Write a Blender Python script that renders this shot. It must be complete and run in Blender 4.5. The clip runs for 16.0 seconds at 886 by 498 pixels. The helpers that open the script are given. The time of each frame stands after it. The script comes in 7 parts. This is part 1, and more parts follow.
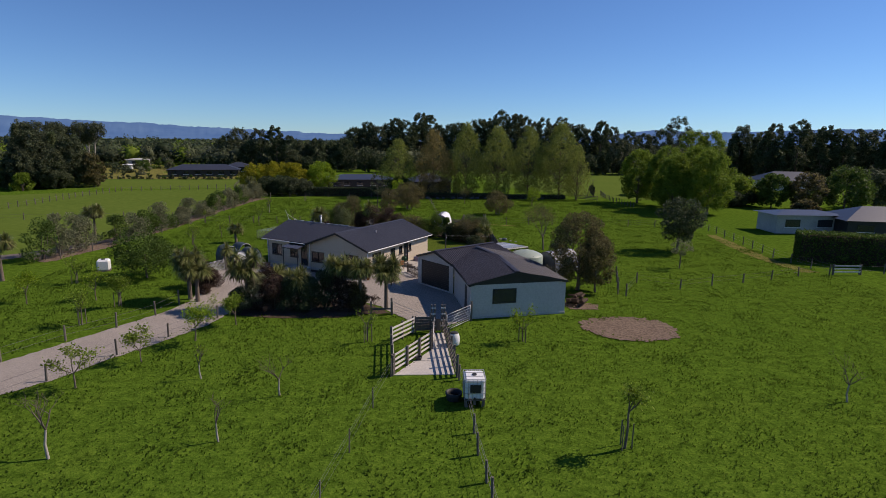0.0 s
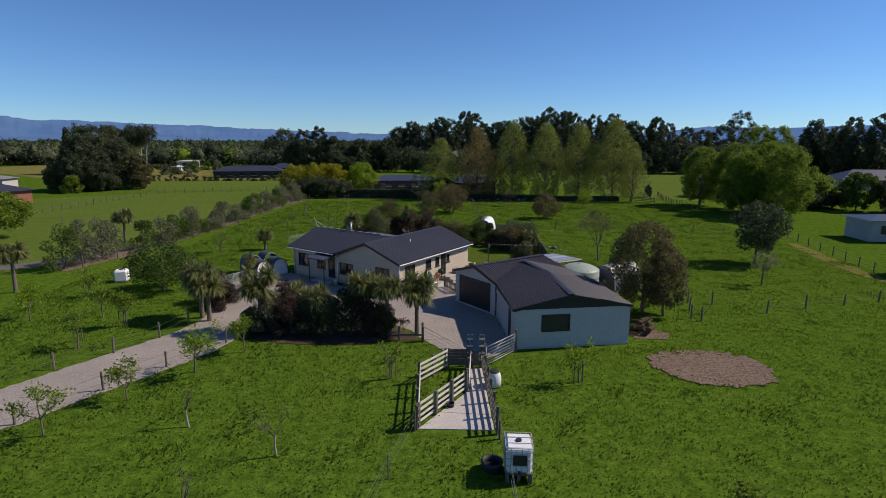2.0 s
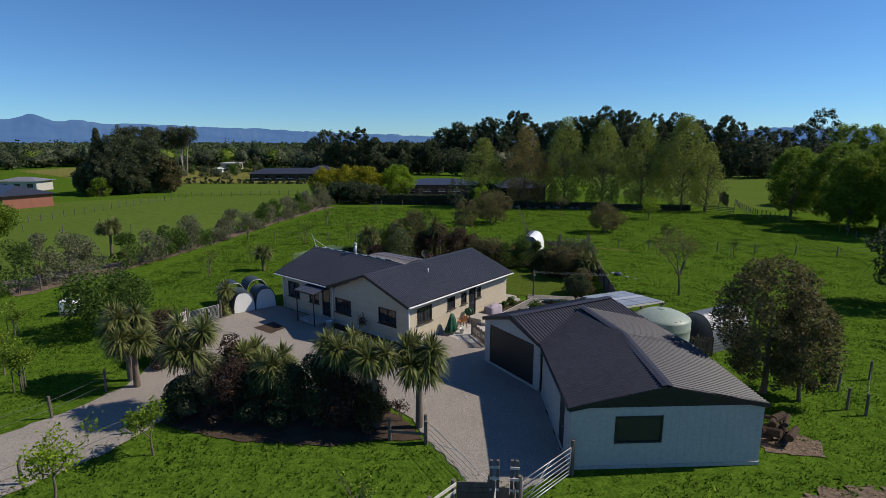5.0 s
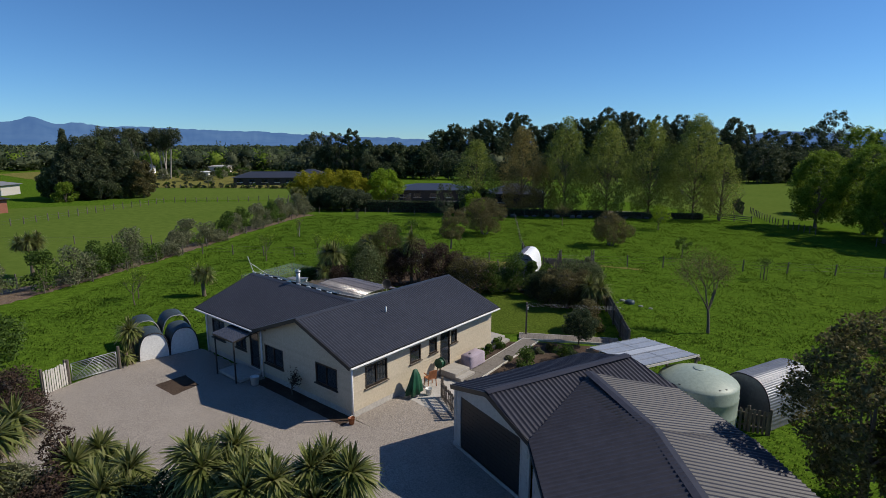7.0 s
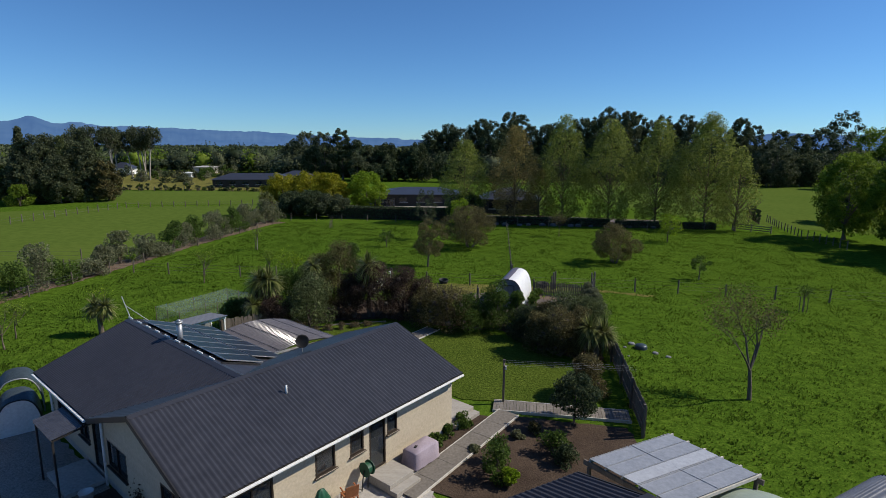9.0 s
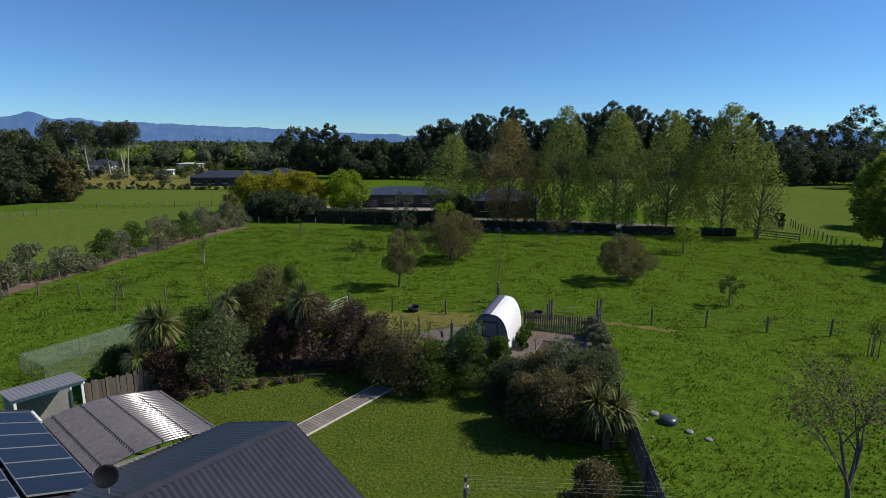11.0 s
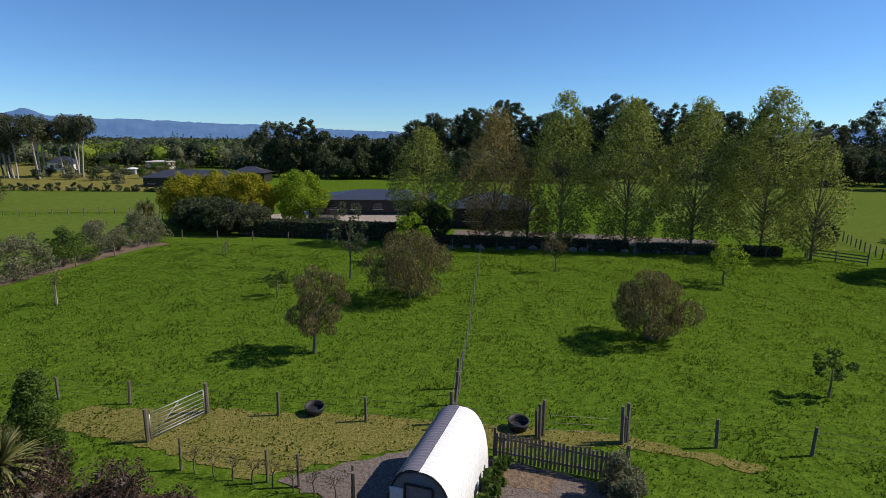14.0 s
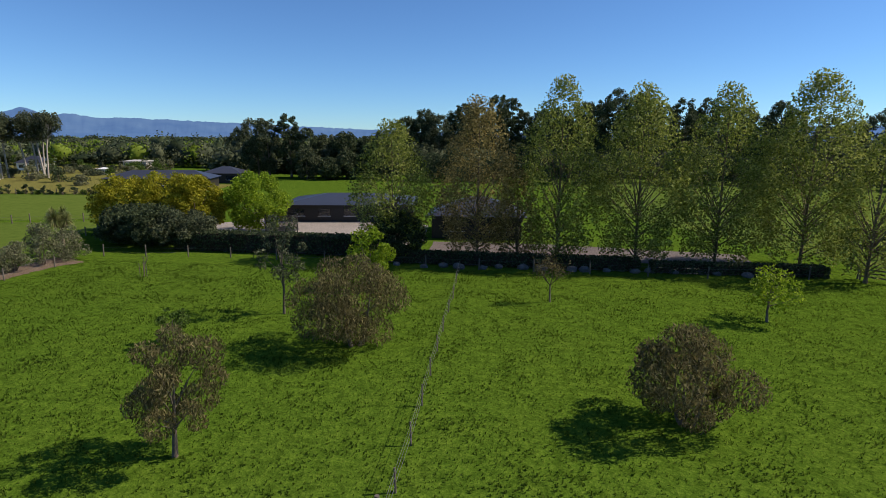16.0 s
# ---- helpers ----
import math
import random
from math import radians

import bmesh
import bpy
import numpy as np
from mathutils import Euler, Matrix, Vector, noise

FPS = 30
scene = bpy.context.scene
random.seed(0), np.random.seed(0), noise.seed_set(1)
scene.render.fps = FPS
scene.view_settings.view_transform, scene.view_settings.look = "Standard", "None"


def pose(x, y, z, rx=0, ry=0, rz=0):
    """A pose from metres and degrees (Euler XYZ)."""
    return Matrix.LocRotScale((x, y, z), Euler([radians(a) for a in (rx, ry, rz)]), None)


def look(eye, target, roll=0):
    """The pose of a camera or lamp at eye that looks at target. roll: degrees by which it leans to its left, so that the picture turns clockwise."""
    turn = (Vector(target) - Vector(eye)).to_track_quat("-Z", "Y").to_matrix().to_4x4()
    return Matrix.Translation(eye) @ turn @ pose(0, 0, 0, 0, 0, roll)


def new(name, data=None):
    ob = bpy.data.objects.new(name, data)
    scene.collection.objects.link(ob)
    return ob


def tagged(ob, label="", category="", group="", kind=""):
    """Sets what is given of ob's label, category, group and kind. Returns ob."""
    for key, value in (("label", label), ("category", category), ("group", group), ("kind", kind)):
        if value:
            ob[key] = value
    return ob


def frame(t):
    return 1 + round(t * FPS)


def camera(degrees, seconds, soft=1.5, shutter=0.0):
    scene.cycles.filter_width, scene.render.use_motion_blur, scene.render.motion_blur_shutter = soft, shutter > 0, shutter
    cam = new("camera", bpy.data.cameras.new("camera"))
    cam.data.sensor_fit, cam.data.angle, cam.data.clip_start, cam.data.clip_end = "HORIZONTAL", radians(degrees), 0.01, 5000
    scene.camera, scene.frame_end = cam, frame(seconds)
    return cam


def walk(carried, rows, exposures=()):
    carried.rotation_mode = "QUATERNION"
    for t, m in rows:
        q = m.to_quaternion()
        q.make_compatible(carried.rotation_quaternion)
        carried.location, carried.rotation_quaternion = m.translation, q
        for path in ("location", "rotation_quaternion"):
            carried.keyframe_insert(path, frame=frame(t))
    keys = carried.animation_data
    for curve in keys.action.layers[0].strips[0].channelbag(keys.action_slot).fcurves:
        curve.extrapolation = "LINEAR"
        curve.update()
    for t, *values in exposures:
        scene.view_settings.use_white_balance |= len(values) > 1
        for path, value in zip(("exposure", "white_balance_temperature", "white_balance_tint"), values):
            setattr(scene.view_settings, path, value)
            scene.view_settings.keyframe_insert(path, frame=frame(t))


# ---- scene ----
cam = camera(78.8, 16.0, soft=0.65)
PATH = [
    (0, (1.757, 1.211, 12.339), (1.912, 3.166, 11.946), 0.8),
    (0.5, (1.791, 2.296, 12.363), (1.945, 4.25, 11.967), 0.6),
    (1, (1.908, 3.632, 12.383), (2.039, 5.588, 11.988), 0.6),
    (1.5, (2.205, 5.194, 12.358), (2.285, 7.152, 11.962), 0.4),
    (2, (2.544, 6.932, 12.303), (2.53, 8.892, 11.906), 0.2),
    (2.5, (2.815, 8.751, 12.221), (2.704, 10.708, 11.823), -0.0),
    (3, (2.976, 10.688, 12.142), (2.82, 12.642, 11.746), -0.1),
    (3.5, (3.172, 12.649, 12.067), (2.996, 14.602, 11.673), -0.3),
    (4, (3.329, 14.756, 12.029), (3.146, 16.709, 11.64), -0.2),
    (4.2, (3.404, 15.61, 12.02), (3.216, 17.562, 11.626), 0.0),
    (6.3, (4.324, 24.569, 11.726), (4.128, 26.522, 11.346), 0.1),
    (6.5, (4.439, 25.44, 11.712), (4.243, 27.394, 11.332), 0.1),
    (7, (4.735, 27.746, 11.718), (4.541, 29.7, 11.34), 0.2),
    (7.5, (5.094, 29.96, 11.699), (4.897, 31.914, 11.321), 0.3),
    (8, (5.479, 32.314, 11.724), (5.28, 34.268, 11.347), 0.2),
    (8.5, (5.833, 34.553, 11.714), (5.636, 36.507, 11.338), 0.3),
    (9, (6.224, 37.002, 11.695), (6.03, 38.956, 11.32), 0.4),
    (9.2, (6.328, 38.0, 11.72), (6.137, 39.953, 11.336), 0.7),
    (11.3, (7.615, 47.773, 11.604), (7.418, 49.725, 11.215), 0.4),
    (11.5, (7.7, 48.757, 11.574), (7.505, 50.709, 11.185), 0.4),
    (12, (7.941, 51.355, 11.478), (7.748, 53.307, 11.089), 0.4),
    (12.5, (8.303, 53.84, 11.47), (8.107, 55.792, 11.078), 0.4),
    (13, (8.617, 56.552, 11.452), (8.422, 58.504, 11.058), 0.4),
    (13.5, (8.863, 59.126, 11.415), (8.671, 61.077, 11.019), 0.5),
    (14, (9.169, 61.881, 11.363), (8.978, 63.831, 10.965), 0.5),
    (14.5, (9.479, 64.465, 11.322), (9.291, 66.416, 10.922), 0.6),
    (15, (9.898, 67.169, 11.293), (9.71, 69.119, 10.893), 0.5),
    (15.5, (10.229, 69.783, 11.176), (10.043, 71.733, 10.774), 0.4),
    (16, (10.679, 72.35, 11.111), (10.487, 74.299, 10.708), 0.4),
]
walk(cam, [(t, look(eye, aim, roll)) for t, eye, aim, roll in PATH],
     exposures=[(0, 0.03, 7000, 23), (2, 0.03, 6800, 20), (4.2, 0.03, 6600, 13), (9.2, 0.03, 6550, 11), (11.3, 0.16, 6650, 13), (12.5, 0.24, 6800, 14), (14, 0.29, 6900, 15), (16, 0.33, 7000, 16)])

# ---------- world and light ----------
world = bpy.data.worlds.new("world")
scene.world = world
world.use_nodes = True
wn = world.node_tree
sky = wn.nodes.new("ShaderNodeTexSky")
sky.sky_type = "NISHITA"
sky.sun_disc = False
SUN_ELEV, SUN_AZ = radians(42), math.atan2(0.977, 0.21)
sky.sun_elevation = SUN_ELEV
sky.sun_rotation = SUN_AZ
sky.altitude, sky.air_density, sky.dust_density, sky.ozone_density = 1500, 1.0, 0.0, 6.0
wn.nodes["Background"].inputs[1].default_value = 0.083
tint = wn.nodes.new("ShaderNodeMix")
tint.data_type, tint.blend_type = "RGBA", "MULTIPLY"
tint.inputs["Factor"].default_value = 1.0
tint.inputs[7].default_value = (0.71, 1.05, 1.29, 1)
wn.links.new(sky.outputs[0], tint.inputs[6])
wn.links.new(tint.outputs[2], wn.nodes["Background"].inputs[0])
sun_data = bpy.data.lights.new("sun", "SUN")
sun_data.energy, sun_data.angle, sun_data.color = 4.4, radians(0.6), (1.0, 0.93, 0.80)
sun_dir = Vector((0.977 * math.cos(SUN_ELEV), 0.21 * math.cos(SUN_ELEV), math.sin(SUN_ELEV)))
sun = new("sun", sun_data)
sun.matrix_world = look(sun_dir * 50, (0, 0, 0))
scene.view_settings.exposure = 0.0

# ---------- materials ----------
def node_mat(name):
    m = bpy.data.materials.new(name)
    m.use_nodes = True
    return m, m.node_tree, m.node_tree.nodes["Principled BSDF"]


def noise_of(nt, scale, detail=4.0, coord="Object", stretch=None, rough=0.55):
    """A noise texture in metres, on the object's own or the world's coordinates."""
    tex = nt.nodes.new("ShaderNodeTexNoise")
    tex.inputs["Scale"].default_value = scale
    tex.inputs["Detail"].default_value = detail
    tex.inputs["Roughness"].default_value = rough
    if coord == "World":
        src = nt.nodes.new("ShaderNodeNewGeometry").outputs["Position"]
    else:
        src = nt.nodes.new("ShaderNodeTexCoord").outputs["Object"]
    if stretch:
        mp = nt.nodes.new("ShaderNodeMapping")
        mp.inputs["Scale"].default_value = stretch
        nt.links.new(src, mp.inputs["Vector"])
        src = mp.outputs["Vector"]
    nt.links.new(src, tex.inputs["Vector"])
    return tex.outputs["Fac"]


def ramp(nt, fac, stops):
    r = nt.nodes.new("ShaderNodeValToRGB")
    e = r.color_ramp.elements
    while len(e) < len(stops):
        e.new(0.5)
    for el, (p, c) in zip(e, stops):
        el.position, el.color = p, (*c, 1)
    nt.links.new(fac, r.inputs["Fac"])
    return r.outputs["Color"]


def mixed(nt, a, b, fac, mode="MIX"):
    mx = nt.nodes.new("ShaderNodeMix")
    mx.data_type, mx.blend_type = "RGBA", mode
    for sock, v in ((mx.inputs["Factor"], fac), (mx.inputs[6], a), (mx.inputs[7], b)):
        if isinstance(v, (int, float)):
            sock.default_value = v
        elif isinstance(v, tuple):
            sock.default_value = (*v, 1)
        else:
            nt.links.new(v, sock)
    return mx.outputs[2]


def bumped(nt, bsdf, fac, strength, distance):
    b = nt.nodes.new("ShaderNodeBump")
    b.inputs["Strength"].default_value = strength
    b.inputs["Distance"].default_value = distance
    nt.links.new(fac, b.inputs["Height"])
    nt.links.new(b.outputs["Normal"], bsdf.inputs["Normal"])


def surface(name, dark, light, rough=0.7, metal=0.0, coarse=0.6, fine=14.0, bump=0.3, dist=0.01, coord="World",
            stretch=None, pieces=0.0, spec=0.4, speckle=0.0):
    """A plain worn surface: two scales of noise between two colours, fine relief, tone varied from piece to piece."""
    m, nt, b = node_mat(name)
    c1 = ramp(nt, noise_of(nt, coarse, 3, coord, stretch), [(0.3, dark), (0.7, light)])
    f = noise_of(nt, fine, 5, coord, stretch, 0.65)
    c2 = ramp(nt, f, [(0.3, tuple(v * (0.75 - speckle) for v in dark)), (0.75, tuple(min(1, v * (1.15 + speckle)) for v in light))])
    col = mixed(nt, c1, c2, 0.5 + 0.5 * speckle)
    if pieces:
        info = nt.nodes.new("ShaderNodeObjectInfo")
        tone = ramp(nt, info.outputs["Random"], [(0.0, (1 - pieces,) * 3), (1.0, (1.0,) * 3)])
        col = mixed(nt, col, tone, 1.0, "MULTIPLY")
    nt.links.new(col, b.inputs["Base Color"])
    b.inputs["Roughness"].default_value = rough
    b.inputs["Metallic"].default_value = metal
    b.inputs["Specular IOR Level"].default_value = spec
    if bump:
        bumped(nt, b, f, bump, dist)
    return m


def leafy(name, shade, mid, bright, translucent=0.35, rough=0.55):
    """Foliage: each leaf takes its own tone, with a little light through it."""
    m, nt, b = node_mat(name)
    geo = nt.nodes.new("ShaderNodeNewGeometry")
    c = ramp(nt, geo.outputs["Random Per Island"], [(0.0, shade), (0.55, mid), (1.0, bright)])
    big = ramp(nt, noise_of(nt, 0.5, 3, "World"), [(0.3, (0.72, 0.72, 0.72)), (0.7, (1.0, 1.0, 1.0))])
    c = mixed(nt, c, big, 1.0, "MULTIPLY")
    nt.links.new(c, b.inputs["Base Color"])
    b.inputs["Roughness"].default_value = rough
    b.inputs["Specular IOR Level"].default_value = 0.12
    tr = nt.nodes.new("ShaderNodeBsdfTranslucent")
    nt.links.new(c, tr.inputs["Color"])
    ms = nt.nodes.new("ShaderNodeMixShader")
    ms.inputs[0].default_value = translucent
    nt.links.new(b.outputs[0], ms.inputs[1])
    nt.links.new(tr.outputs[0], ms.inputs[2])
    nt.links.new(ms.outputs[0], nt.nodes["Material Output"].inputs["Surface"])
    return m


def grass_mat():
    """Grazed pasture: broad drifts, clumps a hand or two across, and single leaves, each a little lighter or darker."""
    m, nt, b = node_mat("pasture")
    big = noise_of(nt, 0.045, 4, "World")
    drift = noise_of(nt, 0.4, 4, "World", None, 0.6)
    clump = noise_of(nt, 1.9, 4, "World", (0.95, 1.05, 1.0), 0.64)
    leaf = noise_of(nt, 7.5, 5, "World", (0.95, 1.08, 1.0), 0.7)
    c1 = ramp(nt, big, [(0.35, (0.058, 0.122, 0.012)), (0.65, (0.090, 0.146, 0.016))])
    c2 = ramp(nt, drift, [(0.3, (0.046, 0.100, 0.010)), (0.55, (0.076, 0.138, 0.014)), (0.8, (0.130, 0.174, 0.026))])
    c3 = ramp(nt, leaf, [(0.34, (0.040, 0.088, 0.009)), (0.50, (0.074, 0.138, 0.013)), (0.68, (0.136, 0.208, 0.028))])
    tone = ramp(nt, clump, [(0.30, (0.50, 0.54, 0.50)), (0.50, (0.88, 0.88, 0.88)), (0.70, (1.20, 1.14, 1.14))])
    col = mixed(nt, mixed(nt, mixed(nt, c1, c2, 0.5), c3, 0.62), tone, 1.0, "MULTIPLY")
    nt.links.new(col, b.inputs["Base Color"])
    b.inputs["Roughness"].default_value = 1.0
    b.inputs["Specular IOR Level"].default_value = 0.0
    add = nt.nodes.new("ShaderNodeMath")
    add.operation = "MULTIPLY_ADD"
    add.inputs[1].default_value = 0.35
    nt.links.new(leaf, add.inputs[0])
    nt.links.new(clump, add.inputs[2])
    bumped(nt, b, add.outputs[0], 1.0, 0.12)
    return m


def glass_mat(name, tint=(0.02, 0.025, 0.03)):
    m, nt, b = node_mat(name)
    c = ramp(nt, noise_of(nt, 1.5, 2), [(0.3, tint), (0.7, tuple(v * 1.6 for v in tint))])
    nt.links.new(c, b.inputs["Base Color"])
    b.inputs["Roughness"].default_value = 0.06
    b.inputs["Specular IOR Level"].default_value = 0.8
    b.inputs["Alpha"].default_value = 0.85
    return m


GRASS = grass_mat()
FIELD = surface("mown_paddock_grass", (0.072, 0.118, 0.020), (0.104, 0.146, 0.028), 1.0, 0, 0.04, 0.9, 0.6, 0.1, spec=0.0)
LAWN = surface("lawn_grass", (0.046, 0.082, 0.011), (0.096, 0.132, 0.021), 0.95, 0, 0.7, 7.0, 1.0, 0.12, spec=0.0, speckle=0.35)
DRYGRASS = surface("dry_track_grass", (0.10, 0.125, 0.02), (0.20, 0.175, 0.06), 0.95, 0, 0.9, 7.0, 1.0, 0.1, spec=0.0, speckle=0.3)
GRAVEL = surface("gravel", (0.195, 0.170, 0.150), (0.345, 0.305, 0.265), 0.9, 0, 0.4, 22.0, 0.8, 0.022, spec=0.2, speckle=0.45)
ROCKDUST = surface("grey_shingle", (0.10, 0.082, 0.074), (0.165, 0.137, 0.125), 0.9, 0, 0.4, 10.0, 1.0, 0.04, spec=0.2, speckle=0.45)
EARTH = surface("bare_earth", (0.115, 0.080, 0.056), (0.20, 0.148, 0.108), 0.95, 0, 0.6, 6.0, 1.0, 0.07, spec=0.1, speckle=0.4)
BARK_MULCH = surface("bark_mulch", (0.040, 0.027, 0.020), (0.105, 0.075, 0.055), 0.95, 0, 1.0, 14.0, 1.0, 0.04, spec=0.1)
CONCRETE = surface("weathered_concrete", (0.36, 0.34, 0.31), (0.52, 0.49, 0.45), 0.85, 0, 0.8, 9.0, 0.3, 0.01, spec=0.25)
ROOF = surface("charcoal_roof_steel", (0.031, 0.032, 0.039), (0.045, 0.046, 0.056), 0.36, 0.0, 0.3, 3.0, 0.05, 0.005, spec=0.5)
ROOF_SHED = surface("charcoal_shed_steel", (0.031, 0.031, 0.041), (0.046, 0.046, 0.060), 0.5, 0.0, 0.3, 3.0, 0.05, 0.005, spec=0.2)
GALV = surface("galvanised_steel", (0.36, 0.37, 0.38), (0.50, 0.51, 0.52), 0.52, 0.75, 0.8, 10.0, 0.1, 0.004, spec=0.5)
CREAM = surface("cream_weatherboard", (0.50, 0.425, 0.31), (0.59, 0.515, 0.39), 0.6, 0, 0.7, 12.0, 0.1, 0.004, pieces=0.08, spec=0.3)
SHEDWALL = surface("pale_grey_steel_cladding", (0.46, 0.43, 0.395), (0.54, 0.51, 0.475), 0.5, 0, 0.5, 8.0, 0.08, 0.004, spec=0.4)
WHITE = surface("white_paint", (0.72, 0.72, 0.70), (0.82, 0.82, 0.80), 0.5, 0, 1.0, 10.0, 0.08, 0.003)
DARK = surface("dark_trim", (0.020, 0.019, 0.019), (0.034, 0.032, 0.031), 0.45, 0, 1.0, 8.0, 0.05, 0.003)
BROWNFRAME = surface("bronze_aluminium", (0.035, 0.026, 0.020), (0.055, 0.042, 0.032), 0.4, 0.3, 1.0, 8.0, 0.05, 0.003)
POST = surface("weathered_post_wood", (0.09, 0.075, 0.06), (0.17, 0.145, 0.12), 0.9, 0, 1.2, 12.0, 0.5, 0.01, "World", (4, 4, 0.8))
DECKWOOD = surface("weathered_deck_boards", (0.17, 0.15, 0.13), (0.29, 0.26, 0.225), 0.85, 0, 0.8, 9.0, 0.3, 0.006, pieces=0.25)
DECKPALE = surface("sun_bleached_boards", (0.30, 0.275, 0.245), (0.44, 0.41, 0.365), 0.85, 0, 0.8, 9.0, 0.3, 0.006, "World", (1, 6, 1))
RAILWOOD = surface("pale_weathered_rail", (0.50, 0.47, 0.42), (0.66, 0.63, 0.57), 0.85, 0, 1.0, 9.0, 0.3, 0.006, pieces=0.2)
TRUNK = surface("grey_brown_bark", (0.10, 0.075, 0.055), (0.20, 0.16, 0.125), 0.95, 0, 1.5, 10.0, 0.8, 0.03, "World", (3, 3, 0.7))
PALE_TRUNK = surface("pale_bark", (0.26, 0.23, 0.19), (0.42, 0.38, 0.33), 0.9, 0, 1.5, 10.0, 0.5, 0.02, "World", (3, 3, 0.7))
RUBBER = surface("black_plastic", (0.015, 0.015, 0.016), (0.028, 0.028, 0.03), 0.6, 0, 2.0, 12.0, 0.1, 0.004)
PLASTIC_WHITE = surface("translucent_white_plastic", (0.68, 0.69, 0.68), (0.78, 0.79, 0.78), 0.4, 0, 2.0, 9.0, 0.05, 0.004)
TANK_GREEN = surface("pale_green_tank_plastic", (0.27, 0.33, 0.28), (0.33, 0.39, 0.33), 0.5, 0, 0.6, 8.0, 0.05, 0.004)
POLYFILM = surface("white_greenhouse_film", (0.72, 0.74, 0.76), (0.82, 0.83, 0.84), 0.45, 0, 0.8, 6.0, 0.1, 0.01)
PATIO_SHEET = surface("smoky_clear_roof_sheet", (0.080, 0.074, 0.080), (0.135, 0.126, 0.135), 0.11, 0, 0.5, 6.0, 0.0, spec=0.5)
PORCH_SHEET = surface("smoky_porch_sheet", (0.040, 0.041, 0.048), (0.075, 0.077, 0.090), 0.15, 0, 0.5, 6.0, 0.0, spec=1.0)
PATH_CONCRETE = surface("grey_path_concrete", (0.145, 0.128, 0.110), (0.22, 0.198, 0.172), 0.9, 0, 0.9, 9.0, 0.4, 0.01, spec=0.2, speckle=0.15)
PERGOLA_SHEET = surface("milky_roof_sheet", (0.25, 0.265, 0.29), (0.33, 0.345, 0.37), 0.22, 0, 0.9, 7.0, 0.05, 0.004, spec=0.6)
PERGOLA_GLARE = surface("milky_roof_sheet_glare", (0.38, 0.395, 0.42), (0.46, 0.475, 0.50), 0.25, 0, 0.9, 7.0, 0.05, 0.004, spec=0.6)
OLD_GALV = surface("dull_galvanised_steel", (0.13, 0.135, 0.15), (0.21, 0.215, 0.23), 0.42, 0.3, 0.9, 8.0, 0.1, 0.004, spec=0.5)
ROOF_GREY = surface("grey_roof_steel", (0.16, 0.16, 0.17), (0.23, 0.23, 0.24), 0.5, 0, 0.4, 4.0, 0.1, 0.01)
GREEN_PLASTIC = surface("green_plastic", (0.008, 0.06, 0.03), (0.014, 0.10, 0.05), 0.5, 0, 2.0, 9.0, 0.1, 0.004)
CLOTH = surface("mauve_cloth", (0.30, 0.25, 0.30), (0.40, 0.34, 0.40), 0.9, 0, 1.5, 20.0, 0.3, 0.01)
BRICK_RED = surface("red_brick_wall", (0.24, 0.09, 0.06), (0.32, 0.13, 0.085), 0.9, 0, 0.8, 9.0, 0.4, 0.01)
TERRACOTTA = surface("orange_brown_plastic", (0.26, 0.09, 0.03), (0.36, 0.13, 0.05), 0.6, 0, 1.5, 12.0, 0.1, 0.004)
PANEL = surface("solar_cells", (0.010, 0.012, 0.020), (0.016, 0.018, 0.028), 0.28, 0, 1.0, 4.0, 0.0, spec=0.35)
GLASS = glass_mat("window_glass")

TWIG = surface("grey_brown_twigs", (0.075, 0.060, 0.045), (0.14, 0.115, 0.09), 0.95, 0, 2.0, 12.0, 0.0)
LEAF_MID = leafy("mid_green_leaves", (0.040, 0.075, 0.013), (0.085, 0.145, 0.026), (0.155, 0.23, 0.048), 0.4)
LEAF_SAGE = leafy("grey_green_shrub_leaves", (0.060, 0.082, 0.030), (0.135, 0.168, 0.066), (0.25, 0.285, 0.13), 0.42)
LEAF_BRIGHT = leafy("fresh_green_leaves", (0.12, 0.20, 0.012), (0.23, 0.35, 0.02), (0.36, 0.48, 0.05), 0.5)
LEAF_YELLOW = leafy("golden_leaves", (0.16, 0.165, 0.010), (0.34, 0.33, 0.020), (0.50, 0.47, 0.05), 0.5)
LEAF_DARK = leafy("dark_evergreen_leaves", (0.030, 0.047, 0.022), (0.068, 0.096, 0.043), (0.130, 0.162, 0.078), 0.35)
LEAF_GUM = leafy("grey_green_gum_leaves", (0.038, 0.052, 0.026), (0.090, 0.112, 0.056), (0.170, 0.192, 0.104), 0.35)
LEAF_OLIVE = leafy("olive_grey_leaves", (0.105, 0.118, 0.060), (0.205, 0.218, 0.118), (0.32, 0.33, 0.19), 0.42)
LEAF_RUST = leafy("rusty_leaves", (0.066, 0.063, 0.024), (0.158, 0.140, 0.058), (0.285, 0.245, 0.115), 0.45)
LEAF_MAROON = leafy("maroon_leaves", (0.034, 0.022, 0.018), (0.086, 0.056, 0.044), (0.165, 0.112, 0.082), 0.4)
LEAF_POPLAR = leafy("poplar_leaves", (0.100, 0.136, 0.020), (0.225, 0.272, 0.050), (0.42, 0.46, 0.130), 0.5)
LEAF_POPLAR_TAN = leafy("bronze_poplar_leaves", (0.130, 0.110, 0.034), (0.27, 0.22, 0.075), (0.43, 0.36, 0.145), 0.5)
LEAF_WILLOW = leafy("willow_leaves", (0.085, 0.142, 0.013), (0.185, 0.275, 0.028), (0.30, 0.40, 0.060), 0.5)
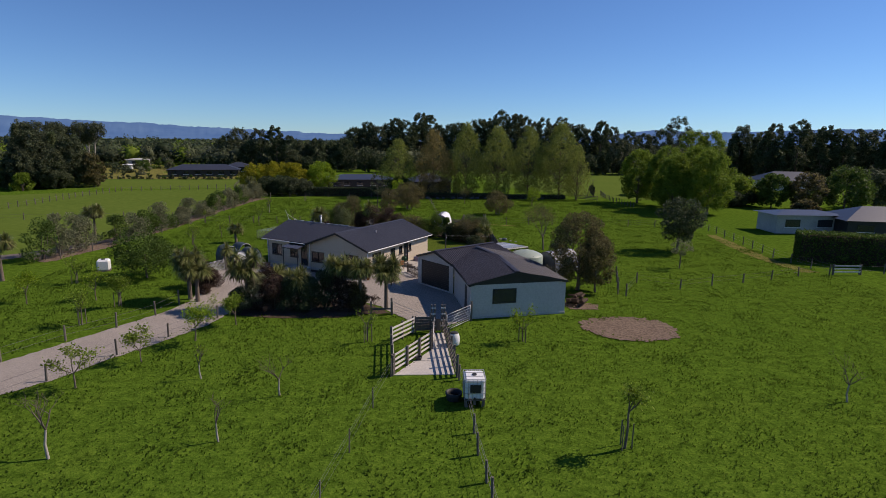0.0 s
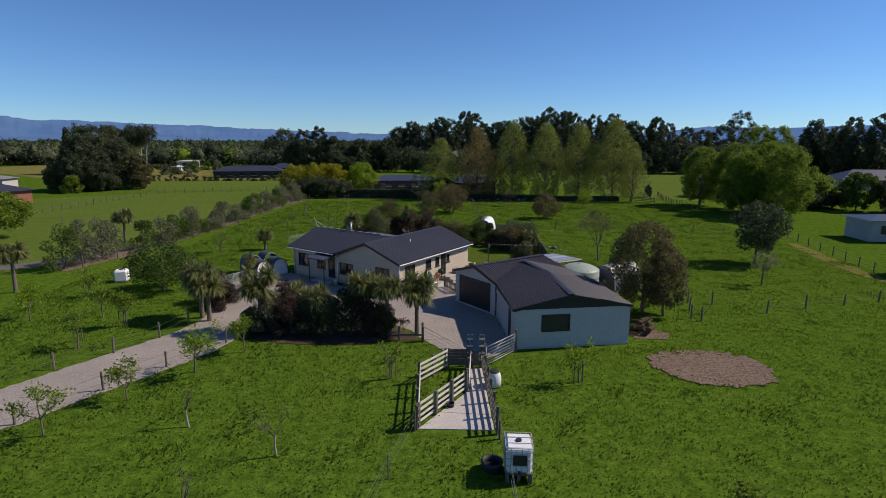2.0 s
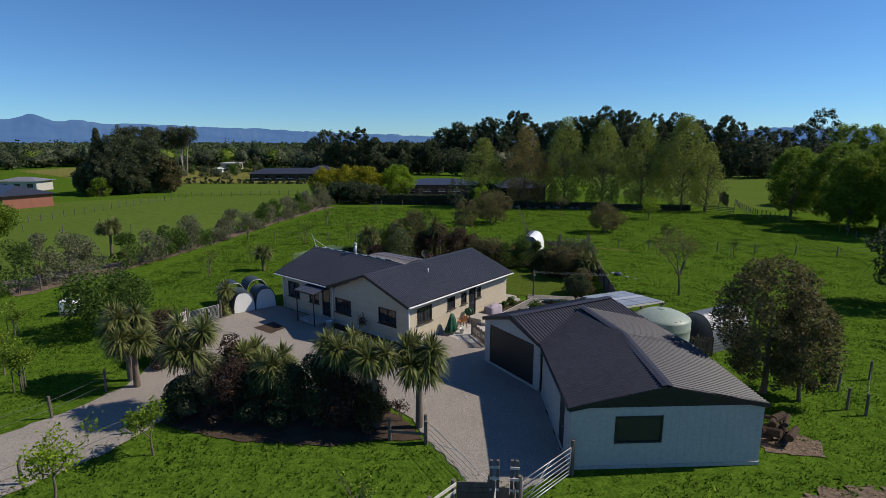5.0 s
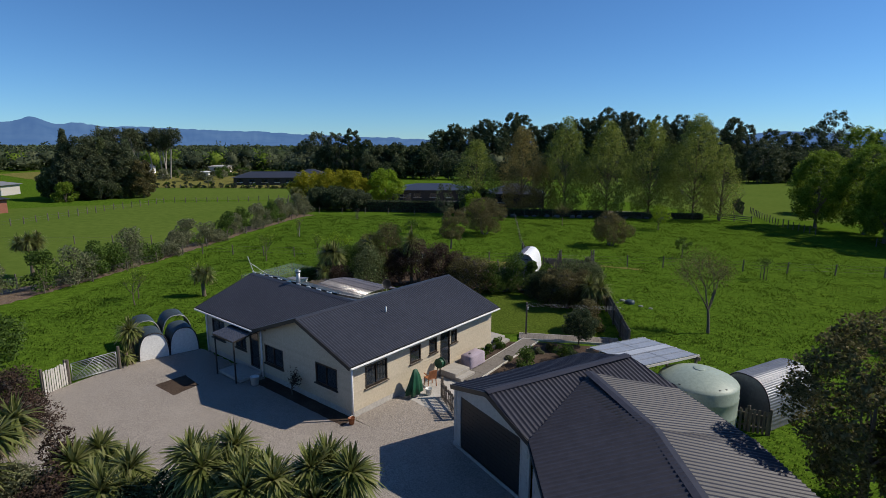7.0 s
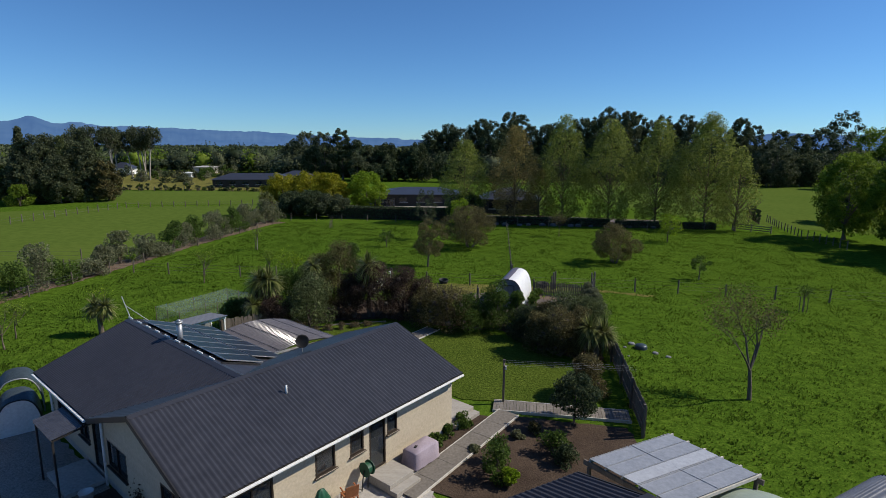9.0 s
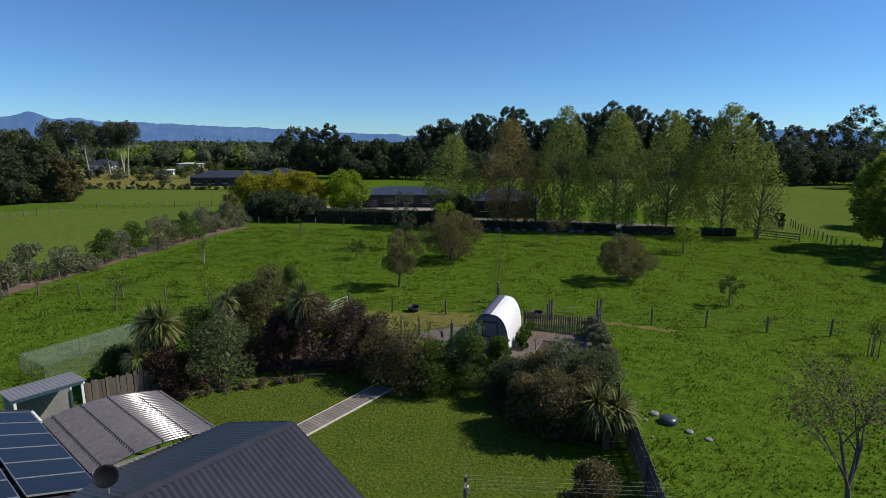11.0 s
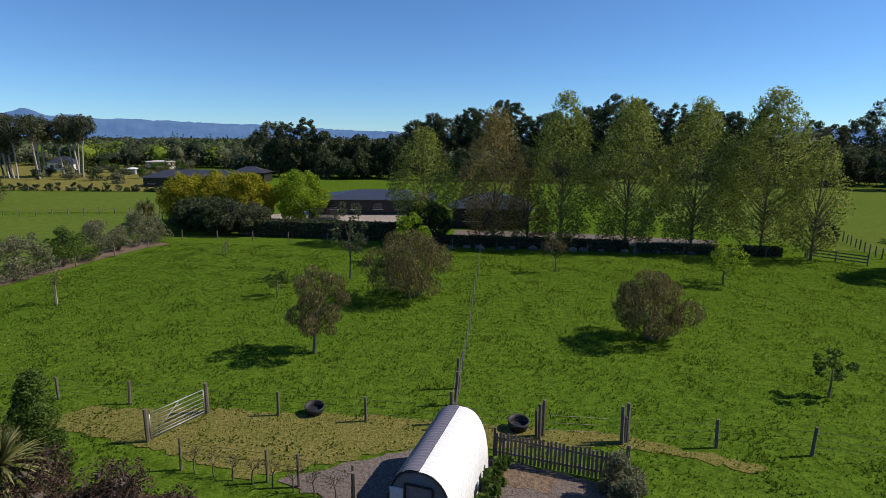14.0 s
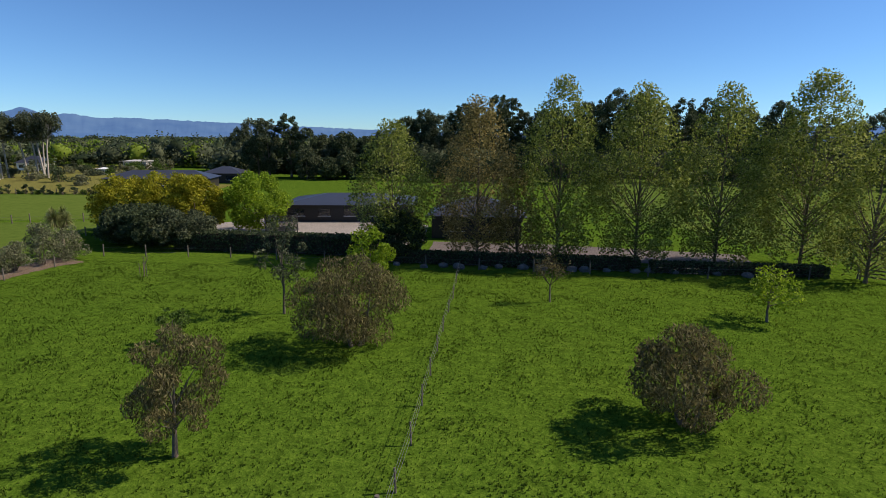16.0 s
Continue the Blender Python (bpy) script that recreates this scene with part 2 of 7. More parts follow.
LEAF_FLAX = leafy("cabbage_tree_leaves", (0.080, 0.105, 0.026), (0.195, 0.222, 0.064), (0.35, 0.35, 0.15), 0.35, 0.45)
LEAF_DRY = leafy("dry_hanging_leaves", (0.09, 0.07, 0.035), (0.17, 0.135, 0.075), (0.27, 0.22, 0.13), 0.2)
LEAF_PITTO = leafy("olive_brown_leaves", (0.064, 0.062, 0.024), (0.150, 0.136, 0.055), (0.26, 0.225, 0.10), 0.42)
LEAF_GRASS = leafy("grass_blades", (0.056, 0.104, 0.010), (0.094, 0.160, 0.016), (0.150, 0.222, 0.034), 0.6, 0.9)

# ---------- helpers ----------
def part(name, bm, material, parent=None, label="", smooth=False):
    me = bpy.data.meshes.new(name)
    bm.to_mesh(me)
    bm.free()
    me.materials.append(material)
    if smooth:
        me.polygons.foreach_set("use_smooth", [True] * len(me.polygons))
    ob = new(name, me)
    if parent:
        ob.parent = parent
    if label:
        ob["label"] = label
    return ob


def mesh_of(name, verts, faces, material, parent=None, label="", smooth=False):
    """An object from computed vertices (an n x 3 array) and faces of equal length."""
    verts = np.asarray(verts, dtype=np.float32)
    faces = np.asarray(faces, dtype=np.int32)
    k = faces.shape[1]
    me = bpy.data.meshes.new(name)
    me.vertices.add(len(verts))
    me.vertices.foreach_set("co", verts.ravel())
    me.loops.add(faces.size)
    me.loops.foreach_set("vertex_index", faces.ravel())
    me.polygons.add(len(faces))
    me.polygons.foreach_set("loop_start", np.arange(0, faces.size, k, dtype=np.int32))
    me.update(calc_edges=True)
    me.validate()
    me.materials.append(material)
    if smooth:
        me.polygons.foreach_set("use_smooth", [True] * len(me.polygons))
    ob = new(name, me)
    if parent:
        ob.parent = parent
    if label:
        ob["label"] = label
    return ob


def thing(name, m, label, category, group="", kind=""):
    ob = new(name)
    ob.empty_display_size = 0.2
    ob.matrix_world = m
    return tagged(ob, label, category, group, kind)


def box(bm, c, s, rz=0.0, bevel=0.0, m=None):
    """A box of size s round c, turned about z."""
    t = pose(*c, 0, 0, rz) @ Matrix.Diagonal((*s, 1))
    if m is not None:
        t = m @ t
    r = bmesh.ops.create_cube(bm, size=1, matrix=t)
    if bevel:
        edges = {e for v in r["verts"] for e in v.link_edges}
        bmesh.ops.bevel(bm, geom=list(edges), offset=bevel, segments=1, affect="EDGES")
    return bm


def beam(bm, a, b, w, h, bevel=0.0):
    """A bar of section w x h from a to b."""
    a, b = Vector(a), Vector(b)
    d = b - a
    q = d.to_track_quat("X", "Z").to_matrix().to_4x4()
    return box(bm, (0, 0, 0), (d.length, w, h), 0, bevel, Matrix.Translation((a + b) / 2) @ q)


def tube(bm, a, b, r0, r1=None, seg=8, caps=True):
    a, b = Vector(a), Vector(b)
    d = b - a
    q = d.to_track_quat("Z", "Y").to_matrix().to_4x4()
    bmesh.ops.create_cone(bm, cap_ends=caps, segments=seg, radius1=r0, radius2=r0 if r1 is None else r1, depth=d.length,
                          matrix=Matrix.Translation((a + b) / 2) @ q)
    return bm


def sheet(name, pts, z, material, label="", step=0.8, wobble=0.12, seed=1, thick=0.0, category="ground"):
    """A flat piece of ground with an uneven edge."""
    rnd = random.Random(seed)
    z *= 0.35
    step *= 0.5
    wobble *= 0.7
    out = []
    n = len(pts)
    for i in range(n):
        a, b = Vector(pts[i]), Vector(pts[(i + 1) % n])
        k = max(1, int((b - a).length / step))
        for j in range(k):
            p = a.lerp(b, j / k)
            out.append((p.x + rnd.uniform(-wobble, wobble), p.y + rnd.uniform(-wobble, wobble)))
    bm = bmesh.new()
    f = bm.faces.new([bm.verts.new((x, y, z)) for x, y in out])
    f.normal_update()
    if f.normal.z < 0:
        f.normal_flip()
    if thick:
        r = bmesh.ops.extrude_face_region(bm, geom=[f])
        for v in [g for g in r["geom"] if isinstance(g, bmesh.types.BMVert)]:
            v.co.z -= thick
    bmesh.ops.triangulate(bm, faces=bm.faces[:])
    bmesh.ops.recalc_face_normals(bm, faces=bm.faces[:])
    ob = part(name, bm, material)
    if ob.data.polygons[0].normal.z < -0.5 and not thick:
        ob.data.flip_normals()
    return tagged(ob, label, category, "", "structure")


def corrugated(name, poly, material, parent, period=0.17, depth=0.022, trapezoid=False, label=""):
    """A sheet of corrugated steel over a flat polygon: ribs run down its slope."""
    P = [Vector(p) for p in poly]
    nrm = Vector((0, 0, 0))
    for i in range(len(P)):
        a, b = P[i], P[(i + 1) % len(P)]
        nrm += Vector(((a.y - b.y) * (a.z + b.z), (a.z - b.z) * (a.x + b.x), (a.x - b.x) * (a.y + b.y)))
    nrm.normalize()
    if nrm.z < 0:
        nrm = -nrm
    along = Vector((0, 0, 1)).cross(nrm)
    along = along.normalized() if along.length > 1e-4 else Vector((1, 0, 0))
    down = along.cross(nrm).normalized()
    o = P[0]
    uv = [((p - o).dot(along), (p - o).dot(down)) for p in P]
    s0, s1 = min(u for u, v in uv), max(u for u, v in uv)
    prof = [(0, 0), (0.56, 0), (0.64, 1), (0.92, 1)] if trapezoid else [(0, 0), (0.25, 0.5), (0.5, 1), (0.75, 0.5)]
    ss = []
    k = 0
    while s0 + k * period < s1:
        ss += [(s0 + (k + f) * period, h) for f, h in prof]
        k += 1
    ss = [(s, h) for s, h in ss if s0 + 1e-3 < s < s1 - 1e-3]
    ss = [(s0 + 1e-3, 0)] + ss + [(s1 - 1e-3, 0)]
    verts, faces = [], []
    for s, h in ss:
        hit = []
        for i in range(len(uv)):
            (a, va), (b, vb) = uv[i], uv[(i + 1) % len(uv)]
            if (a - s) * (b - s) <= 0 and abs(a - b) > 1e-6:
                hit.append(va + (vb - va) * (s - a) / (b - a))
        if not hit:
            continue
        for v in (min(hit), max(hit)):
            verts.append(o + along * s + down * v + nrm * (h * depth + 0.01))
    n = len(verts) // 2
    for i in range(n - 1):
        faces.append((2 * i, 2 * i + 1, 2 * i + 3, 2 * i + 2))
    return mesh_of(name, [tuple(v) for v in verts], faces, material, parent, label)


def wall_body(bm, length, height, openings, thick=0.1, y=0.0):
    """A wall along x from 0, with openings (x0, x1, z0, z1) cut through."""
    xs = sorted({0.0, length, *[o[0] for o in openings], *[o[1] for o in openings]})
    for a, b in zip(xs, xs[1:]):
        if b - a < 1e-4:
            continue
        mid = (a + b) / 2
        cuts = sorted((o[2], o[3]) for o in openings if o[0] < mid < o[1])
        z = 0.0
        for c0, c1 in cuts + [(height, height)]:
            if c0 - z > 1e-3:
                box(bm, (mid, y + thick / 2, (z + c0) / 2), (b - a, thick, c0 - z))
            z = c1


def board_mesh(length, height, thick):
    """One weatherboard: thicker at its lower edge."""
    bm = bmesh.new()
    v = [bm.verts.new((x, y, z)) for x in (0, length) for y, z in ((0, 0), (-thick, 0), (-thick * 0.35, height), (0, height))]
    for i in range(4):
        j = (i + 1) % 4
        bm.faces.new((v[i], v[j], v[4 + j], v[4 + i]))
    bm.faces.new(v[3::-1])
    bm.faces.new(v[4:])
    me = bpy.data.meshes.new("weatherboard")
    bm.to_mesh(me)
    bm.free()
    me.materials.append(CREAM)
    return me


BOARDS = {}


def boards(parent, length, z0, z1, openings, pitch=0.17, top=None):
    """Weatherboards as pieces on a wall along x; top(z) gives the reach (x0, x1) of the course where the wall is a gable."""
    z = z0
    while z < z1 - 0.02:
        h = min(pitch, z1 - z)
        x0, x1 = (0.0, length) if top is None else top(z + h / 2)
        if x1 - x0 < 0.2:
            break
        spans = [(x0, x1)]
        for o in openings:
            if o[2] < z + h * 0.6 and o[3] > z + h * 0.4:
                nxt = []
                for a, b in spans:
                    if o[0] > a:
                        nxt.append((a, min(b, o[0])))
                    if o[1] < b:
                        nxt.append((max(a, o[1]), b))
                spans = [(a, b) for a, b in nxt if b - a > 0.03]
        for a, b in spans:
            key = (round(b - a, 2), round(h, 2))
            if key not in BOARDS:
                BOARDS[key] = board_mesh(key[0], key[1] + 0.012, 0.03)
            ob = new("weatherboard", BOARDS[key])
            ob.parent = parent
            ob.location = (a, -0.001, z)
        z += pitch


def window_unit(parent, x0, x1, z0, z1, lights=2, y=-0.03, name="window", mat=None, sill=True):
    """A window in a wall along x: frame, panes and sill, as parts of the wall's thing."""
    mat = mat or BROWNFRAME
    w, h = x1 - x0, z1 - z0
    bm = bmesh.new()
    t = 0.06
    box(bm, ((x0 + x1) / 2, y + 0.05, z0 + t / 2), (w, 0.1, t))
    box(bm, ((x0 + x1) / 2, y + 0.05, z1 - t / 2), (w, 0.1, t))
    for x in (x0 + t / 2, x1 - t / 2):
        box(bm, (x, y + 0.05, (z0 + z1) / 2), (t, 0.098, h - 2 * t))
    for i in range(1, lights):
        box(bm, (x0 + w * i / lights, y + 0.05, (z0 + z1) / 2), (0.05, 0.09, h - 2 * t))
    fr = part(name, bm, mat, parent)
    for i in range(lights):
        a, b = x0 + w * i / lights + 0.03, x0 + w * (i + 1) / lights - 0.03
        bm = bmesh.new()
        box(bm, ((a + b) / 2, y + 0.05, (z0 + z1) / 2), (b - a, 0.012, h - 2 * t + 0.02))
        p = part("pane", bm, GLASS, fr)
    if sill:
        bm = bmesh.new()
        box(bm, ((x0 + x1) / 2, y - 0.01, z0 - 0.03), (w + 0.12, 0.14, 0.05), 0, 0.01)
        part("sill", bm, mat, fr)
    return fr

# ---------- plants ----------
def leaf_quads(rng, centres, size, flat=0.0, droop=0.0, aspect=0.5):
    """One leaf-shaped quad at each centre, turned at random: vertices and faces."""
    n = len(centres)
    d = rng.normal(size=(n, 3))
    d[:, 2] = d[:, 2] * (1 - flat) - droop
    d /= np.linalg.norm(d, axis=1, keepdims=True) + 1e-9
    r = rng.normal(size=(n, 3))
    s = np.cross(d, r)
    s /= np.linalg.norm(s, axis=1, keepdims=True) + 1e-9
    L = size * rng.uniform(0.6, 1.3, size=(n, 1))
    c = np.asarray(centres)
    v = np.empty((n, 4, 3))
    v[:, 0] = c - d * L * 0.5
    v[:, 1] = c + s * L * aspect * 0.5
    v[:, 2] = c + d * L * 0.5
    v[:, 3] = c - s * L * aspect * 0.5
    f = np.arange(n * 4).reshape(n, 4)
    return v.reshape(-1, 3), f


def clump_points(rng, clumps, radii, per, shell=0.55):
    """Leaf places in round clumps, thicker towards their skin."""
    out = []
    for c, r, k in zip(clumps, radii, per):
        d = rng.normal(size=(k, 3))
        d /= np.linalg.norm(d, axis=1, keepdims=True) + 1e-9
        q = r * rng.uniform(shell, 1.08, size=(k, 1)) ** 0.8
        out.append(c + d * q * np.array([1, 1, 0.85]))
    return np.concatenate(out)


def core_part(rng, clumps, radii, mat, parent, f=0.66):
    """The shaded inner growth of each clump, so that a dense plant is not seen through."""
    bm = bmesh.new()
    for c, r in zip(clumps, radii):
        res = bmesh.ops.create_icosphere(bm, subdivisions=1, radius=r * f)
        for v in res["verts"]:
            v.co *= rng.uniform(0.75, 1.15)
            v.co.z *= 0.85
            v.co += Vector(c)
            v.co.z = max(v.co.z, 0.02)
    return tagged(part("inner_fill", bm, TWIG if mat in (LEAF_RUST, LEAF_MAROON) else mat, parent), kind="stuff")


def limb_mesh(bm, a, b, r0, r1, seg=5, bend=0.0, rnd=None):
    a, b = Vector(a), Vector(b)
    if bend and rnd:
        mid = a.lerp(b, 0.5) + Vector((rnd.uniform(-bend, bend), rnd.uniform(-bend, bend), rnd.uniform(-bend, bend) * 0.4))
        tube(bm, a, mid, r0, (r0 + r1) / 2, seg, False)
        tube(bm, mid, b, (r0 + r1) / 2, r1, seg, False)
    else:
        tube(bm, a, b, r0, r1, seg, False)


def tree(name, x, y, h, r, base, mat, label, category="tree", leaves=2500, size=0.22, clumps=26, clump_r=0.32, seed=1,
         shape="round", bark=None, trunk_r=None, group="", lean=(0, 0), limbs=9, droop=0.0, aspect=0.5, z=0.0, stems=1, core=0.0):
    """A tree: tapered trunk, limbs that reach the clumps, and a crown of single leaves in clumps with gaps between."""
    rng = np.random.default_rng(seed)
    rnd = random.Random(seed)
    if len(label.split()) < 4:
        label += " in grassy ground"
    t = thing(name, pose(x, y, z), label, category, group)
    ch = h - base
    trunk_r = trunk_r or 0.022 * h
    cs, rs = [], []
    for i in range(clumps):
        f = (i + rnd.random()) / clumps
        a = i * 2.39996 + rnd.uniform(-0.5, 0.5)
        if shape == "round":
            prof = math.sin(math.pi * min(1, 0.12 + 0.83 * f)) ** 0.6
        elif shape == "poplar":
            prof = (0.60 + 0.88 * f) if f < 0.35 else 0.91 * (1 - ((f - 0.35) / 0.68) ** 1.7) + 0.09
        elif shape == "cone":
            prof = 1.02 - f
        elif shape == "gum":
            prof = 0.35 + 0.65 * math.sin(math.pi * min(1, f * 0.95)) if f > 0.3 else 0.5
        else:
            prof = 1.0
        q = r * prof * (rnd.uniform(0.25, 1.0) ** 0.5)
        cr = clump_r * r * rnd.uniform(0.6, 1.25) * (0.55 + 0.45 * prof)
        q = max(0.0, min(q, r * prof - cr * 0.5))
        cs.append(np.array([q * math.cos(a) + lean[0] * f, q * math.sin(a) + lean[1] * f, base + cr * 0.5 + (ch - cr) * f]))
        rs.append(cr)
    w = np.array(rs) ** 2
    per = np.maximum(4, (leaves * w / w.sum()).astype(int))
    v, f = leaf_quads(rng, clump_points(rng, cs, rs, per), size, 0.1, droop, aspect)
    bm = bmesh.new()
    top = Vector((lean[0] * 0.8, lean[1] * 0.8, base + ch * (0.85 if shape in ("poplar", "cone") else 0.55)))
    for st in range(stems):
        off = Vector((rnd.uniform(-1, 1), rnd.uniform(-1, 1), 0)) * (r * 0.3 if stems > 1 else 0)
        b0 = Vector((off.x * 0.25, off.y * 0.25, -0.1))
        mid = Vector((lean[0] * 0.25 + rnd.uniform(-0.05, 0.05) * h * 0.3, lean[1] * 0.25 + rnd.uniform(-0.05, 0.05) * h * 0.3, max(0.3, base * 0.8))) + off * 0.6
        tube(bm, b0, mid, trunk_r * 1.15, trunk_r * 0.85, 8, False)
        tube(bm, mid, top + off, trunk_r * 0.85, trunk_r * 0.2, 7, False)
    part("trunk", bm, bark or TRUNK, t, smooth=True)
    bm = bmesh.new()
    base_v = Vector((lean[0] * 0.25, lean[1] * 0.25, max(0.3, base * 0.8)))
    order = sorted(range(clumps), key=lambda i: -rs[i])[:limbs]
    for i in order:
        c = Vector(cs[i])
        f0 = max(0.0, min(0.85, (c.z - base) / max(ch, 0.1) * 0.7 - 0.05))
        a = base_v.lerp(top, f0)
        limb_mesh(bm, a, c, trunk_r * 0.4 * (1 - 0.5 * f0), trunk_r * 0.08, 5, 0.06 * r, rnd)
    if limbs:
        part("branchwork", bm, bark or TRUNK, t, smooth=True)
    else:
        bm.free()
    mesh_of("crown", v, f, mat, t)
    if core:
        core_part(rng, cs, rs, mat, t, core)
    return t




def twiggy(name, x, y, h, r, label, category="tree", seed=1, leaves=0, size=0.09, mat=None, bark=None, fork=0.35, depth=4, group="", trunk_r=None, guard=False, z=0.0):
    """A young or bare tree: a forking skeleton, with leaves at its twigs where it has any."""
    rnd = random.Random(seed)
    rng = np.random.default_rng(seed)
    if len(label.split()) < 4:
        label += " in the grass"
    t = thing(name, pose(x, y, z), label, category, group)
    bmt, bml = bmesh.new(), bmesh.new()
    tips = []
    trunk_r = trunk_r or 0.015 * h + 0.012
    spread = r / h

    def grow(p, d, L, rad, lev):
        q = p + d * L
        limb_mesh(bmt if lev == 0 else bml, p, q, rad, rad * 0.66, 6 if lev < 2 else 3, 0.05 * L, rnd)
        if lev >= depth:
            tips.append(q)
            return
        if lev >= 2:
            tips.append(p.lerp(q, 0.6))
        for k in range(4 if lev == 0 else (3 if rnd.random() < 0.6 else 2)):
            side = Vector((rnd.uniform(-1, 1), rnd.uniform(-1, 1), rnd.uniform(-0.15, 0.5)))
            nd = (d * 0.9 + side * (0.55 + 0.9 * spread) + Vector((0, 0, 0.22))).normalized()
            grow(p.lerp(q, rnd.uniform(0.75, 1.0)) if lev else q, nd, (L * rnd.uniform(0.5, 0.8)) if lev else (h - fork * h) / 2.4 * rnd.uniform(0.7, 1.1), rad * 0.5, lev + 1)

    grow(Vector((0, 0, -0.05)), Vector((rnd.uniform(-0.1, 0.1), rnd.uniform(-0.1, 0.1), 1)).normalized(), fork * h, trunk_r, 0)
    part("trunk", bmt, bark or TRUNK, t, smooth=True)
    part("branchwork", bml, TWIG, t, smooth=True)
    if leaves:
        tp = np.array([tuple(p) for p in tips])
        pts = tp[rng.integers(0, len(tp), leaves)] + rng.normal(size=(leaves, 3)) * 0.055 * h
        v, f = leaf_quads(rng, pts, size, 0.1)
        mesh_of("crown", v, f, mat or LEAF_MID, t)
    if guard:
        for k in range(3):
            a = k * 2.094 + seed
            bm = bmesh.new()
            box(bm, (0.28 * math.cos(a), 0.28 * math.sin(a), 0.55), (0.04, 0.04, 1.15), rnd.uniform(0, 90))
            part("stake", bm, POST, t)
    return t


def sword_leaves(rng, c, n, length, width, up=0.2):
    """A head of sword-shaped leaves that arch out from one point: vertices and faces."""
    V, F = [], []
    for i in range(n):
        a = rng.uniform(0, 2 * math.pi)
        e = math.asin(min(1, max(-0.75, rng.uniform(-0.75, 1.0) + up * 0.3)))
        L = length * rng.uniform(0.7, 1.1)
        d = np.array([math.cos(a) * math.cos(e), math.sin(a) * math.cos(e), math.sin(e)])
        side = np.array([-math.sin(a), math.cos(a), 0]) * width * rng.uniform(0.7, 1.2)
        sag = np.array([0, 0, -1]) * L * rng.uniform(0.2, 0.65) * max(0.25, math.cos(e))
        base = len(V)
        for f, w in ((0.04, 0.5), (0.35, 1.0), (0.7, 0.75), (1.0, 0.06)):
            p = c + d * L * f + sag * f * f
            V += [p - side * w * 0.5, p + side * w * 0.5]
        for k in range(3):
            b = base + 2 * k
            F.append((b, b + 1, b + 3, b + 2))
    return V, F


def cabbage_tree(x, y, h, heads, seed, label="cabbage tree with spiky heads of sword leaves", group="cabbage trees", spread=0.7, leaf=0.92, n=240, skirt=True):
    rng = np.random.default_rng(seed)
    rnd = random.Random(seed)
    t = thing("cabbage_tree", pose(x, y, 0), label, "tree", group)
    bm = bmesh.new()
    fork = Vector((rnd.uniform(-0.1, 0.1), rnd.uniform(-0.1, 0.1), h * (0.55 if heads > 1 else 0.8)))
    tube(bm, (0, 0, -0.1), fork, 0.17, 0.12, 9, False)
    tips = []
    for i in range(heads):
        a = i * 6.283 / heads + rnd.uniform(-0.4, 0.4)
        tip = Vector((math.cos(a) * spread * (heads > 1), math.sin(a) * spread * (heads > 1), h - leaf * 0.55 - rnd.uniform(0, 0.28) * max(0, heads - 1) ** 0.7))
        tube(bm, fork, tip, 0.11, 0.07, 7, False)
        tips.append(tip)
    part("trunk", bm, TRUNK, t, smooth=True)
    for tip in tips:
        v, f = sword_leaves(rng, np.array(tip), n, leaf, 0.085)
        mesh_of("leaf_head", np.array(v), f, LEAF_FLAX, t)
        if skirt:
            v, f = sword_leaves(rng, np.array(tip) - np.array([0, 0, 0.22]), n // 3, leaf * 0.75, 0.06, -3.4)
            mesh_of("dead_leaf_skirt", np.array(v), f, LEAF_DRY, t, "dry tan hanging leaves")
    return t


def shrub(x, y, h, r, mat, label, seed, leaves=2600, size=0.13, category="shrub", name="shrub", group="", clumps=16, flat=1.0, droop=0.0, aspect=0.5, core=0.24):
    """A shrub down to the ground: stems and clumps of leaves."""
    rng = np.random.default_rng(seed)
    rnd = random.Random(seed)
    if len(label.split()) < 4:
        label += " in border planting"
    t = thing(name, pose(x, y, 0), label, category, group)
    cs, rs = [], []
    for i in range(clumps):
        a = i * 2.39996 + rnd.uniform(-0.4, 0.4)
        f = rnd.random()
        cr = r * rnd.uniform(0.22, 0.4)
        q = (r - cr * 0.7) * math.sqrt(rnd.random()) * math.cos(f * 1.2)
        cs.append(np.array([q * math.cos(a), q * math.sin(a) * flat, max(cr * 0.55, (h - cr * 0.8) * (0.12 + 0.88 * f))]))
        rs.append(cr)
    w = np.array(rs) ** 2
    per = np.maximum(6, (leaves * w / w.sum()).astype(int))
    v, f = leaf_quads(rng, clump_points(rng, cs, rs, per, 0.6), size, 0.1, droop, aspect)
    v[:, 2] = np.maximum(v[:, 2], 0.02)
    bm = bmesh.new()
    for i in range(min(clumps, 9)):
        limb_mesh(bm, (rnd.uniform(-0.12, 0.12), rnd.uniform(-0.12, 0.12), -0.05), cs[i], 0.045, 0.012, 5, 0.08 * r, rnd)
    tagged(part("stem", bm, TRUNK, t, smooth=True), kind="stuff")
    mesh_of("foliage", v, f, mat, t)
    if core:
        core_part(rng, cs, rs, mat, t, core)
    return t


# ---------- fences ----------
WIRE = surface("dull_fence_wire", (0.12, 0.12, 0.12), (0.2, 0.2, 0.2), 0.6, 0.5, 2.0, 9.0, 0.0)

def post_mesh(bm, x, y, h, w=0.12, round_=True, z=0.0):
    if round_:
        tube(bm, (x, y, z - 0.1), (x, y, z + h), w / 2, w / 2 * 0.92, 7)
    else:
        box(bm, (x, y, z + h / 2 - 0.05), (w, w, h + 0.1), 0, 0.008)


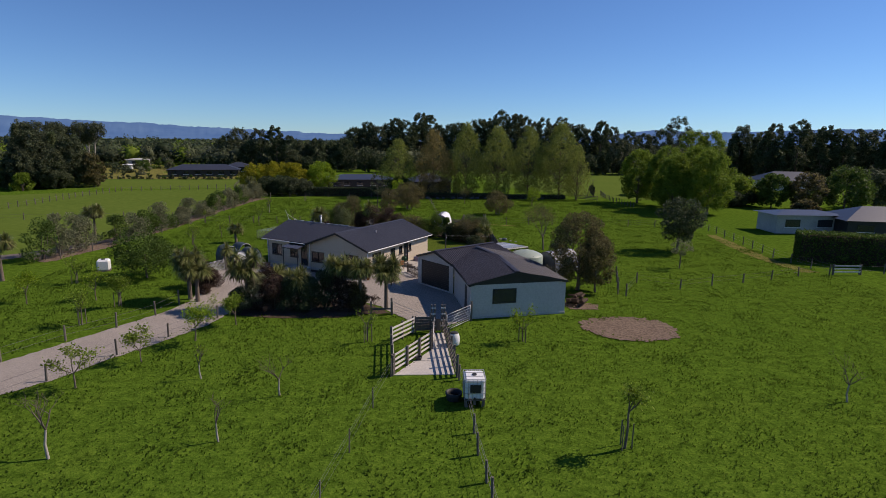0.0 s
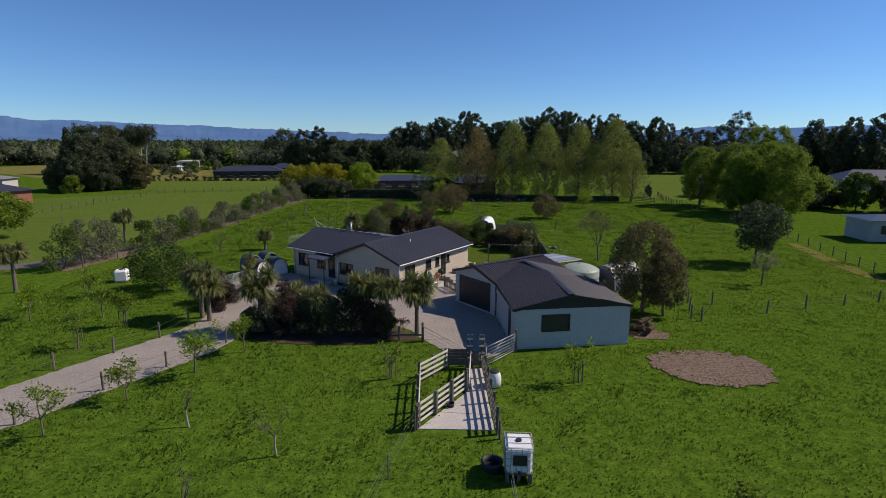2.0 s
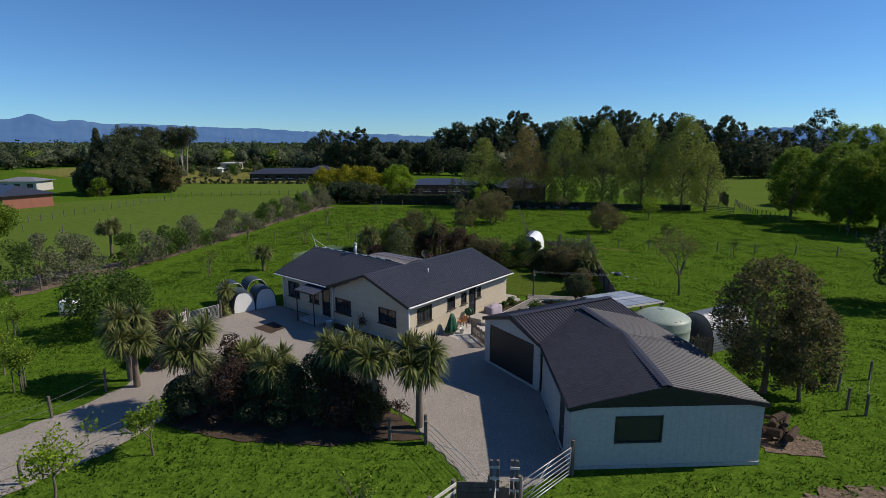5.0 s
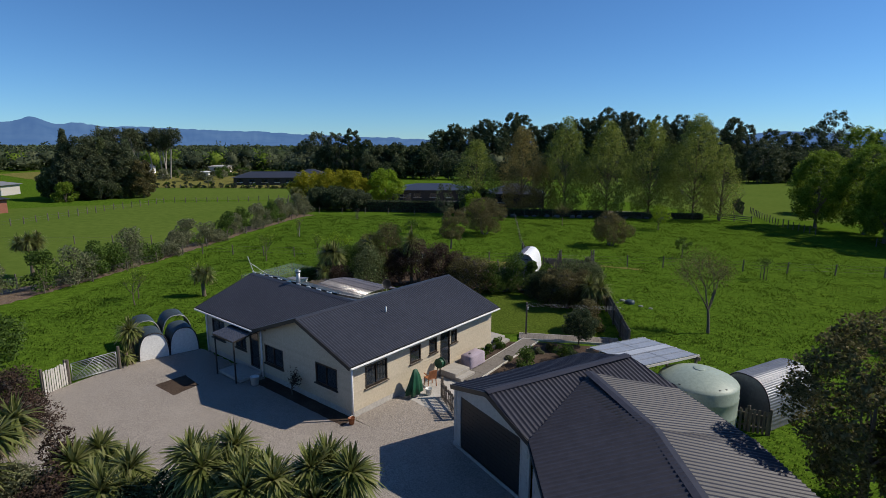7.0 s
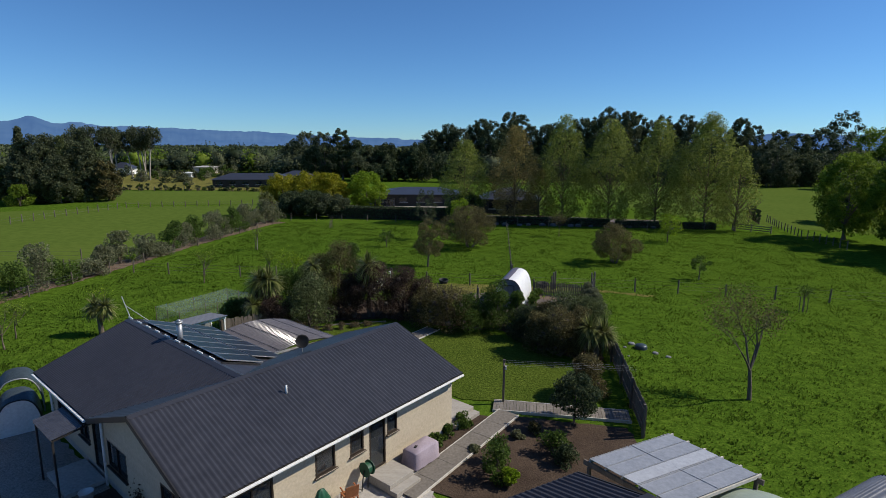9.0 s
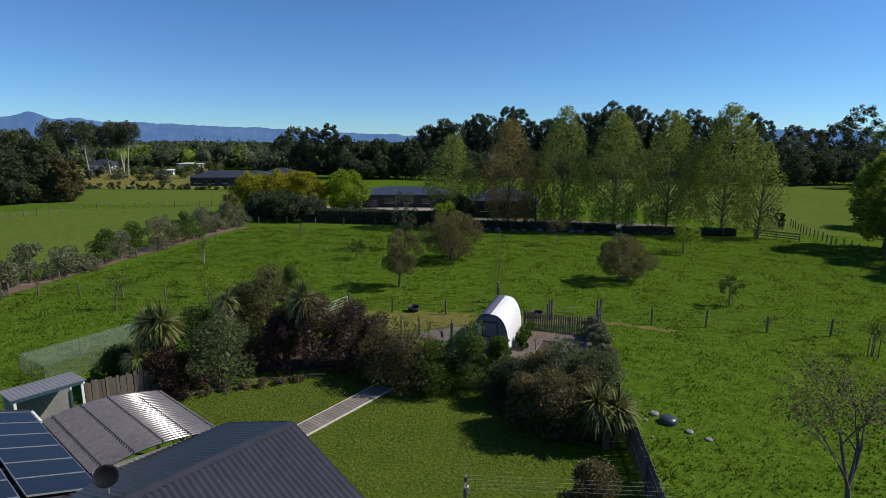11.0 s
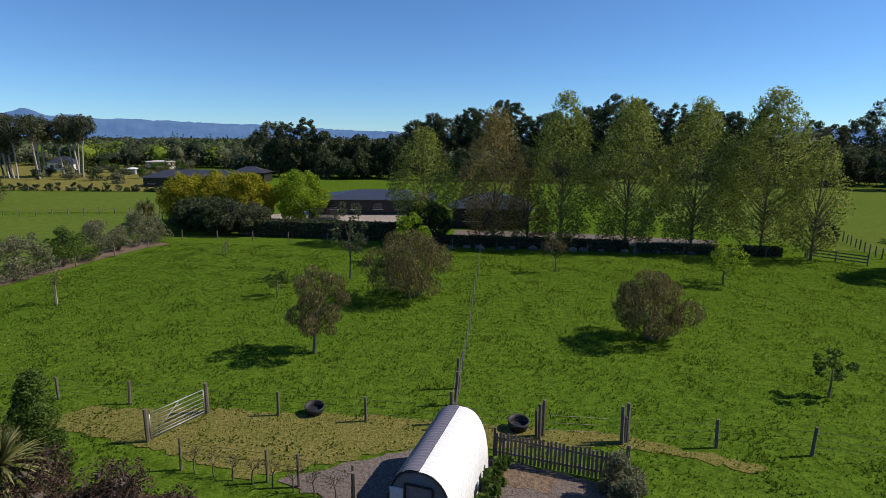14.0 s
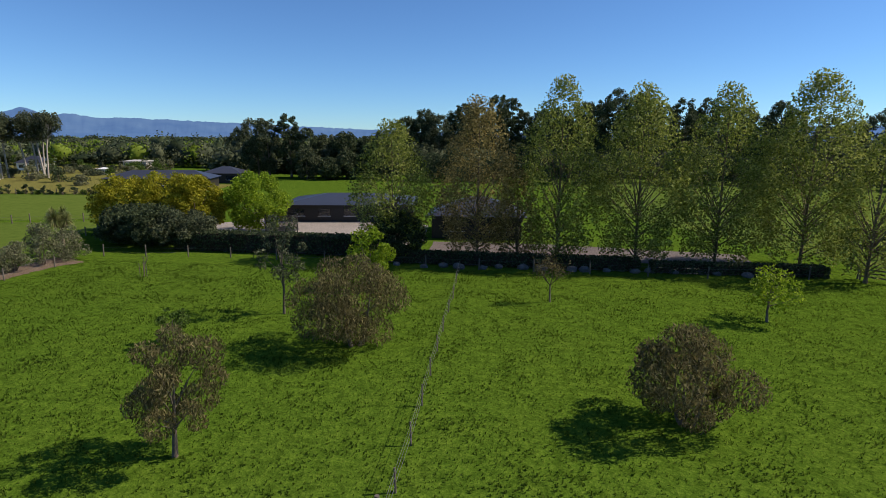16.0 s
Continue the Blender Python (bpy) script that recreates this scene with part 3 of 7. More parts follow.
def wire_fence(pts, h=1.1, w=0.12, wires=(0.35, 0.65, 0.95), spacing=None, label="wire fence with weathered wooden posts", name="wire_fence", wire_r=0.007):
    """A post and wire fence along a line; posts at the given places, or every so many metres."""
    t = thing(name, pose(pts[0][0], pts[0][1], 0), label, "fence")
    o = Vector((pts[0][0], pts[0][1], 0))
    ps = []
    if spacing:
        for a, b in zip(pts, pts[1:]):
            a, b = Vector((*a, 0)), Vector((*b, 0))
            k = max(1, round((b - a).length / spacing))
            ps += [a.lerp(b, i / k) for i in range(k)]
        ps.append(Vector((*pts[-1], 0)))
    else:
        ps = [Vector((*p, 0)) for p in pts]
    bm = bmesh.new()
    post_mesh(bm, 0, 0, h, w)
    me = bpy.data.meshes.new("post")
    bm.to_mesh(me)
    bm.free()
    me.materials.append(POST)
    rnd = random.Random(int(abs(pts[0][0] * 31 + pts[0][1] * 7)))
    for p in ps:
        ob = new("post", me)
        ob.parent = t
        ob.matrix_basis = pose(p.x - o.x, p.y - o.y, 0, rnd.uniform(-2.5, 2.5), rnd.uniform(-2.5, 2.5), rnd.uniform(0, 360)) @ Matrix.Diagonal((1, 1, rnd.uniform(0.92, 1.08), 1))
    for zz in wires:
        V, F = [], []
        for p in ps:
            q = p - o
            V += [(q.x, q.y, zz - wire_r), (q.x + wire_r, q.y, zz + wire_r), (q.x - wire_r, q.y, zz + wire_r)]
        for i in range(len(ps) - 1):
            for k in range(3):
                F.append((3 * i + k, 3 * i + (k + 1) % 3, 3 * i + 3 + (k + 1) % 3, 3 * i + 3 + k))
        mesh_of("wire", V, F, WIRE, t)
    return t


def rail_fence(a, b, h, rails, mat, posts=2, label="", name="rail_fence", board=(0.03, 0.12), post_w=0.12, group=""):
    """A fence of boards between posts."""
    a, b = Vector((*a, 0)), Vector((*b, 0))
    t = thing(name, pose(a.x, a.y, 0, 0, 0, math.degrees(math.atan2(b.y - a.y, b.x - a.x))), label, "fence", group)
    L = (b - a).length
    for i in range(posts):
        bm = bmesh.new()
        post_mesh(bm, L * i / (posts - 1), 0, h + 0.08, post_w, False)
        part("post", bm, POST, t)
    for zz in rails:
        bm = bmesh.new()
        box(bm, (L / 2, -post_w / 2 - board[0] / 2, zz), (L + 0.1, board[0], board[1]), 0, 0.005)
        part("rail", bm, mat, t)
    return t


def pipe_gate(a, b, h, bars, label, name="farm_gate", r=0.022):
    a, b = Vector((*a, 0)), Vector((*b, 0))
    t = thing(name, pose(a.x, a.y, 0, 0, 0, math.degrees(math.atan2(b.y - a.y, b.x - a.x))), label, "gate")
    L = (b - a).length
    bm = bmesh.new()
    for x in (0.05, L - 0.05):
        tube(bm, (x, 0, 0.12), (x, 0, h), r, r, 7)
    for zz in (0.12, h):
        tube(bm, (0.05, 0, zz), (L - 0.05, 0, zz), r, r, 7)
    part("gate_frame", bm, GALV, t, smooth=True)
    for i in range(1, bars):
        bm = bmesh.new()
        zz = 0.12 + (h - 0.12) * (i / bars) ** 1.15
        tube(bm, (0.05, 0, zz), (L - 0.05, 0, zz), r * 0.6, r * 0.6, 6)
        part("bar", bm, GALV, t, smooth=True)
    bm = bmesh.new()
    tube(bm, (0.05, 0, 0.12), (L * 0.55, 0, h), r * 0.6, r * 0.6, 6)
    part("brace", bm, GALV, t, smooth=True)
    for x in (0, L):
        bm = bmesh.new()
        post_mesh(bm, x + (0.09 if x else -0.09), 0, h + 0.25, 0.16)
        part("gate_post", bm, POST, t)
    return t

# ---------- ground ----------
def ground_sheet():
    """One sheet to the horizon, finer and gently uneven near the house."""
    ax = [-4500, -2000, -900, -450, -220] + list(np.arange(-140, 141, 4.0)) + [220, 450, 900, 2000, 4500]
    ay = [-3000, -900, -300, -120, -60] + list(np.arange(-30, 151, 4.0)) + [220, 450, 900, 2000, 4600]
    V = []
    for y in ay:
        for x in ax:
            V.append((x, y, 0.008 * noise.noise((x * 0.11, y * 0.11, 0.0)) - 0.014))
    n = len(ax)
    F = [(j * n + i, j * n + i + 1, (j + 1) * n + i + 1, (j + 1) * n + i) for j in range(len(ay) - 1) for i in range(n - 1)]
    return tagged(mesh_of("ground", V, F, GRASS, smooth=True), "bright green uneven pasture grass", "grass", "", "structure")


ground_sheet()
sheet("ground_paddock_west", [(-33, 60), (-36, 88), (-33, 118), (-40, 139), (-61, 133), (-84, 118), (-120, 90), (-90, 55)], 0.03, FIELD, "smooth mown green paddock", 3, 0.2, 2)
sheet("ground_paddock_north_west", [(-62, 136), (-36, 141), (-46, 170), (-66, 169.5), (-88, 165.5), (-104, 160), (-80, 140)], 0.03, FIELD, "smooth mown green paddock", 3, 0.3, 3)
sheet("ground_paddock_east", [(44, 124), (60, 116), (150, 190), (150, 240), (30, 240), (30, 150)], 0.03, FIELD, "smooth mown yellow-green paddock", 3, 0.3, 4)
sheet("ground_dry_field", [(-112, 168), (-90, 167.5), (-66, 171), (-48, 172), (-50, 195), (-82, 200), (-92, 236), (-112, 262), (-190, 280), (-190, 222)], 0.05, DRYGRASS, "rough dry yellowish field", 4, 1.0, 61)
sheet("road_driveway", [(-33.6, 1), (-25.4, 14), (-17.8, 26.6), (-16.2, 28.4), (-14.5, 31.4), (-12.6, 34.2), (-11.2, 36.8), (-10.6, 39.2), (-10.8, 42.6),
      (-6, 43.0), (-2.2, 42.6), (0.2, 40.6), (1.2, 38.8), (3.7, 35.2), (6.6, 37.4), (6.05, 43.7), (3.2, 47.6), (4.6, 50.4), (5.2, 52.6), (3.4, 54.4), (1.9, 53.0), (-0.9, 48.7), (-12.2, 56.1),
      (-14.0, 54.9), (-15.2, 52.9), (-16.5, 49.8), (-15.8, 47.6), (-14.9, 45.6), (-14.4, 42.2), (-15.4, 39.4), (-16.7, 37.2), (-18.8, 33.4), (-20.3, 30.9), (-29.6, 16), (-38, 2)],
      0.045, GRAVEL, "pale crushed gravel drive and yard", 0.7, 0.13, 5)
sheet("ground_shrub_border", [(-10.5, 39.0), (-10.6, 42.4), (-6, 42.8), (-2.2, 42.4), (0.2, 40.2), (0.9, 38.9), (-1.4, 38.6), (-3, 38.0), (-7.4, 38.1), (-9.6, 38.7)], 0.06, BARK_MULCH, "dark mulch border under shrubs", 0.6, 0.15, 6)
sheet("ground_bare_patch", [(14.0, 35.6), (14.4, 34.2), (15.4, 33.0), (17.0, 32.5), (18.6, 32.7), (19.9, 33.3), (20.4, 34.6), (20.2, 36.2), (18.9, 37.2), (17.2, 37.4), (15.4, 37.2), (14.3, 36.5)], 0.10, EARTH, "bare brown earth patch worn in the grass", 0.25, 0.3, 7)
sheet("ground_hedge_strip", [(-33.2, 56), (-31.2, 64), (-30.2, 71.5), (-29.3, 82), (-28.8, 97), (-27.2, 114), (-25.8, 116), (-29.8, 117.5), (-31, 108), (-31.5, 92), (-32.3, 79), (-33.8, 70), (-36.5, 58)],
      0.04, EARTH, "dry earth strip under the olive hedge", 0.8, 0.3, 8)
sheet("road_west_track", [(-60, 44), (-44, 52), (-35.5, 60), (-33.5, 66), (-35.4, 67), (-38, 61), (-46, 54.5), (-62, 47)], 0.045, ROCKDUST, "grey shingle track beside the hedge", 0.8, 0.2, 9)
sheet("ground_dry_track", [(-3.5, 79.0), (1, 77.6), (6, 80.0), (9.3, 80.4), (14, 81.0), (19, 79.8), (19, 80.3), (14.2, 81.9), (5, 82.2), (-3, 82.0), (-8, 81.5), (-9, 80)], 0.03, DRYGRASS, "dry yellowed grass along the fence", 0.6, 0.25, 10)
sheet("ground_shingle_yard", [(4.2, 70.5), (4.6, 74.5), (5.0, 76.4), (2.0, 77.6), (3.2, 78.3), (6.3, 79.9), (9.1, 79.7), (13.4, 78.6), (12.9, 71.5), (9, 70.5)], 0.04, ROCKDUST, "grey shingle round the tunnel house", 0.6, 0.2, 11)
sheet("ground_back_lawn", [(-4.6, 64.2), (-7.2, 66.8), (-5.6, 69.2), (-4.0, 70.3), (-1.2, 71.2), (2.2, 70.2), (6, 70), (10, 66), (11, 62.3), (8.5, 60.4), (6.6, 60.5), (4.9, 60.6), (2.0, 62.0)], 0.04, LAWN, "mown back lawn", 0.5, 0.1, 12)
sheet("ground_back_border", [(-8, 67.4), (-6.0, 70.0), (-4.2, 71.2), (-1.2, 72.0), (2.6, 71.0), (6.5, 70.8), (10.5, 66.4), (12.4, 66), (12.6, 71), (9, 73), (0, 76.5), (-9, 76)], 0.05, BARK_MULCH, "dark mulched border under shrubs", 0.5, 0.15, 13)
sheet("ground_garden_bed", [(4.7, 53.6), (7.3, 59.2), (9, 59.0), (12.0, 58.7), (12.3, 55.6), (9.4, 52.8), (6.4, 51.5)], 0.05, BARK_MULCH, "brown bark mulch garden bed", 0.5, 0.1, 14)

# ---------- house ----------
def slab(name, poly, drop, material, parent, label=""):
    """A flat polygon given thickness downwards."""
    bm = bmesh.new()
    f = bm.faces.new([bm.verts.new(p) for p in poly])
    r = bmesh.ops.extrude_face_region(bm, geom=[f])
    for v in [g for g in r["geom"] if isinstance(g, bmesh.types.BMVert)]:
        v.co.z -= drop
    bmesh.ops.recalc_face_normals(bm, faces=bm.faces[:])
    return part(name, bm, material, parent, label)


def gable_prism(bm, y0, y1, z0, apex_y, apex_z, x0, x1):
    """A triangular wall piece from x0 to x1."""
    a = [bm.verts.new((x0, *p)) for p in ((y0, z0), (y1, z0), (apex_y, apex_z))]
    b = [bm.verts.new((x1, *p)) for p in ((y0, z0), (y1, z0), (apex_y, apex_z))]
    bm.faces.new(a)
    bm.faces.new(b[::-1])
    for i in range(3):
        j = (i + 1) % 3
        bm.faces.new((a[i], b[i], b[j], a[j]))


def house():
    t = thing("house", pose(-1.2, 48.42, 0, 0, 0, 56.3), "single-storey cream weatherboard house with charcoal corrugated roof", "house")
    EZ, RZ = 2.6, 3.94
    WH = 2.5
    # walls with their openings, each in its own frame
    right = [(0.72, 2.09, 1.15, 2.17), (3.6, 4.4, 1.36, 2.18), (5.03, 5.64, 1.4, 2.17), (5.9, 6.68, 0.4, 2.27), (6.76, 7.28, 1.46, 2.17)]
    front = [(0.6, 1.95, 1.0, 2.1), (3.05, 4.1, 1.0, 2.05), (4.45, 5.3, 0.3, 2.25), (5.83, 7.41, 0.85, 1.85), (9.94, 11.47, 1.0, 1.98)]
    for nm, L, ops, m in (("wall_right", 10.5, right, pose(0.4, 0.35, 0)), ("wall_front", 12.45, front, pose(0.4, 12.8, 0, 0, 0, -90))):
        bm = bmesh.new()
        wall_body(bm, L, WH, ops, 0.1)
        w = part(nm, bm, CREAM, t)
        w.matrix_basis = m
        boards(w, L, 0.3, WH, ops)
        for i, (a, b, c, d) in enumerate(ops):
            tall = c < 0.5
            fr = window_unit(t, a, b, c, d, 1 if b - a < 0.9 else 2, name="door_frame" if tall else "window", sill=not tall)
            fr.matrix_basis = m
            if tall:
                bm = bmesh.new()
                box(bm, ((a + b) / 2, 0.03, c + 0.35), (b - a - 0.14, 0.03, 0.55))
                part("kick_panel", bm, BROWNFRAME, fr)
    # plain outer walls away from the view
    bm = bmesh.new()
    box(bm, (10.85, 3.7, WH / 2), (0.1, 6.6, WH))
    box(bm, (9.0, 7.0, WH / 2), (3.6, 0.1, WH))
    box(bm, (6.85, 9.9, WH / 2), (0.1, 5.7, WH))
    box(bm, (3.6, 12.85, WH / 2), (6.4, 0.1, WH))
    gable_prism(bm, 0.35, 6.95, WH, 3.65, RZ - 0.12, 10.8, 10.9)
    part("wall_back", bm, CREAM, t)
    bm = bmesh.new()
    gable_prism(bm, 0.35, 6.95, WH, 3.65, RZ - 0.12, 0.4, 0.5)
    g = part("gable_wall", bm, CREAM, t)
    gb = part("gable_cladding", bmesh.new(), CREAM, t)
    gb.matrix_basis = pose(0.4, 6.95, 0, 0, 0, -90)
    boards(gb, 6.6, WH, RZ - 0.1, [], top=lambda z: ((z - WH) / 0.405, 6.6 - (z - WH) / 0.405))
    bm = bmesh.new()
    box(bm, (5.65, 0.36, 0.15), (10.4, 0.05, 0.3))
    box(bm, (0.41, 6.6, 0.15), (0.05, 12.3, 0.3))
    part("foundation", bm, CONCRETE, t)
    # roof
    main_r = [(-0.05, -0.05, EZ), (11.1, -0.05, EZ), (11.1, 3.65, RZ), (-0.05, 3.65, RZ)]
    main_l1 = [(-0.05, 3.65, RZ), (-0.05, 7.3, EZ), (3.6, 3.65, RZ)]
    main_l2 = [(11.1, 3.65, RZ), (11.1, 7.3, EZ), (7.2, 7.3, EZ), (3.6, 3.65, RZ)]
    wing_f = [(-0.05, 7.3, EZ), (-0.05, 13.15, EZ), (3.6, 13.15, RZ), (3.6, 3.65, RZ)]
    wing_b = [(7.2, 7.3, EZ), (7.2, 13.15, EZ), (3.6, 13.15, RZ), (3.6, 3.65, RZ)]
    for poly in (main_r, main_l1, main_l2, wing_f, wing_b):
        corrugated("roof", poly, ROOF, t, 0.152, 0.034)
        slab("roof_lining", [(p[0], p[1], p[2] - 0.015) for p in poly], 0.05, DARK, t)
    # ridge caps, barges, gutters
    for a, b in (((-0.05, 3.65, RZ + 0.03), (11.1, 3.65, RZ + 0.03)), ((3.6, 3.7, RZ + 0.03), (3.6, 13.15, RZ + 0.03))):
        bm = bmesh.new()
        a, b = Vector(a), Vector(b)
        side = (b - a).normalized().cross(Vector((0, 0, 1))) * 0.17
        vs = [bm.verts.new(p) for p in (a - side - Vector((0, 0, 0.05)), a + Vector((0, 0, 0.012)), a + side - Vector((0, 0, 0.05)), b - side - Vector((0, 0, 0.05)), b + Vector((0, 0, 0.012)), b + side - Vector((0, 0, 0.05)))]
        bm.faces.new((vs[0], vs[1], vs[4], vs[3]))
        bm.faces.new((vs[1], vs[2], vs[5], vs[4]))
        part("ridge_cap", bm, ROOF, t)
    for x in (-0.06, 11.11):
        for ya, yb in ((-0.05, 3.65), (7.3, 3.65)):
            bm = bmesh.new()
            beam(bm, (x, ya, EZ - 0.06), (x, yb, RZ - 0.06), 0.035, 0.17)
            part("barge_board", bm, DARK, t)
    for ya, yb in ((0, 1), (1, 0)):
        bm = bmesh.new()
        if ya == 0:
            beam(bm, (-0.05, 13.17, EZ - 0.06), (3.6, 13.17, RZ - 0.06), 0.035, 0.17)
        else:
            beam(bm, (7.2, 13.17, EZ - 0.06), (3.6, 13.17, RZ - 0.06), 0.035, 0.17)
        part("barge_board", bm, DARK, t)
    for a, b in (((-0.05, -0.11, EZ - 0.06), (11.1, -0.11, EZ - 0.06)), ((-0.11, 7.3, EZ - 0.06), (-0.11, 13.15, EZ - 0.06)), ((7.26, 7.3, EZ - 0.06), (7.26, 13.15, EZ - 0.06))):
        bm = bmesh.new()
        beam(bm, a, b, 0.09, 0.07, 0.012)
        part("gutter", bm, WHITE, t, "white painted gutter")
    for x, y, z1 in ((0.28, 0.22, 2.5), (0.3, 7.15, 2.5), (0.3, 12.7, 2.5)):
        bm = bmesh.new()
        tube(bm, (x, y, 0.02), (x, y, z1), 0.045, 0.045, 8)
        part("downpipe", bm, WHITE, t, smooth=True)
    bm = bmesh.new()
    box(bm, (5.65, 0.15, EZ - 0.11), (11.1, 0.4, 0.02))
    part("soffit", bm, WHITE, t)
    # flue, vent, dish, aerial
    bm = bmesh.new()
    tube(bm, (3.95, 8.9, 3.7), (3.95, 8.9, 4.6), 0.11, 0.11, 12)
    tube(bm, (3.95, 8.9, 4.6), (3.95, 8.9, 4.68), 0.15, 0.15, 12)
    tube(bm, (3.95, 8.9, 4.68), (3.95, 8.9, 4.76), 0.12, 0.04, 12)
    part("flue", bm, GALV, t, "steel chimney flue", True)
    bm = bmesh.new()
    tube(bm, (4.4, 2.3, 3.4), (4.4, 2.3, 3.75), 0.035, 0.035, 8)
    part("vent_pipe", bm, WHITE, t, smooth=True)
    bm = bmesh.new()
    tube(bm, (6.8, 4.7, 3.4), (6.8, 4.7, 3.95), 0.025, 0.025, 8)
    mast = part("dish_mast", bm, GALV, t)
    bm = bmesh.new()
    m = look((6.8, 4.7, 4.05), (2.0, -4.0, 6.5))
    prev = None
    for k in range(5):
        rr = 0.27 * (k / 4)
        ring = [bm.verts.new(m @ Vector((rr * math.cos(a), rr * math.sin(a), -0.10 * (rr / 0.34) ** 2 - 0.02))) for a in np.linspace(0, 2 * math.pi, 20, endpoint=False)] if k else [bm.verts.new(m @ Vector((0, 0, -0.02)))]
        if prev:
            for i in range(20):
                j = (i + 1) % 20
                bm.faces.new((prev[0], ring[i], ring[j]) if len(prev) == 1 else (prev[i], ring[i], ring[j], prev[j]))
        prev = ring
    r = bmesh.ops.solidify(bm, geom=bm.faces[:], thickness=0.015)
    part("satellite_dish", bm, DARK, t, "dark grey satellite dish", True)
    bm = bmesh.new()
    tube(bm, (3.7, 13.0, 3.8), (3.5, 13.35, 5.0), 0.025, 0.02, 7)
    tube(bm, (4.3, 12.2, 3.75), (3.55, 13.2, 4.6), 0.018, 0.018, 6)
    part("aerial", bm, GALV, t)
    # solar panels on the far slope
    sl = (RZ - EZ) / 3.6
    for row in range(2):
        for i in range(7):
            y = 5.9 + i * 1.02
            x = 3.95 + row * 1.62
            if row == 1 and i < 1:
                continue
            z = RZ - (x + 0.78 - 3.6) * sl + 0.16
            m = pose(x + 0.78, y, z, 0, math.degrees(math.atan(sl)), 0)
            bm = bmesh.new()
            box(bm, (0, 0, 0), (1.58, 0.985, 0.035), 0, 0.004, m)
            pn = part("solar_panel", bm, PANEL, t)
            bm = bmesh.new()
            for s in (-0.49, 0.49):
                box(bm, (0, s, 0.003), (1.6, 0.02, 0.04), 0, 0, m)
            for s in (-0.79, 0.79):
                box(bm, (s, 0, 0.003), (0.02, 1.0, 0.04), 0, 0, m)
            part("panel_frame", bm, GALV, pn)
    for i in range(9):
        y = 5.3 + i * 0.95
        bm = bmesh.new()
        beam(bm, (3.75, y, RZ + 0.02), (5.3, y, RZ - 1.7 * sl + 0.10), 0.04, 0.04)
        part("mounting_rail", bm, DARK, t)
    for i in range(9):
        bm = bmesh.new()
        beam(bm, (3.66, 5.6 + i * 0.9, RZ + 0.085), (3.66, 6.0 + i * 0.9, RZ + 0.085), 0.05, 0.05, 0.006)
        part("rail_end_clamp", bm, WHITE, t)
    # porch over the front door
    corrugated("porch_roof", [(-1.08, 7.4, 2.22), (-1.08, 9.45, 2.22), (0.4, 9.45, 2.44), (0.4, 7.4, 2.44)], PORCH_SHEET, t, 0.12, 0.025)
    bm = bmesh.new()
    beam(bm, (-1.02, 7.4, 2.16), (-1.02, 9.45, 2.16), 0.04, 0.07)
    beam(bm, (-1.0, 7.45, 2.17), (0.4, 7.45, 2.38), 0.035, 0.06)
    beam(bm, (-1.0, 9.4, 2.17), (0.4, 9.4, 2.38), 0.035, 0.06)
    part("porch_beam", bm, DARK, t)
    for y in (7.45, 9.25):
        bm = bmesh.new()
        box(bm, (-1.02, y, 1.06), (0.06, 0.06, 2.12), 0, 0.006)
        part("porch_post", bm, DARK, t)
    # arched clear roof over the back patio
    V, F = [], []
    ys = np.linspace(7.25, 11.8, 222)
    xs = np.linspace(7.2, 10.9, 10)
    for i, y in enumerate(ys):
        for x in xs:
            f = (x - 7.2) / 3.7
            V.append((x, y, 2.52 + 0.42 * math.sin(math.pi * (0.15 + 0.75 * f)) - 0.25 * f + 0.038 * math.cos(i * math.pi / 4)))
    nx = len(xs)
    F = [(i * nx + j, i * nx + j + 1, (i + 1) * nx + j + 1, (i + 1) * nx + j) for i in range(len(ys) - 1) for j in range(nx - 1)]
    mesh_of("patio_roof", V, F, PATIO_SHEET, t, "glossy arched corrugated patio roof", True)
    for y in (7.4, 9.6, 11.7):
        bm = bmesh.new()
        box(bm, (10.6, y, 1.2), (0.1, 0.1, 2.4), 0, 0.006)
        part("patio_post", bm, DARK, t)
    bm = bmesh.new()
    beam(bm, (10.6, 7.35, 2.36), (10.6, 11.8, 2.36), 0.06, 0.14)
    part("patio_beam", bm, DARK, t)
    for f in (0.08, 0.3, 0.52, 0.74, 0.97):
        x = 7.2 + 3.7 * f
        z = 2.52 + 0.42 * math.sin(math.pi * (0.15 + 0.75 * f)) - 0.25 * f
        bm = bmesh.new()
        beam(bm, (x, 7.3, z + 0.033), (x, 11.78, z + 0.033), 0.026, 0.01)
        part("purlin", bm, DARK, t)
    bm = bmesh.new()
    beam(bm, (7.2, 7.3, 2.74), (10.72, 7.3, 2.5), 0.05, 0.1)
    part("flashing", bm, GALV, t)
    return t


HOUSE = house()
HM = pose(-1.2, 48.42, 0, 0, 0, 56.3)


# ---------- shed with garage ----------
RIBS = {}


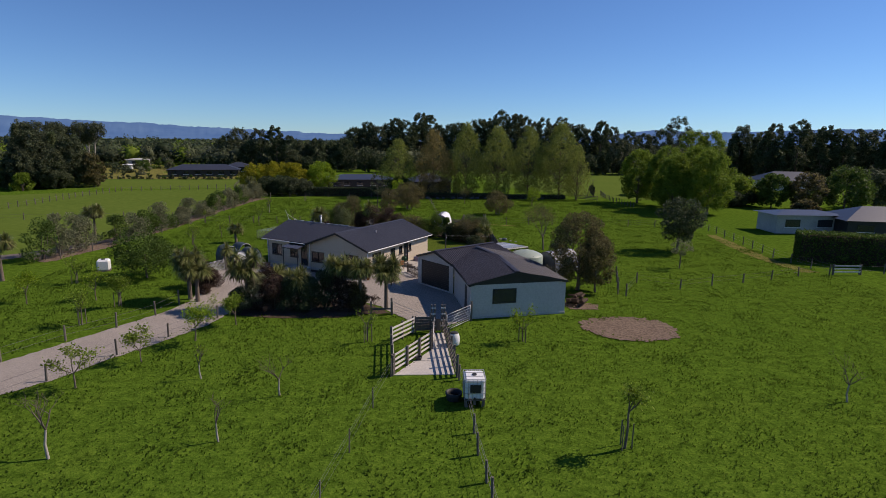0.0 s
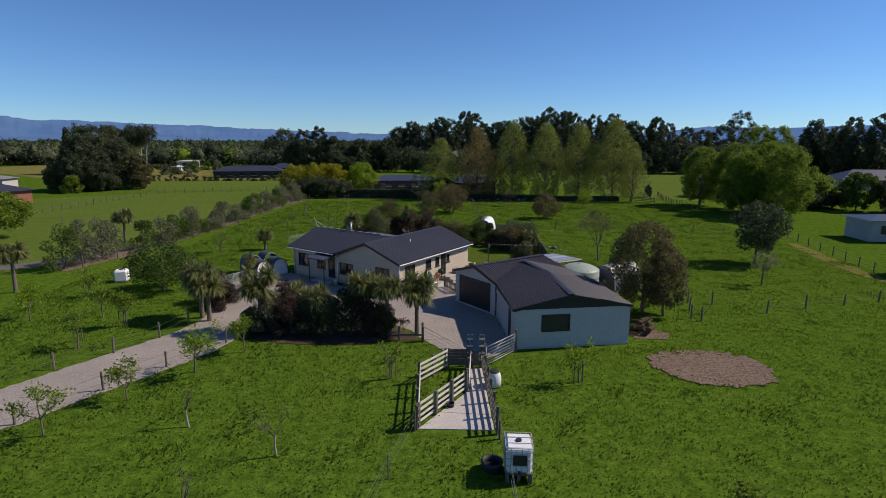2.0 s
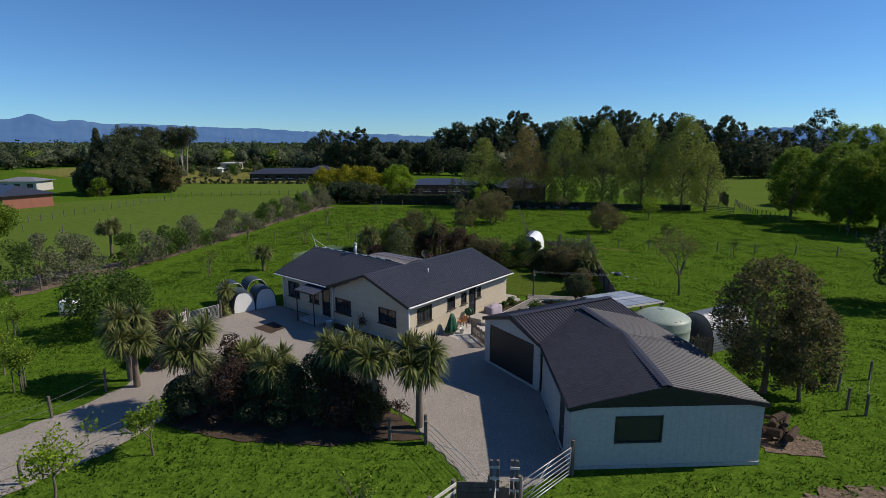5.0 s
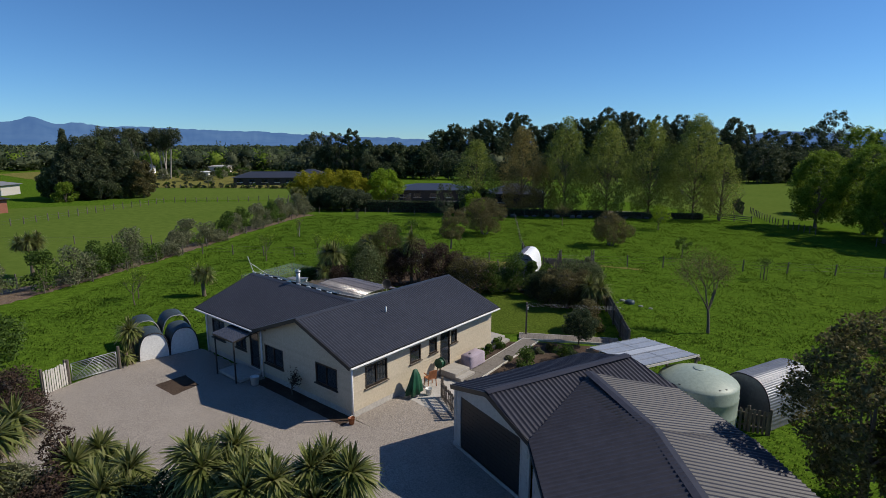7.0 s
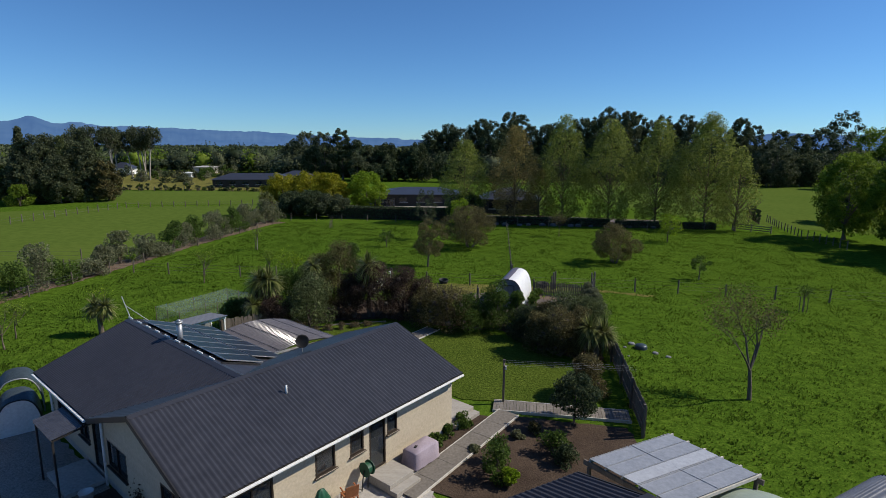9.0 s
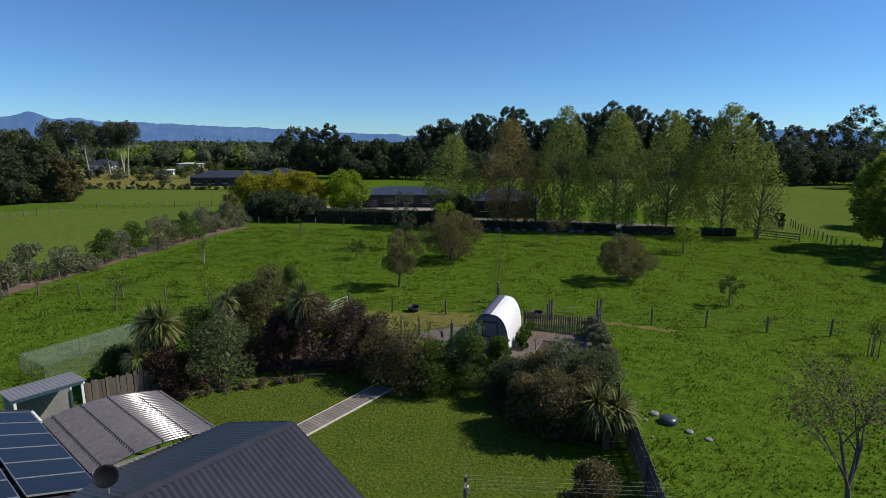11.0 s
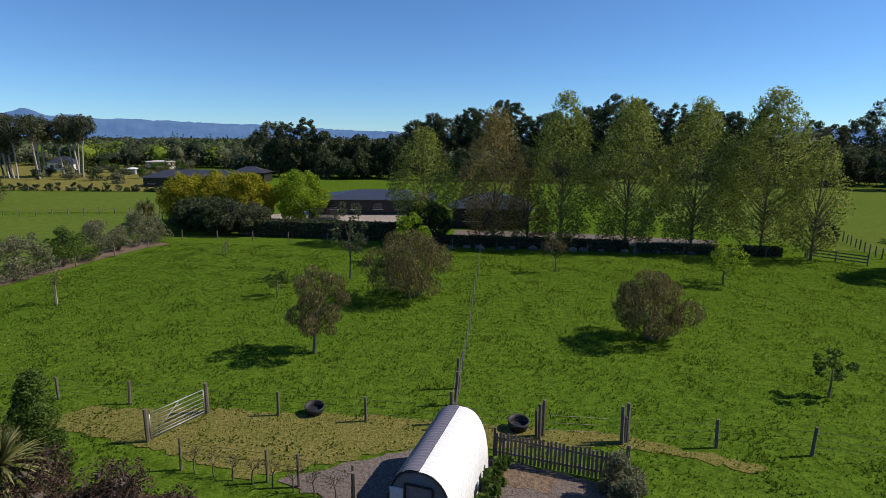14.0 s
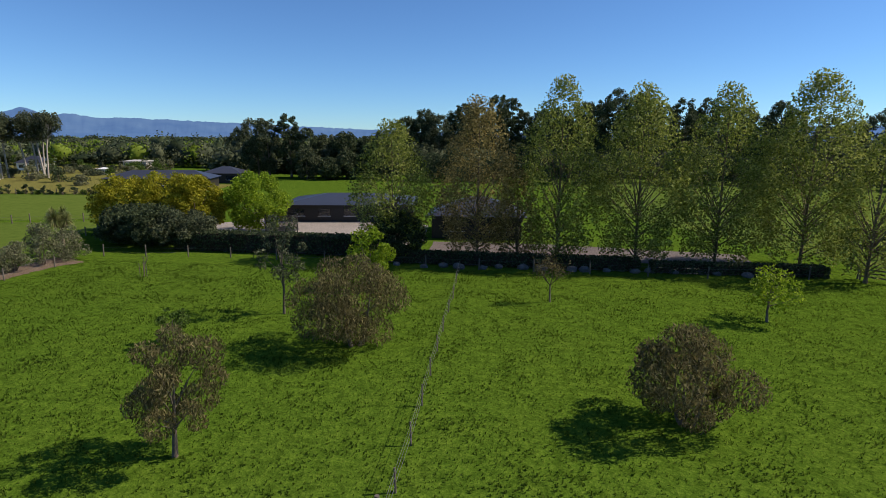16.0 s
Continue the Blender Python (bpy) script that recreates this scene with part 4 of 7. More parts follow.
def shed():
    t = thing("garage_shed", pose(0, 0, 0), "pale grey steel shed and garage with charcoal ribbed roof", "shed")
    FL, FR = Vector((6.47, 37.3, 2.52)), Vector((13.85, 38.4, 2.52))
    RA, RB, RH = Vector((9.98, 37.7, 3.32)), Vector((9.58, 43.23, 3.32)), Vector((8.33, 47.25, 3.32))
    VL, EB, ER = Vector((5.92, 43.5, 2.5)), Vector((13.05, 44.45, 2.5)), Vector((11.87, 48.0, 2.5))
    GL, GA, GR, GF = Vector((3.1, 47.4, 2.5)), Vector((4.5, 45.2, 3.3)), Vector((10.22, 49.2, 3.3)), Vector((8.75, 51.35, 2.5))
    for poly in ((FL, RA, RB, RH, VL), (FR, RA, RB, EB), (EB, RB, RH, ER), (VL, GA, GR, ER), (GL, GA, GR, GF)):
        corrugated("roof", [tuple(p) for p in poly], ROOF_SHED, t, 0.19, 0.03, True)
        slab("roof_lining", [(p.x, p.y, p.z - 0.03) for p in poly], 0.04, DARK, t)
    for a, b in ((RA, RB), (RB, RH), (GA, GR)):
        bm = bmesh.new()
        up = Vector((0, 0, 0.085))
        side = (b - a).normalized().cross(Vector((0, 0, 1))) * 0.2
        dn = Vector((0, 0, 0.035))
        vs = [bm.verts.new(p + up) for p in (a - side - dn, a, a + side - dn, b - side - dn, b, b + side - dn)]
        bm.faces.new((vs[0], vs[1], vs[4], vs[3]))
        bm.faces.new((vs[1], vs[2], vs[5], vs[4]))
        part("ridge_cap", bm, ROOF_SHED, t)
    for a, b in ((FL, RA), (FR, RA), (GL, GA), (VL, GA), (GR, ER), (GR, GF)):
        bm = bmesh.new()
        d = Vector((0, 0, 0.06))
        beam(bm, a - d, b - d, 0.04, 0.17)
        part("barge_board", bm, DARK, t)
    for a, b in ((FL, VL), (FR, EB), (EB, ER), (GL, GF)):
        bm = bmesh.new()
        d = Vector((0, 0, 0.05))
        beam(bm, a - d, b - d, 0.1, 0.11, 0.01)
        part("gutter", bm, DARK, t)
    # walls
    WL, WR = (6.62, 37.45), (13.75, 38.5)
    walls = [("wall_front", WL, WR, [(1.62, 3.4, 1.02, 2.1)], 2.45), ("wall_left", (6.08, 43.6), WL, [(4.15, 5.0, 0.03, 2.05)], 2.45), ("wall_right", WR, (12.9, 44.3), [], 2.42),
             ("wall_right_back", (12.9, 44.3), (11.75, 47.8), [], 2.42), ("wall_door", (3.25, 47.35), (5.98, 43.8), [(0.45, 4.0, 0.03, 2.25)], 2.42),
             ("wall_back", (8.7, 51.15), (3.25, 47.35), [], 2.42), ("wall_end", (11.75, 47.8), (8.7, 51.15), [], 2.42)]
    for nm, a, b, ops, h in walls:
        L = math.hypot(b[0] - a[0], b[1] - a[1])
        m = pose(a[0], a[1], 0, 0, 0, math.degrees(math.atan2(b[1] - a[1], b[0] - a[0])))
        bm = bmesh.new()
        wall_body(bm, L, h, ops, 0.08)
        x = 0.15
        ribs = []
        while x < L - 0.05:
            cut = [o for o in ops if o[0] - 0.04 < x < o[1] + 0.04]
            z = 0.12
            for c0, c1 in [(o[2] - 0.03, o[3] + 0.03) for o in cut] + [(h, h)]:
                if c0 - z > 0.05:
                    ribs.append((x, z, c0 - z))
                z = c1
            x += 0.3
        w = part(nm, bm, SHEDWALL, t)
        w.matrix_basis = m
        for x, z, hh in ribs:
            key = round(hh, 2)
            if key not in RIBS:
                rb = bmesh.new()
                box(rb, (0, -0.004, hh / 2), (0.045, 0.009, hh))
                RIBS[key] = bpy.data.meshes.new("rib")
                rb.to_mesh(RIBS[key])
                rb.free()
                RIBS[key].materials.append(SHEDWALL)
            ob = new("rib", RIBS[key])
            ob.parent = w
            ob.location = (x, 0, z)
        bm = bmesh.new()
        box(bm, (L / 2, -0.02, 0.07), (L, 0.03, 0.14))
        f = part("base_strip", bm, CONCRETE, t)
        f.matrix_basis = m
        if nm == "wall_front":
            fr = window_unit(t, *ops[0], 1, name="window", mat=DARK, sill=False)
            fr.matrix_basis = m
            bm = bmesh.new()
            vs = [bm.verts.new((x, 0.0, z)) for x, z in ((0, h), (L, h), (L / 2, 3.25))]
            vb = [bm.verts.new((x, 0.06, z)) for x, z in ((0, h), (L, h), (L / 2, 3.25))]
            bm.faces.new(vs)
            bm.faces.new(vb[::-1])
            g = part("gable_panel", bm, DARK, t)
            g.matrix_basis = m
        elif nm == "wall_left":
            bm = bmesh.new()
            a0, a1, c0, c1 = ops[0]
            box(bm, ((a0 + a1) / 2, 0.03, (c0 + c1) / 2), (a1 - a0, 0.05, c1 - c0))
            d = part("side_door", bm, DARK, t)
            d.matrix_basis = m
            bm = bmesh.new()
            tube(bm, (a1 - 0.1, -0.02, 1.0), (a1 - 0.22, -0.02, 1.0), 0.012, 0.012, 6)
            hd = part("handle", bm, GALV, d)
        elif nm == "wall_door":
            a0, a1, c0, c1 = ops[0]
            bm = bmesh.new()
            box(bm, ((a0 + a1) / 2, 0.065, (c0 + c1) / 2), (a1 - a0, 0.01, c1 - c0))
            d = part("roller_door", bm, DARK, t, "dark ribbed roller door")
            d.matrix_basis = m
            k = 14
            for i in range(k):
                zc = c0 + (c1 - c0) * (i + 0.5) / k
                bm = bmesh.new()
                box(bm, ((a0 + a1) / 2, 0.05, zc), (a1 - a0, 0.03, (c1 - c0) / k - 0.012))
                part("slat", bm, DARK, d)
            bm = bmesh.new()
            vs = [bm.verts.new((x, 0.0, z)) for x, z in ((0, h), (L, h), (L / 2, 3.2))]
            vb = [bm.verts.new((x, 0.06, z)) for x, z in ((0, h), (L, h), (L / 2, 3.2))]
            bm.faces.new(vs)
            bm.faces.new(vb[::-1])
            g = part("gable_panel", bm, SHEDWALL, t)
            g.matrix_basis = m
    return t


SHED = shed()


# ---------- simple distant houses ----------
def far_house(x, y, rz, L, W, h, roof_h, wall, roof, label, windows=4, name="farmhouse"):
    """A low hipped house: walls, roof and windows."""
    t = thing(name, pose(x, y, 0, 0, 0, rz), label, "house")
    bm = bmesh.new()
    box(bm, (0, 0, h / 2), (L, W, h))
    part("wall", bm, wall, t)
    bm = bmesh.new()
    o = 0.6
    e = [bm.verts.new(p) for p in ((-L / 2 - o, -W / 2 - o, h), (L / 2 + o, -W / 2 - o, h), (L / 2 + o, W / 2 + o, h), (-L / 2 - o, W / 2 + o, h))]
    r = [bm.verts.new(p) for p in ((-L / 2 + W / 2, 0, h + roof_h), (L / 2 - W / 2, 0, h + roof_h))]
    bm.faces.new((e[0], e[1], r[1], r[0]))
    bm.faces.new((e[1], e[2], r[1]))
    bm.faces.new((e[2], e[3], r[0], r[1]))
    bm.faces.new((e[3], e[0], r[0]))
    bm.faces.new(e[::-1])
    part("roof", bm, roof, t)
    for i in range(windows):
        xx = -L / 2 + L * (i + 0.5) / windows
        bm = bmesh.new()
        box(bm, (xx, -W / 2 - 0.02, h * 0.55), (L / windows * 0.45, 0.08, h * 0.4))
        w = part("window", bm, GLASS, t)
        bm = bmesh.new()
        box(bm, (xx, -W / 2 - 0.05, h * 0.33), (L / windows * 0.5, 0.08, 0.08))
        part("sill", bm, WHITE, w)
    return t


far_house(-9.5, 147.5, 8, 17, 10, 2.3, 1.1, DARK, ROOF, "long low dark-walled house with charcoal hip roof", 5)
far_house(8.5, 136, 0, 10, 8, 2.6, 1.8, DARK, ROOF, "dark house wing with grey roof behind poplars", 2)
far_house(-62.5, 185.5, 13, 21, 8, 2.2, 1.6, DARK, ROOF, "low dark farmhouse with charcoal roof", 6)
far_house(-56, 201, 6, 9, 7, 2.4, 1.5, DARK, ROOF, "grey farmhouse wing with dark roof", 2)
far_house(112, 149, -6, 17, 9, 2.7, 2.4, SHEDWALL, ROOF, "pale farmhouse with grey roof", 3)
far_house(60.0, 75.6, -3, 9.4, 4.6, 2.7, 0.5, CONCRETE, ROOF, "small pale shed with flat light roof", 2, "garden_shed")
far_house(70.5, 72.0, -12, 14, 7, 2.4, 1.7, DARK, ROOF, "dark house with ribbed roof", 3)
far_house(-88, 112, -24, 16, 8, 2.4, 1.5, BRICK_RED, ROOF, "red brick house with dark roof", 3)
far_house(-112, 142, 8, 9, 6, 2.4, 0.9, SHEDWALL, ROOF_GREY, "white farm building with pale roof", 3, "farm_building")
far_house(-139, 236, 10, 8, 6, 2.4, 2.2, WHITE, ROOF, "white two-gabled farmhouse among gums", 3)
far_house(-113, 250, 5, 8, 5, 2.6, 0.5, SHEDWALL, SHEDWALL, "small grey farm shed", 1, "farm_shed")
far_house(-103, 220, 5, 3, 2.4, 1.7, 0.4, WHITE, WHITE, "tiny white hut in rough field", 1, "farm_hut")

# ---------- trees in the paddocks ----------
GUMLAB = "young gum with rusty grey-green leaves in pasture"
tree("gum_tree", 3.2, 99.4, 4.9, 2.95, 0.4, LEAF_RUST, "rounded young gum with drooping rusty leaves", leaves=15000, size=0.21, clumps=20, seed=11, droop=1.4, stems=3, clump_r=0.42, aspect=0.28, core=0)
tree("gum_tree", -0.4, 88.55, 4.75, 1.75, 1.0, LEAF_RUST, "slender young gum with rusty drooping leaves", leaves=8500, size=0.18, clumps=15, seed=12, droop=1.5, bark=TRUNK, aspect=0.24, trunk_r=0.1, lean=(0.3, 0), clump_r=0.36)
tree("gum_tree", 18.4, 92.8, 4.0, 2.3, 0.3, LEAF_RUST, "low spreading gum with rusty grey leaves", leaves=11500, size=0.2, clumps=13, seed=19, droop=1.4, stems=3, aspect=0.28, clump_r=0.44, core=0)
tree("gum_tree", -2.7, 104.3, 6.4, 1.6, 2.2, LEAF_GUM, "thin tall gum with sparse grey foliage", leaves=1500, size=0.26, clumps=18, seed=14, droop=0.6, bark=TWIG, aspect=0.3, trunk_r=0.08)
tree("shrub_tree", 1.4, 111.0, 4.6, 1.9, 0.6, LEAF_BRIGHT, "fresh lime-green young tree", leaves=2600, size=0.26, clumps=20, seed=15)
twiggy("young_tree", 14.56, 108.9, 3.8, 2.0, "thin young tree with bronze leaf buds", seed=16, leaves=520, size=0.16, mat=LEAF_RUST, fork=0.33)
tree("young_tree", 27.7, 106.3, 3.6, 1.7, 0.8, LEAF_BRIGHT, "young tree with fresh green leaves", leaves=1300, size=0.22, clumps=16, seed=17)
tree("young_tree", -6.55, 98.5, 2.1, 0.9, 0.6, LEAF_MID, "small dark round young tree", leaves=900, size=0.16, clumps=10, seed=18)
tree("young_tree", 24.5, 86.3, 2.3, 0.85, 0.8, LEAF_MID, "small bushy young tree in pasture", leaves=900, size=0.15, clumps=10, seed=19)
twiggy("young_tree", 28.6, 77.2, 2.3, 1.0, "staked sapling in pasture", seed=20, leaves=380, size=0.12, guard=True)
twiggy("bare_tree", 18.35, 62.1, 5.3, 2.6, "open-branched tree with sparse new leaves", seed=21, leaves=2600, size=0.11, mat=LEAF_PITTO, fork=0.28, depth=5, bark=TRUNK, trunk_r=0.11)
twiggy("young_tree", -20.6, 94.6, 3.0, 0.7, "thin bare young tree with pale stem", seed=22, leaves=60, size=0.1, bark=PALE_TRUNK, fork=0.5)
twiggy("young_tree", -17.5, 112.0, 2.0, 0.5, "staked bare sapling", seed=23, fork=0.5, guard=True)

# front paddock saplings
for i, (x, y, h, r, lv, label) in enumerate([
    (-11.95, 21.3, 3.4, 2.7, 0, "bare young tree with pale trunk"), (-5.81, 22.2, 2.5, 1.6, 0, "bare young tree with pale trunk"), (-4.19, 26.25, 2.6, 1.3, 0, "bare young tree with pale trunk"),
    (-8.65, 28.35, 2.3, 0.9, 25, "bare young tree with whitish stem"), (-14.45, 27.55, 2.5, 1.6, 420, "small leafy fruit tree"), (-12.72, 30.75, 2.1, 1.3, 420, "small leafy fruit tree"),
    (-10.97, 33.94, 2.9, 2.2, 700, "spreading young fruit tree with new leaves"), (-9.33, 36.8, 2.4, 1.1, 700, "bushy young tree beside the drive"),
    (-0.35, 33.4, 2.3, 0.8, 70, "staked thin sapling"), (9.44, 33.0, 2.5, 1.3, 330, "young tree in a wooden stake guard"),
    (10.95, 20.8, 3.1, 0.45, 330, "slender leafy young tree with stakes"), (23.67, 24.2, 2.6, 1.3, 0, "bare young tree with pale stem"),
    (-26.1, 42.1, 2.6, 2.4, 900, "low spreading orchard tree"), (-19.47, 37.2, 2.7, 1.3, 350, "young orchard tree with stake"), (-19.1, 41.3, 2.6, 1.0, 800, "upright orchard tree in stakes"),
    (-21.55, 42.9, 2.6, 1.1, 320, "thin orchard tree"), (-25.95, 48.1, 2.4, 1.3, 350, "young orchard tree"), (-21.8, 63.8, 2.6, 1.1, 160, "thin orchard sapling"),
    (-20.8, 70.1, 2.3, 0.8, 110, "thin orchard sapling"), (-18.6, 79.7, 3.0, 1.3, 240, "young orchard tree"), (-27.2, 82.8, 1.9, 0.7, 90, "thin sapling with reddish leaves"),
    (-20.9, 94.8, 2.6, 1.2, 160, "thin young tree"), (-22.7, 65.5, 2.6, 1.1, 220, "young orchard tree"), (-14.6, 84.0, 2.6, 1.2, 200, "young orchard tree"),
    (-10.5, 78.0, 3.4, 1.5, 600, "young leafy tree")]):
    twiggy("young_tree", x, y, h, r, label, seed=40 + i, leaves=int(lv * 1.7), size=0.14, bark=PALE_TRUNK if lv < 40 else TRUNK, fork=0.36 if lv < 100 else (0.55 if r < 0.5 else 0.32), guard=lv in (70, 330, 350, 800), mat=LEAF_WILLOW if i % 3 else LEAF_BRIGHT, group="young trees in the paddock")
tree("orchard_tree", -20.9, 49.9, 3.9, 2.7, 0.7, LEAF_MID, "broad leafy orchard tree", leaves=7500, size=0.2, clumps=44, seed=71)
tree("orchard_tree", -53.2, 72.5, 5.8, 3.6, 1.2, LEAF_WILLOW, "round green tree beside the track", leaves=7500, size=0.3, clumps=44, core=0.4, seed=72)

# trees by the shed and the eastern fence
tree("pittosporum_tree", 16.8, 44.8, 6.7, 2.5, 0.7, LEAF_PITTO, "dark round evergreen tree beside the shed", leaves=21000, size=0.15, clumps=95, clump_r=0.23, core=0.25, seed=73, trunk_r=0.17)
tree("pittosporum_tree", 18.1, 44.1, 4.9, 1.5, 0.6, LEAF_PITTO, "slim grey-green tree beside the shed", leaves=9500, size=0.13, clumps=46, core=0.4, seed=74, trunk_r=0.09)
tree("gum_tree", 34.2, 61.3, 6.3, 2.8, 1.2, LEAF_DARK, "dark gum with open clumped crown", leaves=7000, size=0.26, clumps=26, seed=75, shape="gum", droop=0.3, clump_r=0.36)
tree("young_tree", 29.9, 52.5, 3.0, 1.2, 1.3, LEAF_OLIVE, "small grey-green tree", leaves=700, size=0.18, clumps=10, seed=76)

# poplar row
POPLAR_BARK = surface("brown_poplar_bark", (0.10, 0.07, 0.04), (0.20, 0.145, 0.085), 0.95, 0, 1.5, 10.0, 0.5, 0.02)
POPS = [(1.2, 121.0, 12.8, 3.5, 0), (9.0, 122.3, 14.9, 3.7, 1), (16.3, 121.5, 16.5, 3.5, 0), (23.1, 121.3, 15.8, 3.8, 0), (30.4, 122.2, 15.9, 3.7, 0), (37.5, 121.8, 16.8, 4.3, 0), (40.2, 117.2, 12.0, 2.3, 0), (12.6, 121.5, 8.6, 2.2, 1)]
for i, (x, y, h, r, tan) in enumerate(POPS):
    tree("poplar_tree", x, y, h, r * 1.2, 0.4, LEAF_POPLAR_TAN if tan else LEAF_POPLAR, "tall poplar with bronze new leaves" if tan else "tall poplar with sparse spring-green leaves", leaves=int(84 * r * r * h), size=0.19, clumps=170,
         clump_r=0.24, seed=90 + i, shape="poplar", limbs=34, group="poplar row", trunk_r=0.17, aspect=0.8, bark=POPLAR_BARK)

# willows
for i, (x, y, h, r) in enumerate([(51.5, 111.5, 11.2, 4.0), (54.5, 105.5, 12.0, 4.3), (58, 100.5, 12.2, 4.6), (56.5, 93.5, 11.6, 4.2), (52.5, 98.5, 10.6, 3.6)]):
    tree("willow_tree", x, y, h, r, 0.8, LEAF_WILLOW, "big dense willow with fresh green leaves", leaves=20000, size=0.30, clumps=110, clump_r=0.26, core=0.4, droop=0.8, aspect=0.4, seed=110 + i, group="willows")

# golden trees and shrubs by the neighbouring house
for i, (x, y, h, r, mt, lb) in enumerate([(-17.2, 132.8, 7.2, 3.7, LEAF_BRIGHT, "round lime-green tree"), (-27.0, 130.5, 7.1, 4.2, LEAF_YELLOW, "golden-leaved tree"), (-32.0, 130.5, 6.7, 3.8, LEAF_YELLOW, "golden-leaved tree"),
                                          (-23.0, 129.5, 7.0, 3.4, LEAF_YELLOW, "golden-leaved tree"),
                                          (-28.0, 124.8, 4.0, 3.0, LEAF_DARK, "dark evergreen shrub tree"), (-24.5, 123.8, 4.3, 3.2, LEAF_DARK, "dark evergreen shrub tree"), (-21.0, 123.8, 3.8, 3.2, LEAF_GUM, "dark grey-green shrub tree"),
                                          (1.5, 121.0, 4.6, 2.6, LEAF_DARK, "dark shrub tree under poplars")]):
    tree("garden_tree", x, y, h, r, 0.25, mt, lb, leaves=13000, size=0.28, clumps=60, clump_r=0.26, core=0.4, seed=130 + i)

# olive hedge along the western boundary
rnd = random.Random(5)
for i in range(26):
    f = i / 25
    yy = 57 + f * 60
    xx = -31.6 + 3.0 * f + rnd.uniform(-0.5, 0.5) - (2.6 if i < 4 else 0)
    hh = rnd.uniform(2.4, 3.9) * (1.3 if i < 7 else 1) * (1.0 if i not in (9, 10, 14) else 0.6)
    shrub(xx, yy, hh, rnd.uniform(1.6, 2.3), LEAF_OLIVE if rnd.random() < 0.75 else LEAF_MID, "grey-green olive shrub in boundary hedge", 200 + i, leaves=3000, size=0.18, name="hedge_shrub", group="olive hedge")
cabbage_tree(-32.5, 49.0, 4.4, 5, 301)
cabbage_tree(-36.4, 70.8, 4.0, 5, 302)
cabbage_tree(-29.6, 118.2, 4.6, 4, 303)
cabbage_tree(-18.0, 66.7, 2.5, 2, 304, n=200, spread=0.35)
cabbage_tree(-15.2, 54.2, 2.2, 1, 305, n=280)
cabbage_tree(-15.0, 53.4, 0.9, 1, 306, n=120, leaf=0.7)

# ---------- shrubs in front of the house ----------
cabbage_tree(-14.6, 43.0, 4.3, 6, 310, spread=0.7)
cabbage_tree(-13.8, 42.3, 3.4, 4, 311)
cabbage_tree(-9.5, 40.2, 4.6, 9, 312, "many-headed cabbage tree with pale green leaves", spread=0.85, n=120)
cabbage_tree(-7.2, 41.4, 3.0, 3, 313, spread=0.5)
cabbage_tree(-5.8, 40.4, 3.1, 4, 314, spread=0.55)
cabbage_tree(-2.8, 40.5, 4.0, 5, 315, spread=0.6)
cabbage_tree(-1.15, 39.7, 4.1, 4, 316, spread=0.5)
cabbage_tree(0.65, 39.9, 4.2, 6, 317, spread=0.55)
for i, (x, y, h, r, mt, lb) in enumerate([(-9.0, 40.3, 2.5, 1.3, LEAF_OLIVE, "olive-green bushy shrub"), (-7.6, 40.0, 2.7, 1.3, LEAF_MAROON, "dark maroon shrub"), (-8.2, 41.7, 2.9, 1.2, LEAF_MAROON, "maroon-leaved shrub"), (-6.3, 40.0, 2.2, 1.2, LEAF_DARK, "dark evergreen shrub"),
                                          (-5.0, 39.9, 2.4, 1.3, LEAF_DARK, "dark evergreen shrub"), (-3.8, 40.2, 2.7, 1.3, LEAF_DARK, "dark evergreen shrub"), (-2.6, 39.8, 2.5, 1.2, LEAF_MAROON, "maroon-leaved shrub"), (-1.5, 39.9, 1.9, 0.95, LEAF_RUST, "rusty-leaved shrub"),
                                          (-10.0, 39.9, 1.6, 1.0, LEAF_DARK, "dark low shrub"), (-14.0, 45.2, 1.9, 1.1, LEAF_MAROON, "rounded maroon shrub"), (-15.0, 46.6, 2.3, 1.7, LEAF_MAROON, "broad maroon shrub")]):
    shrub(x, y, h * 1.12, r * 1.08, mt, lb, 330 + i, leaves=10000, size=0.12, clumps=32, aspect=0.4)

twiggy("shrub", -0.2, 40.3, 1.3, 0.9, "thin red-leaved shrub by gate", "shrub", 349, leaves=300, size=0.1, mat=LEAF_MAROON, fork=0.15)

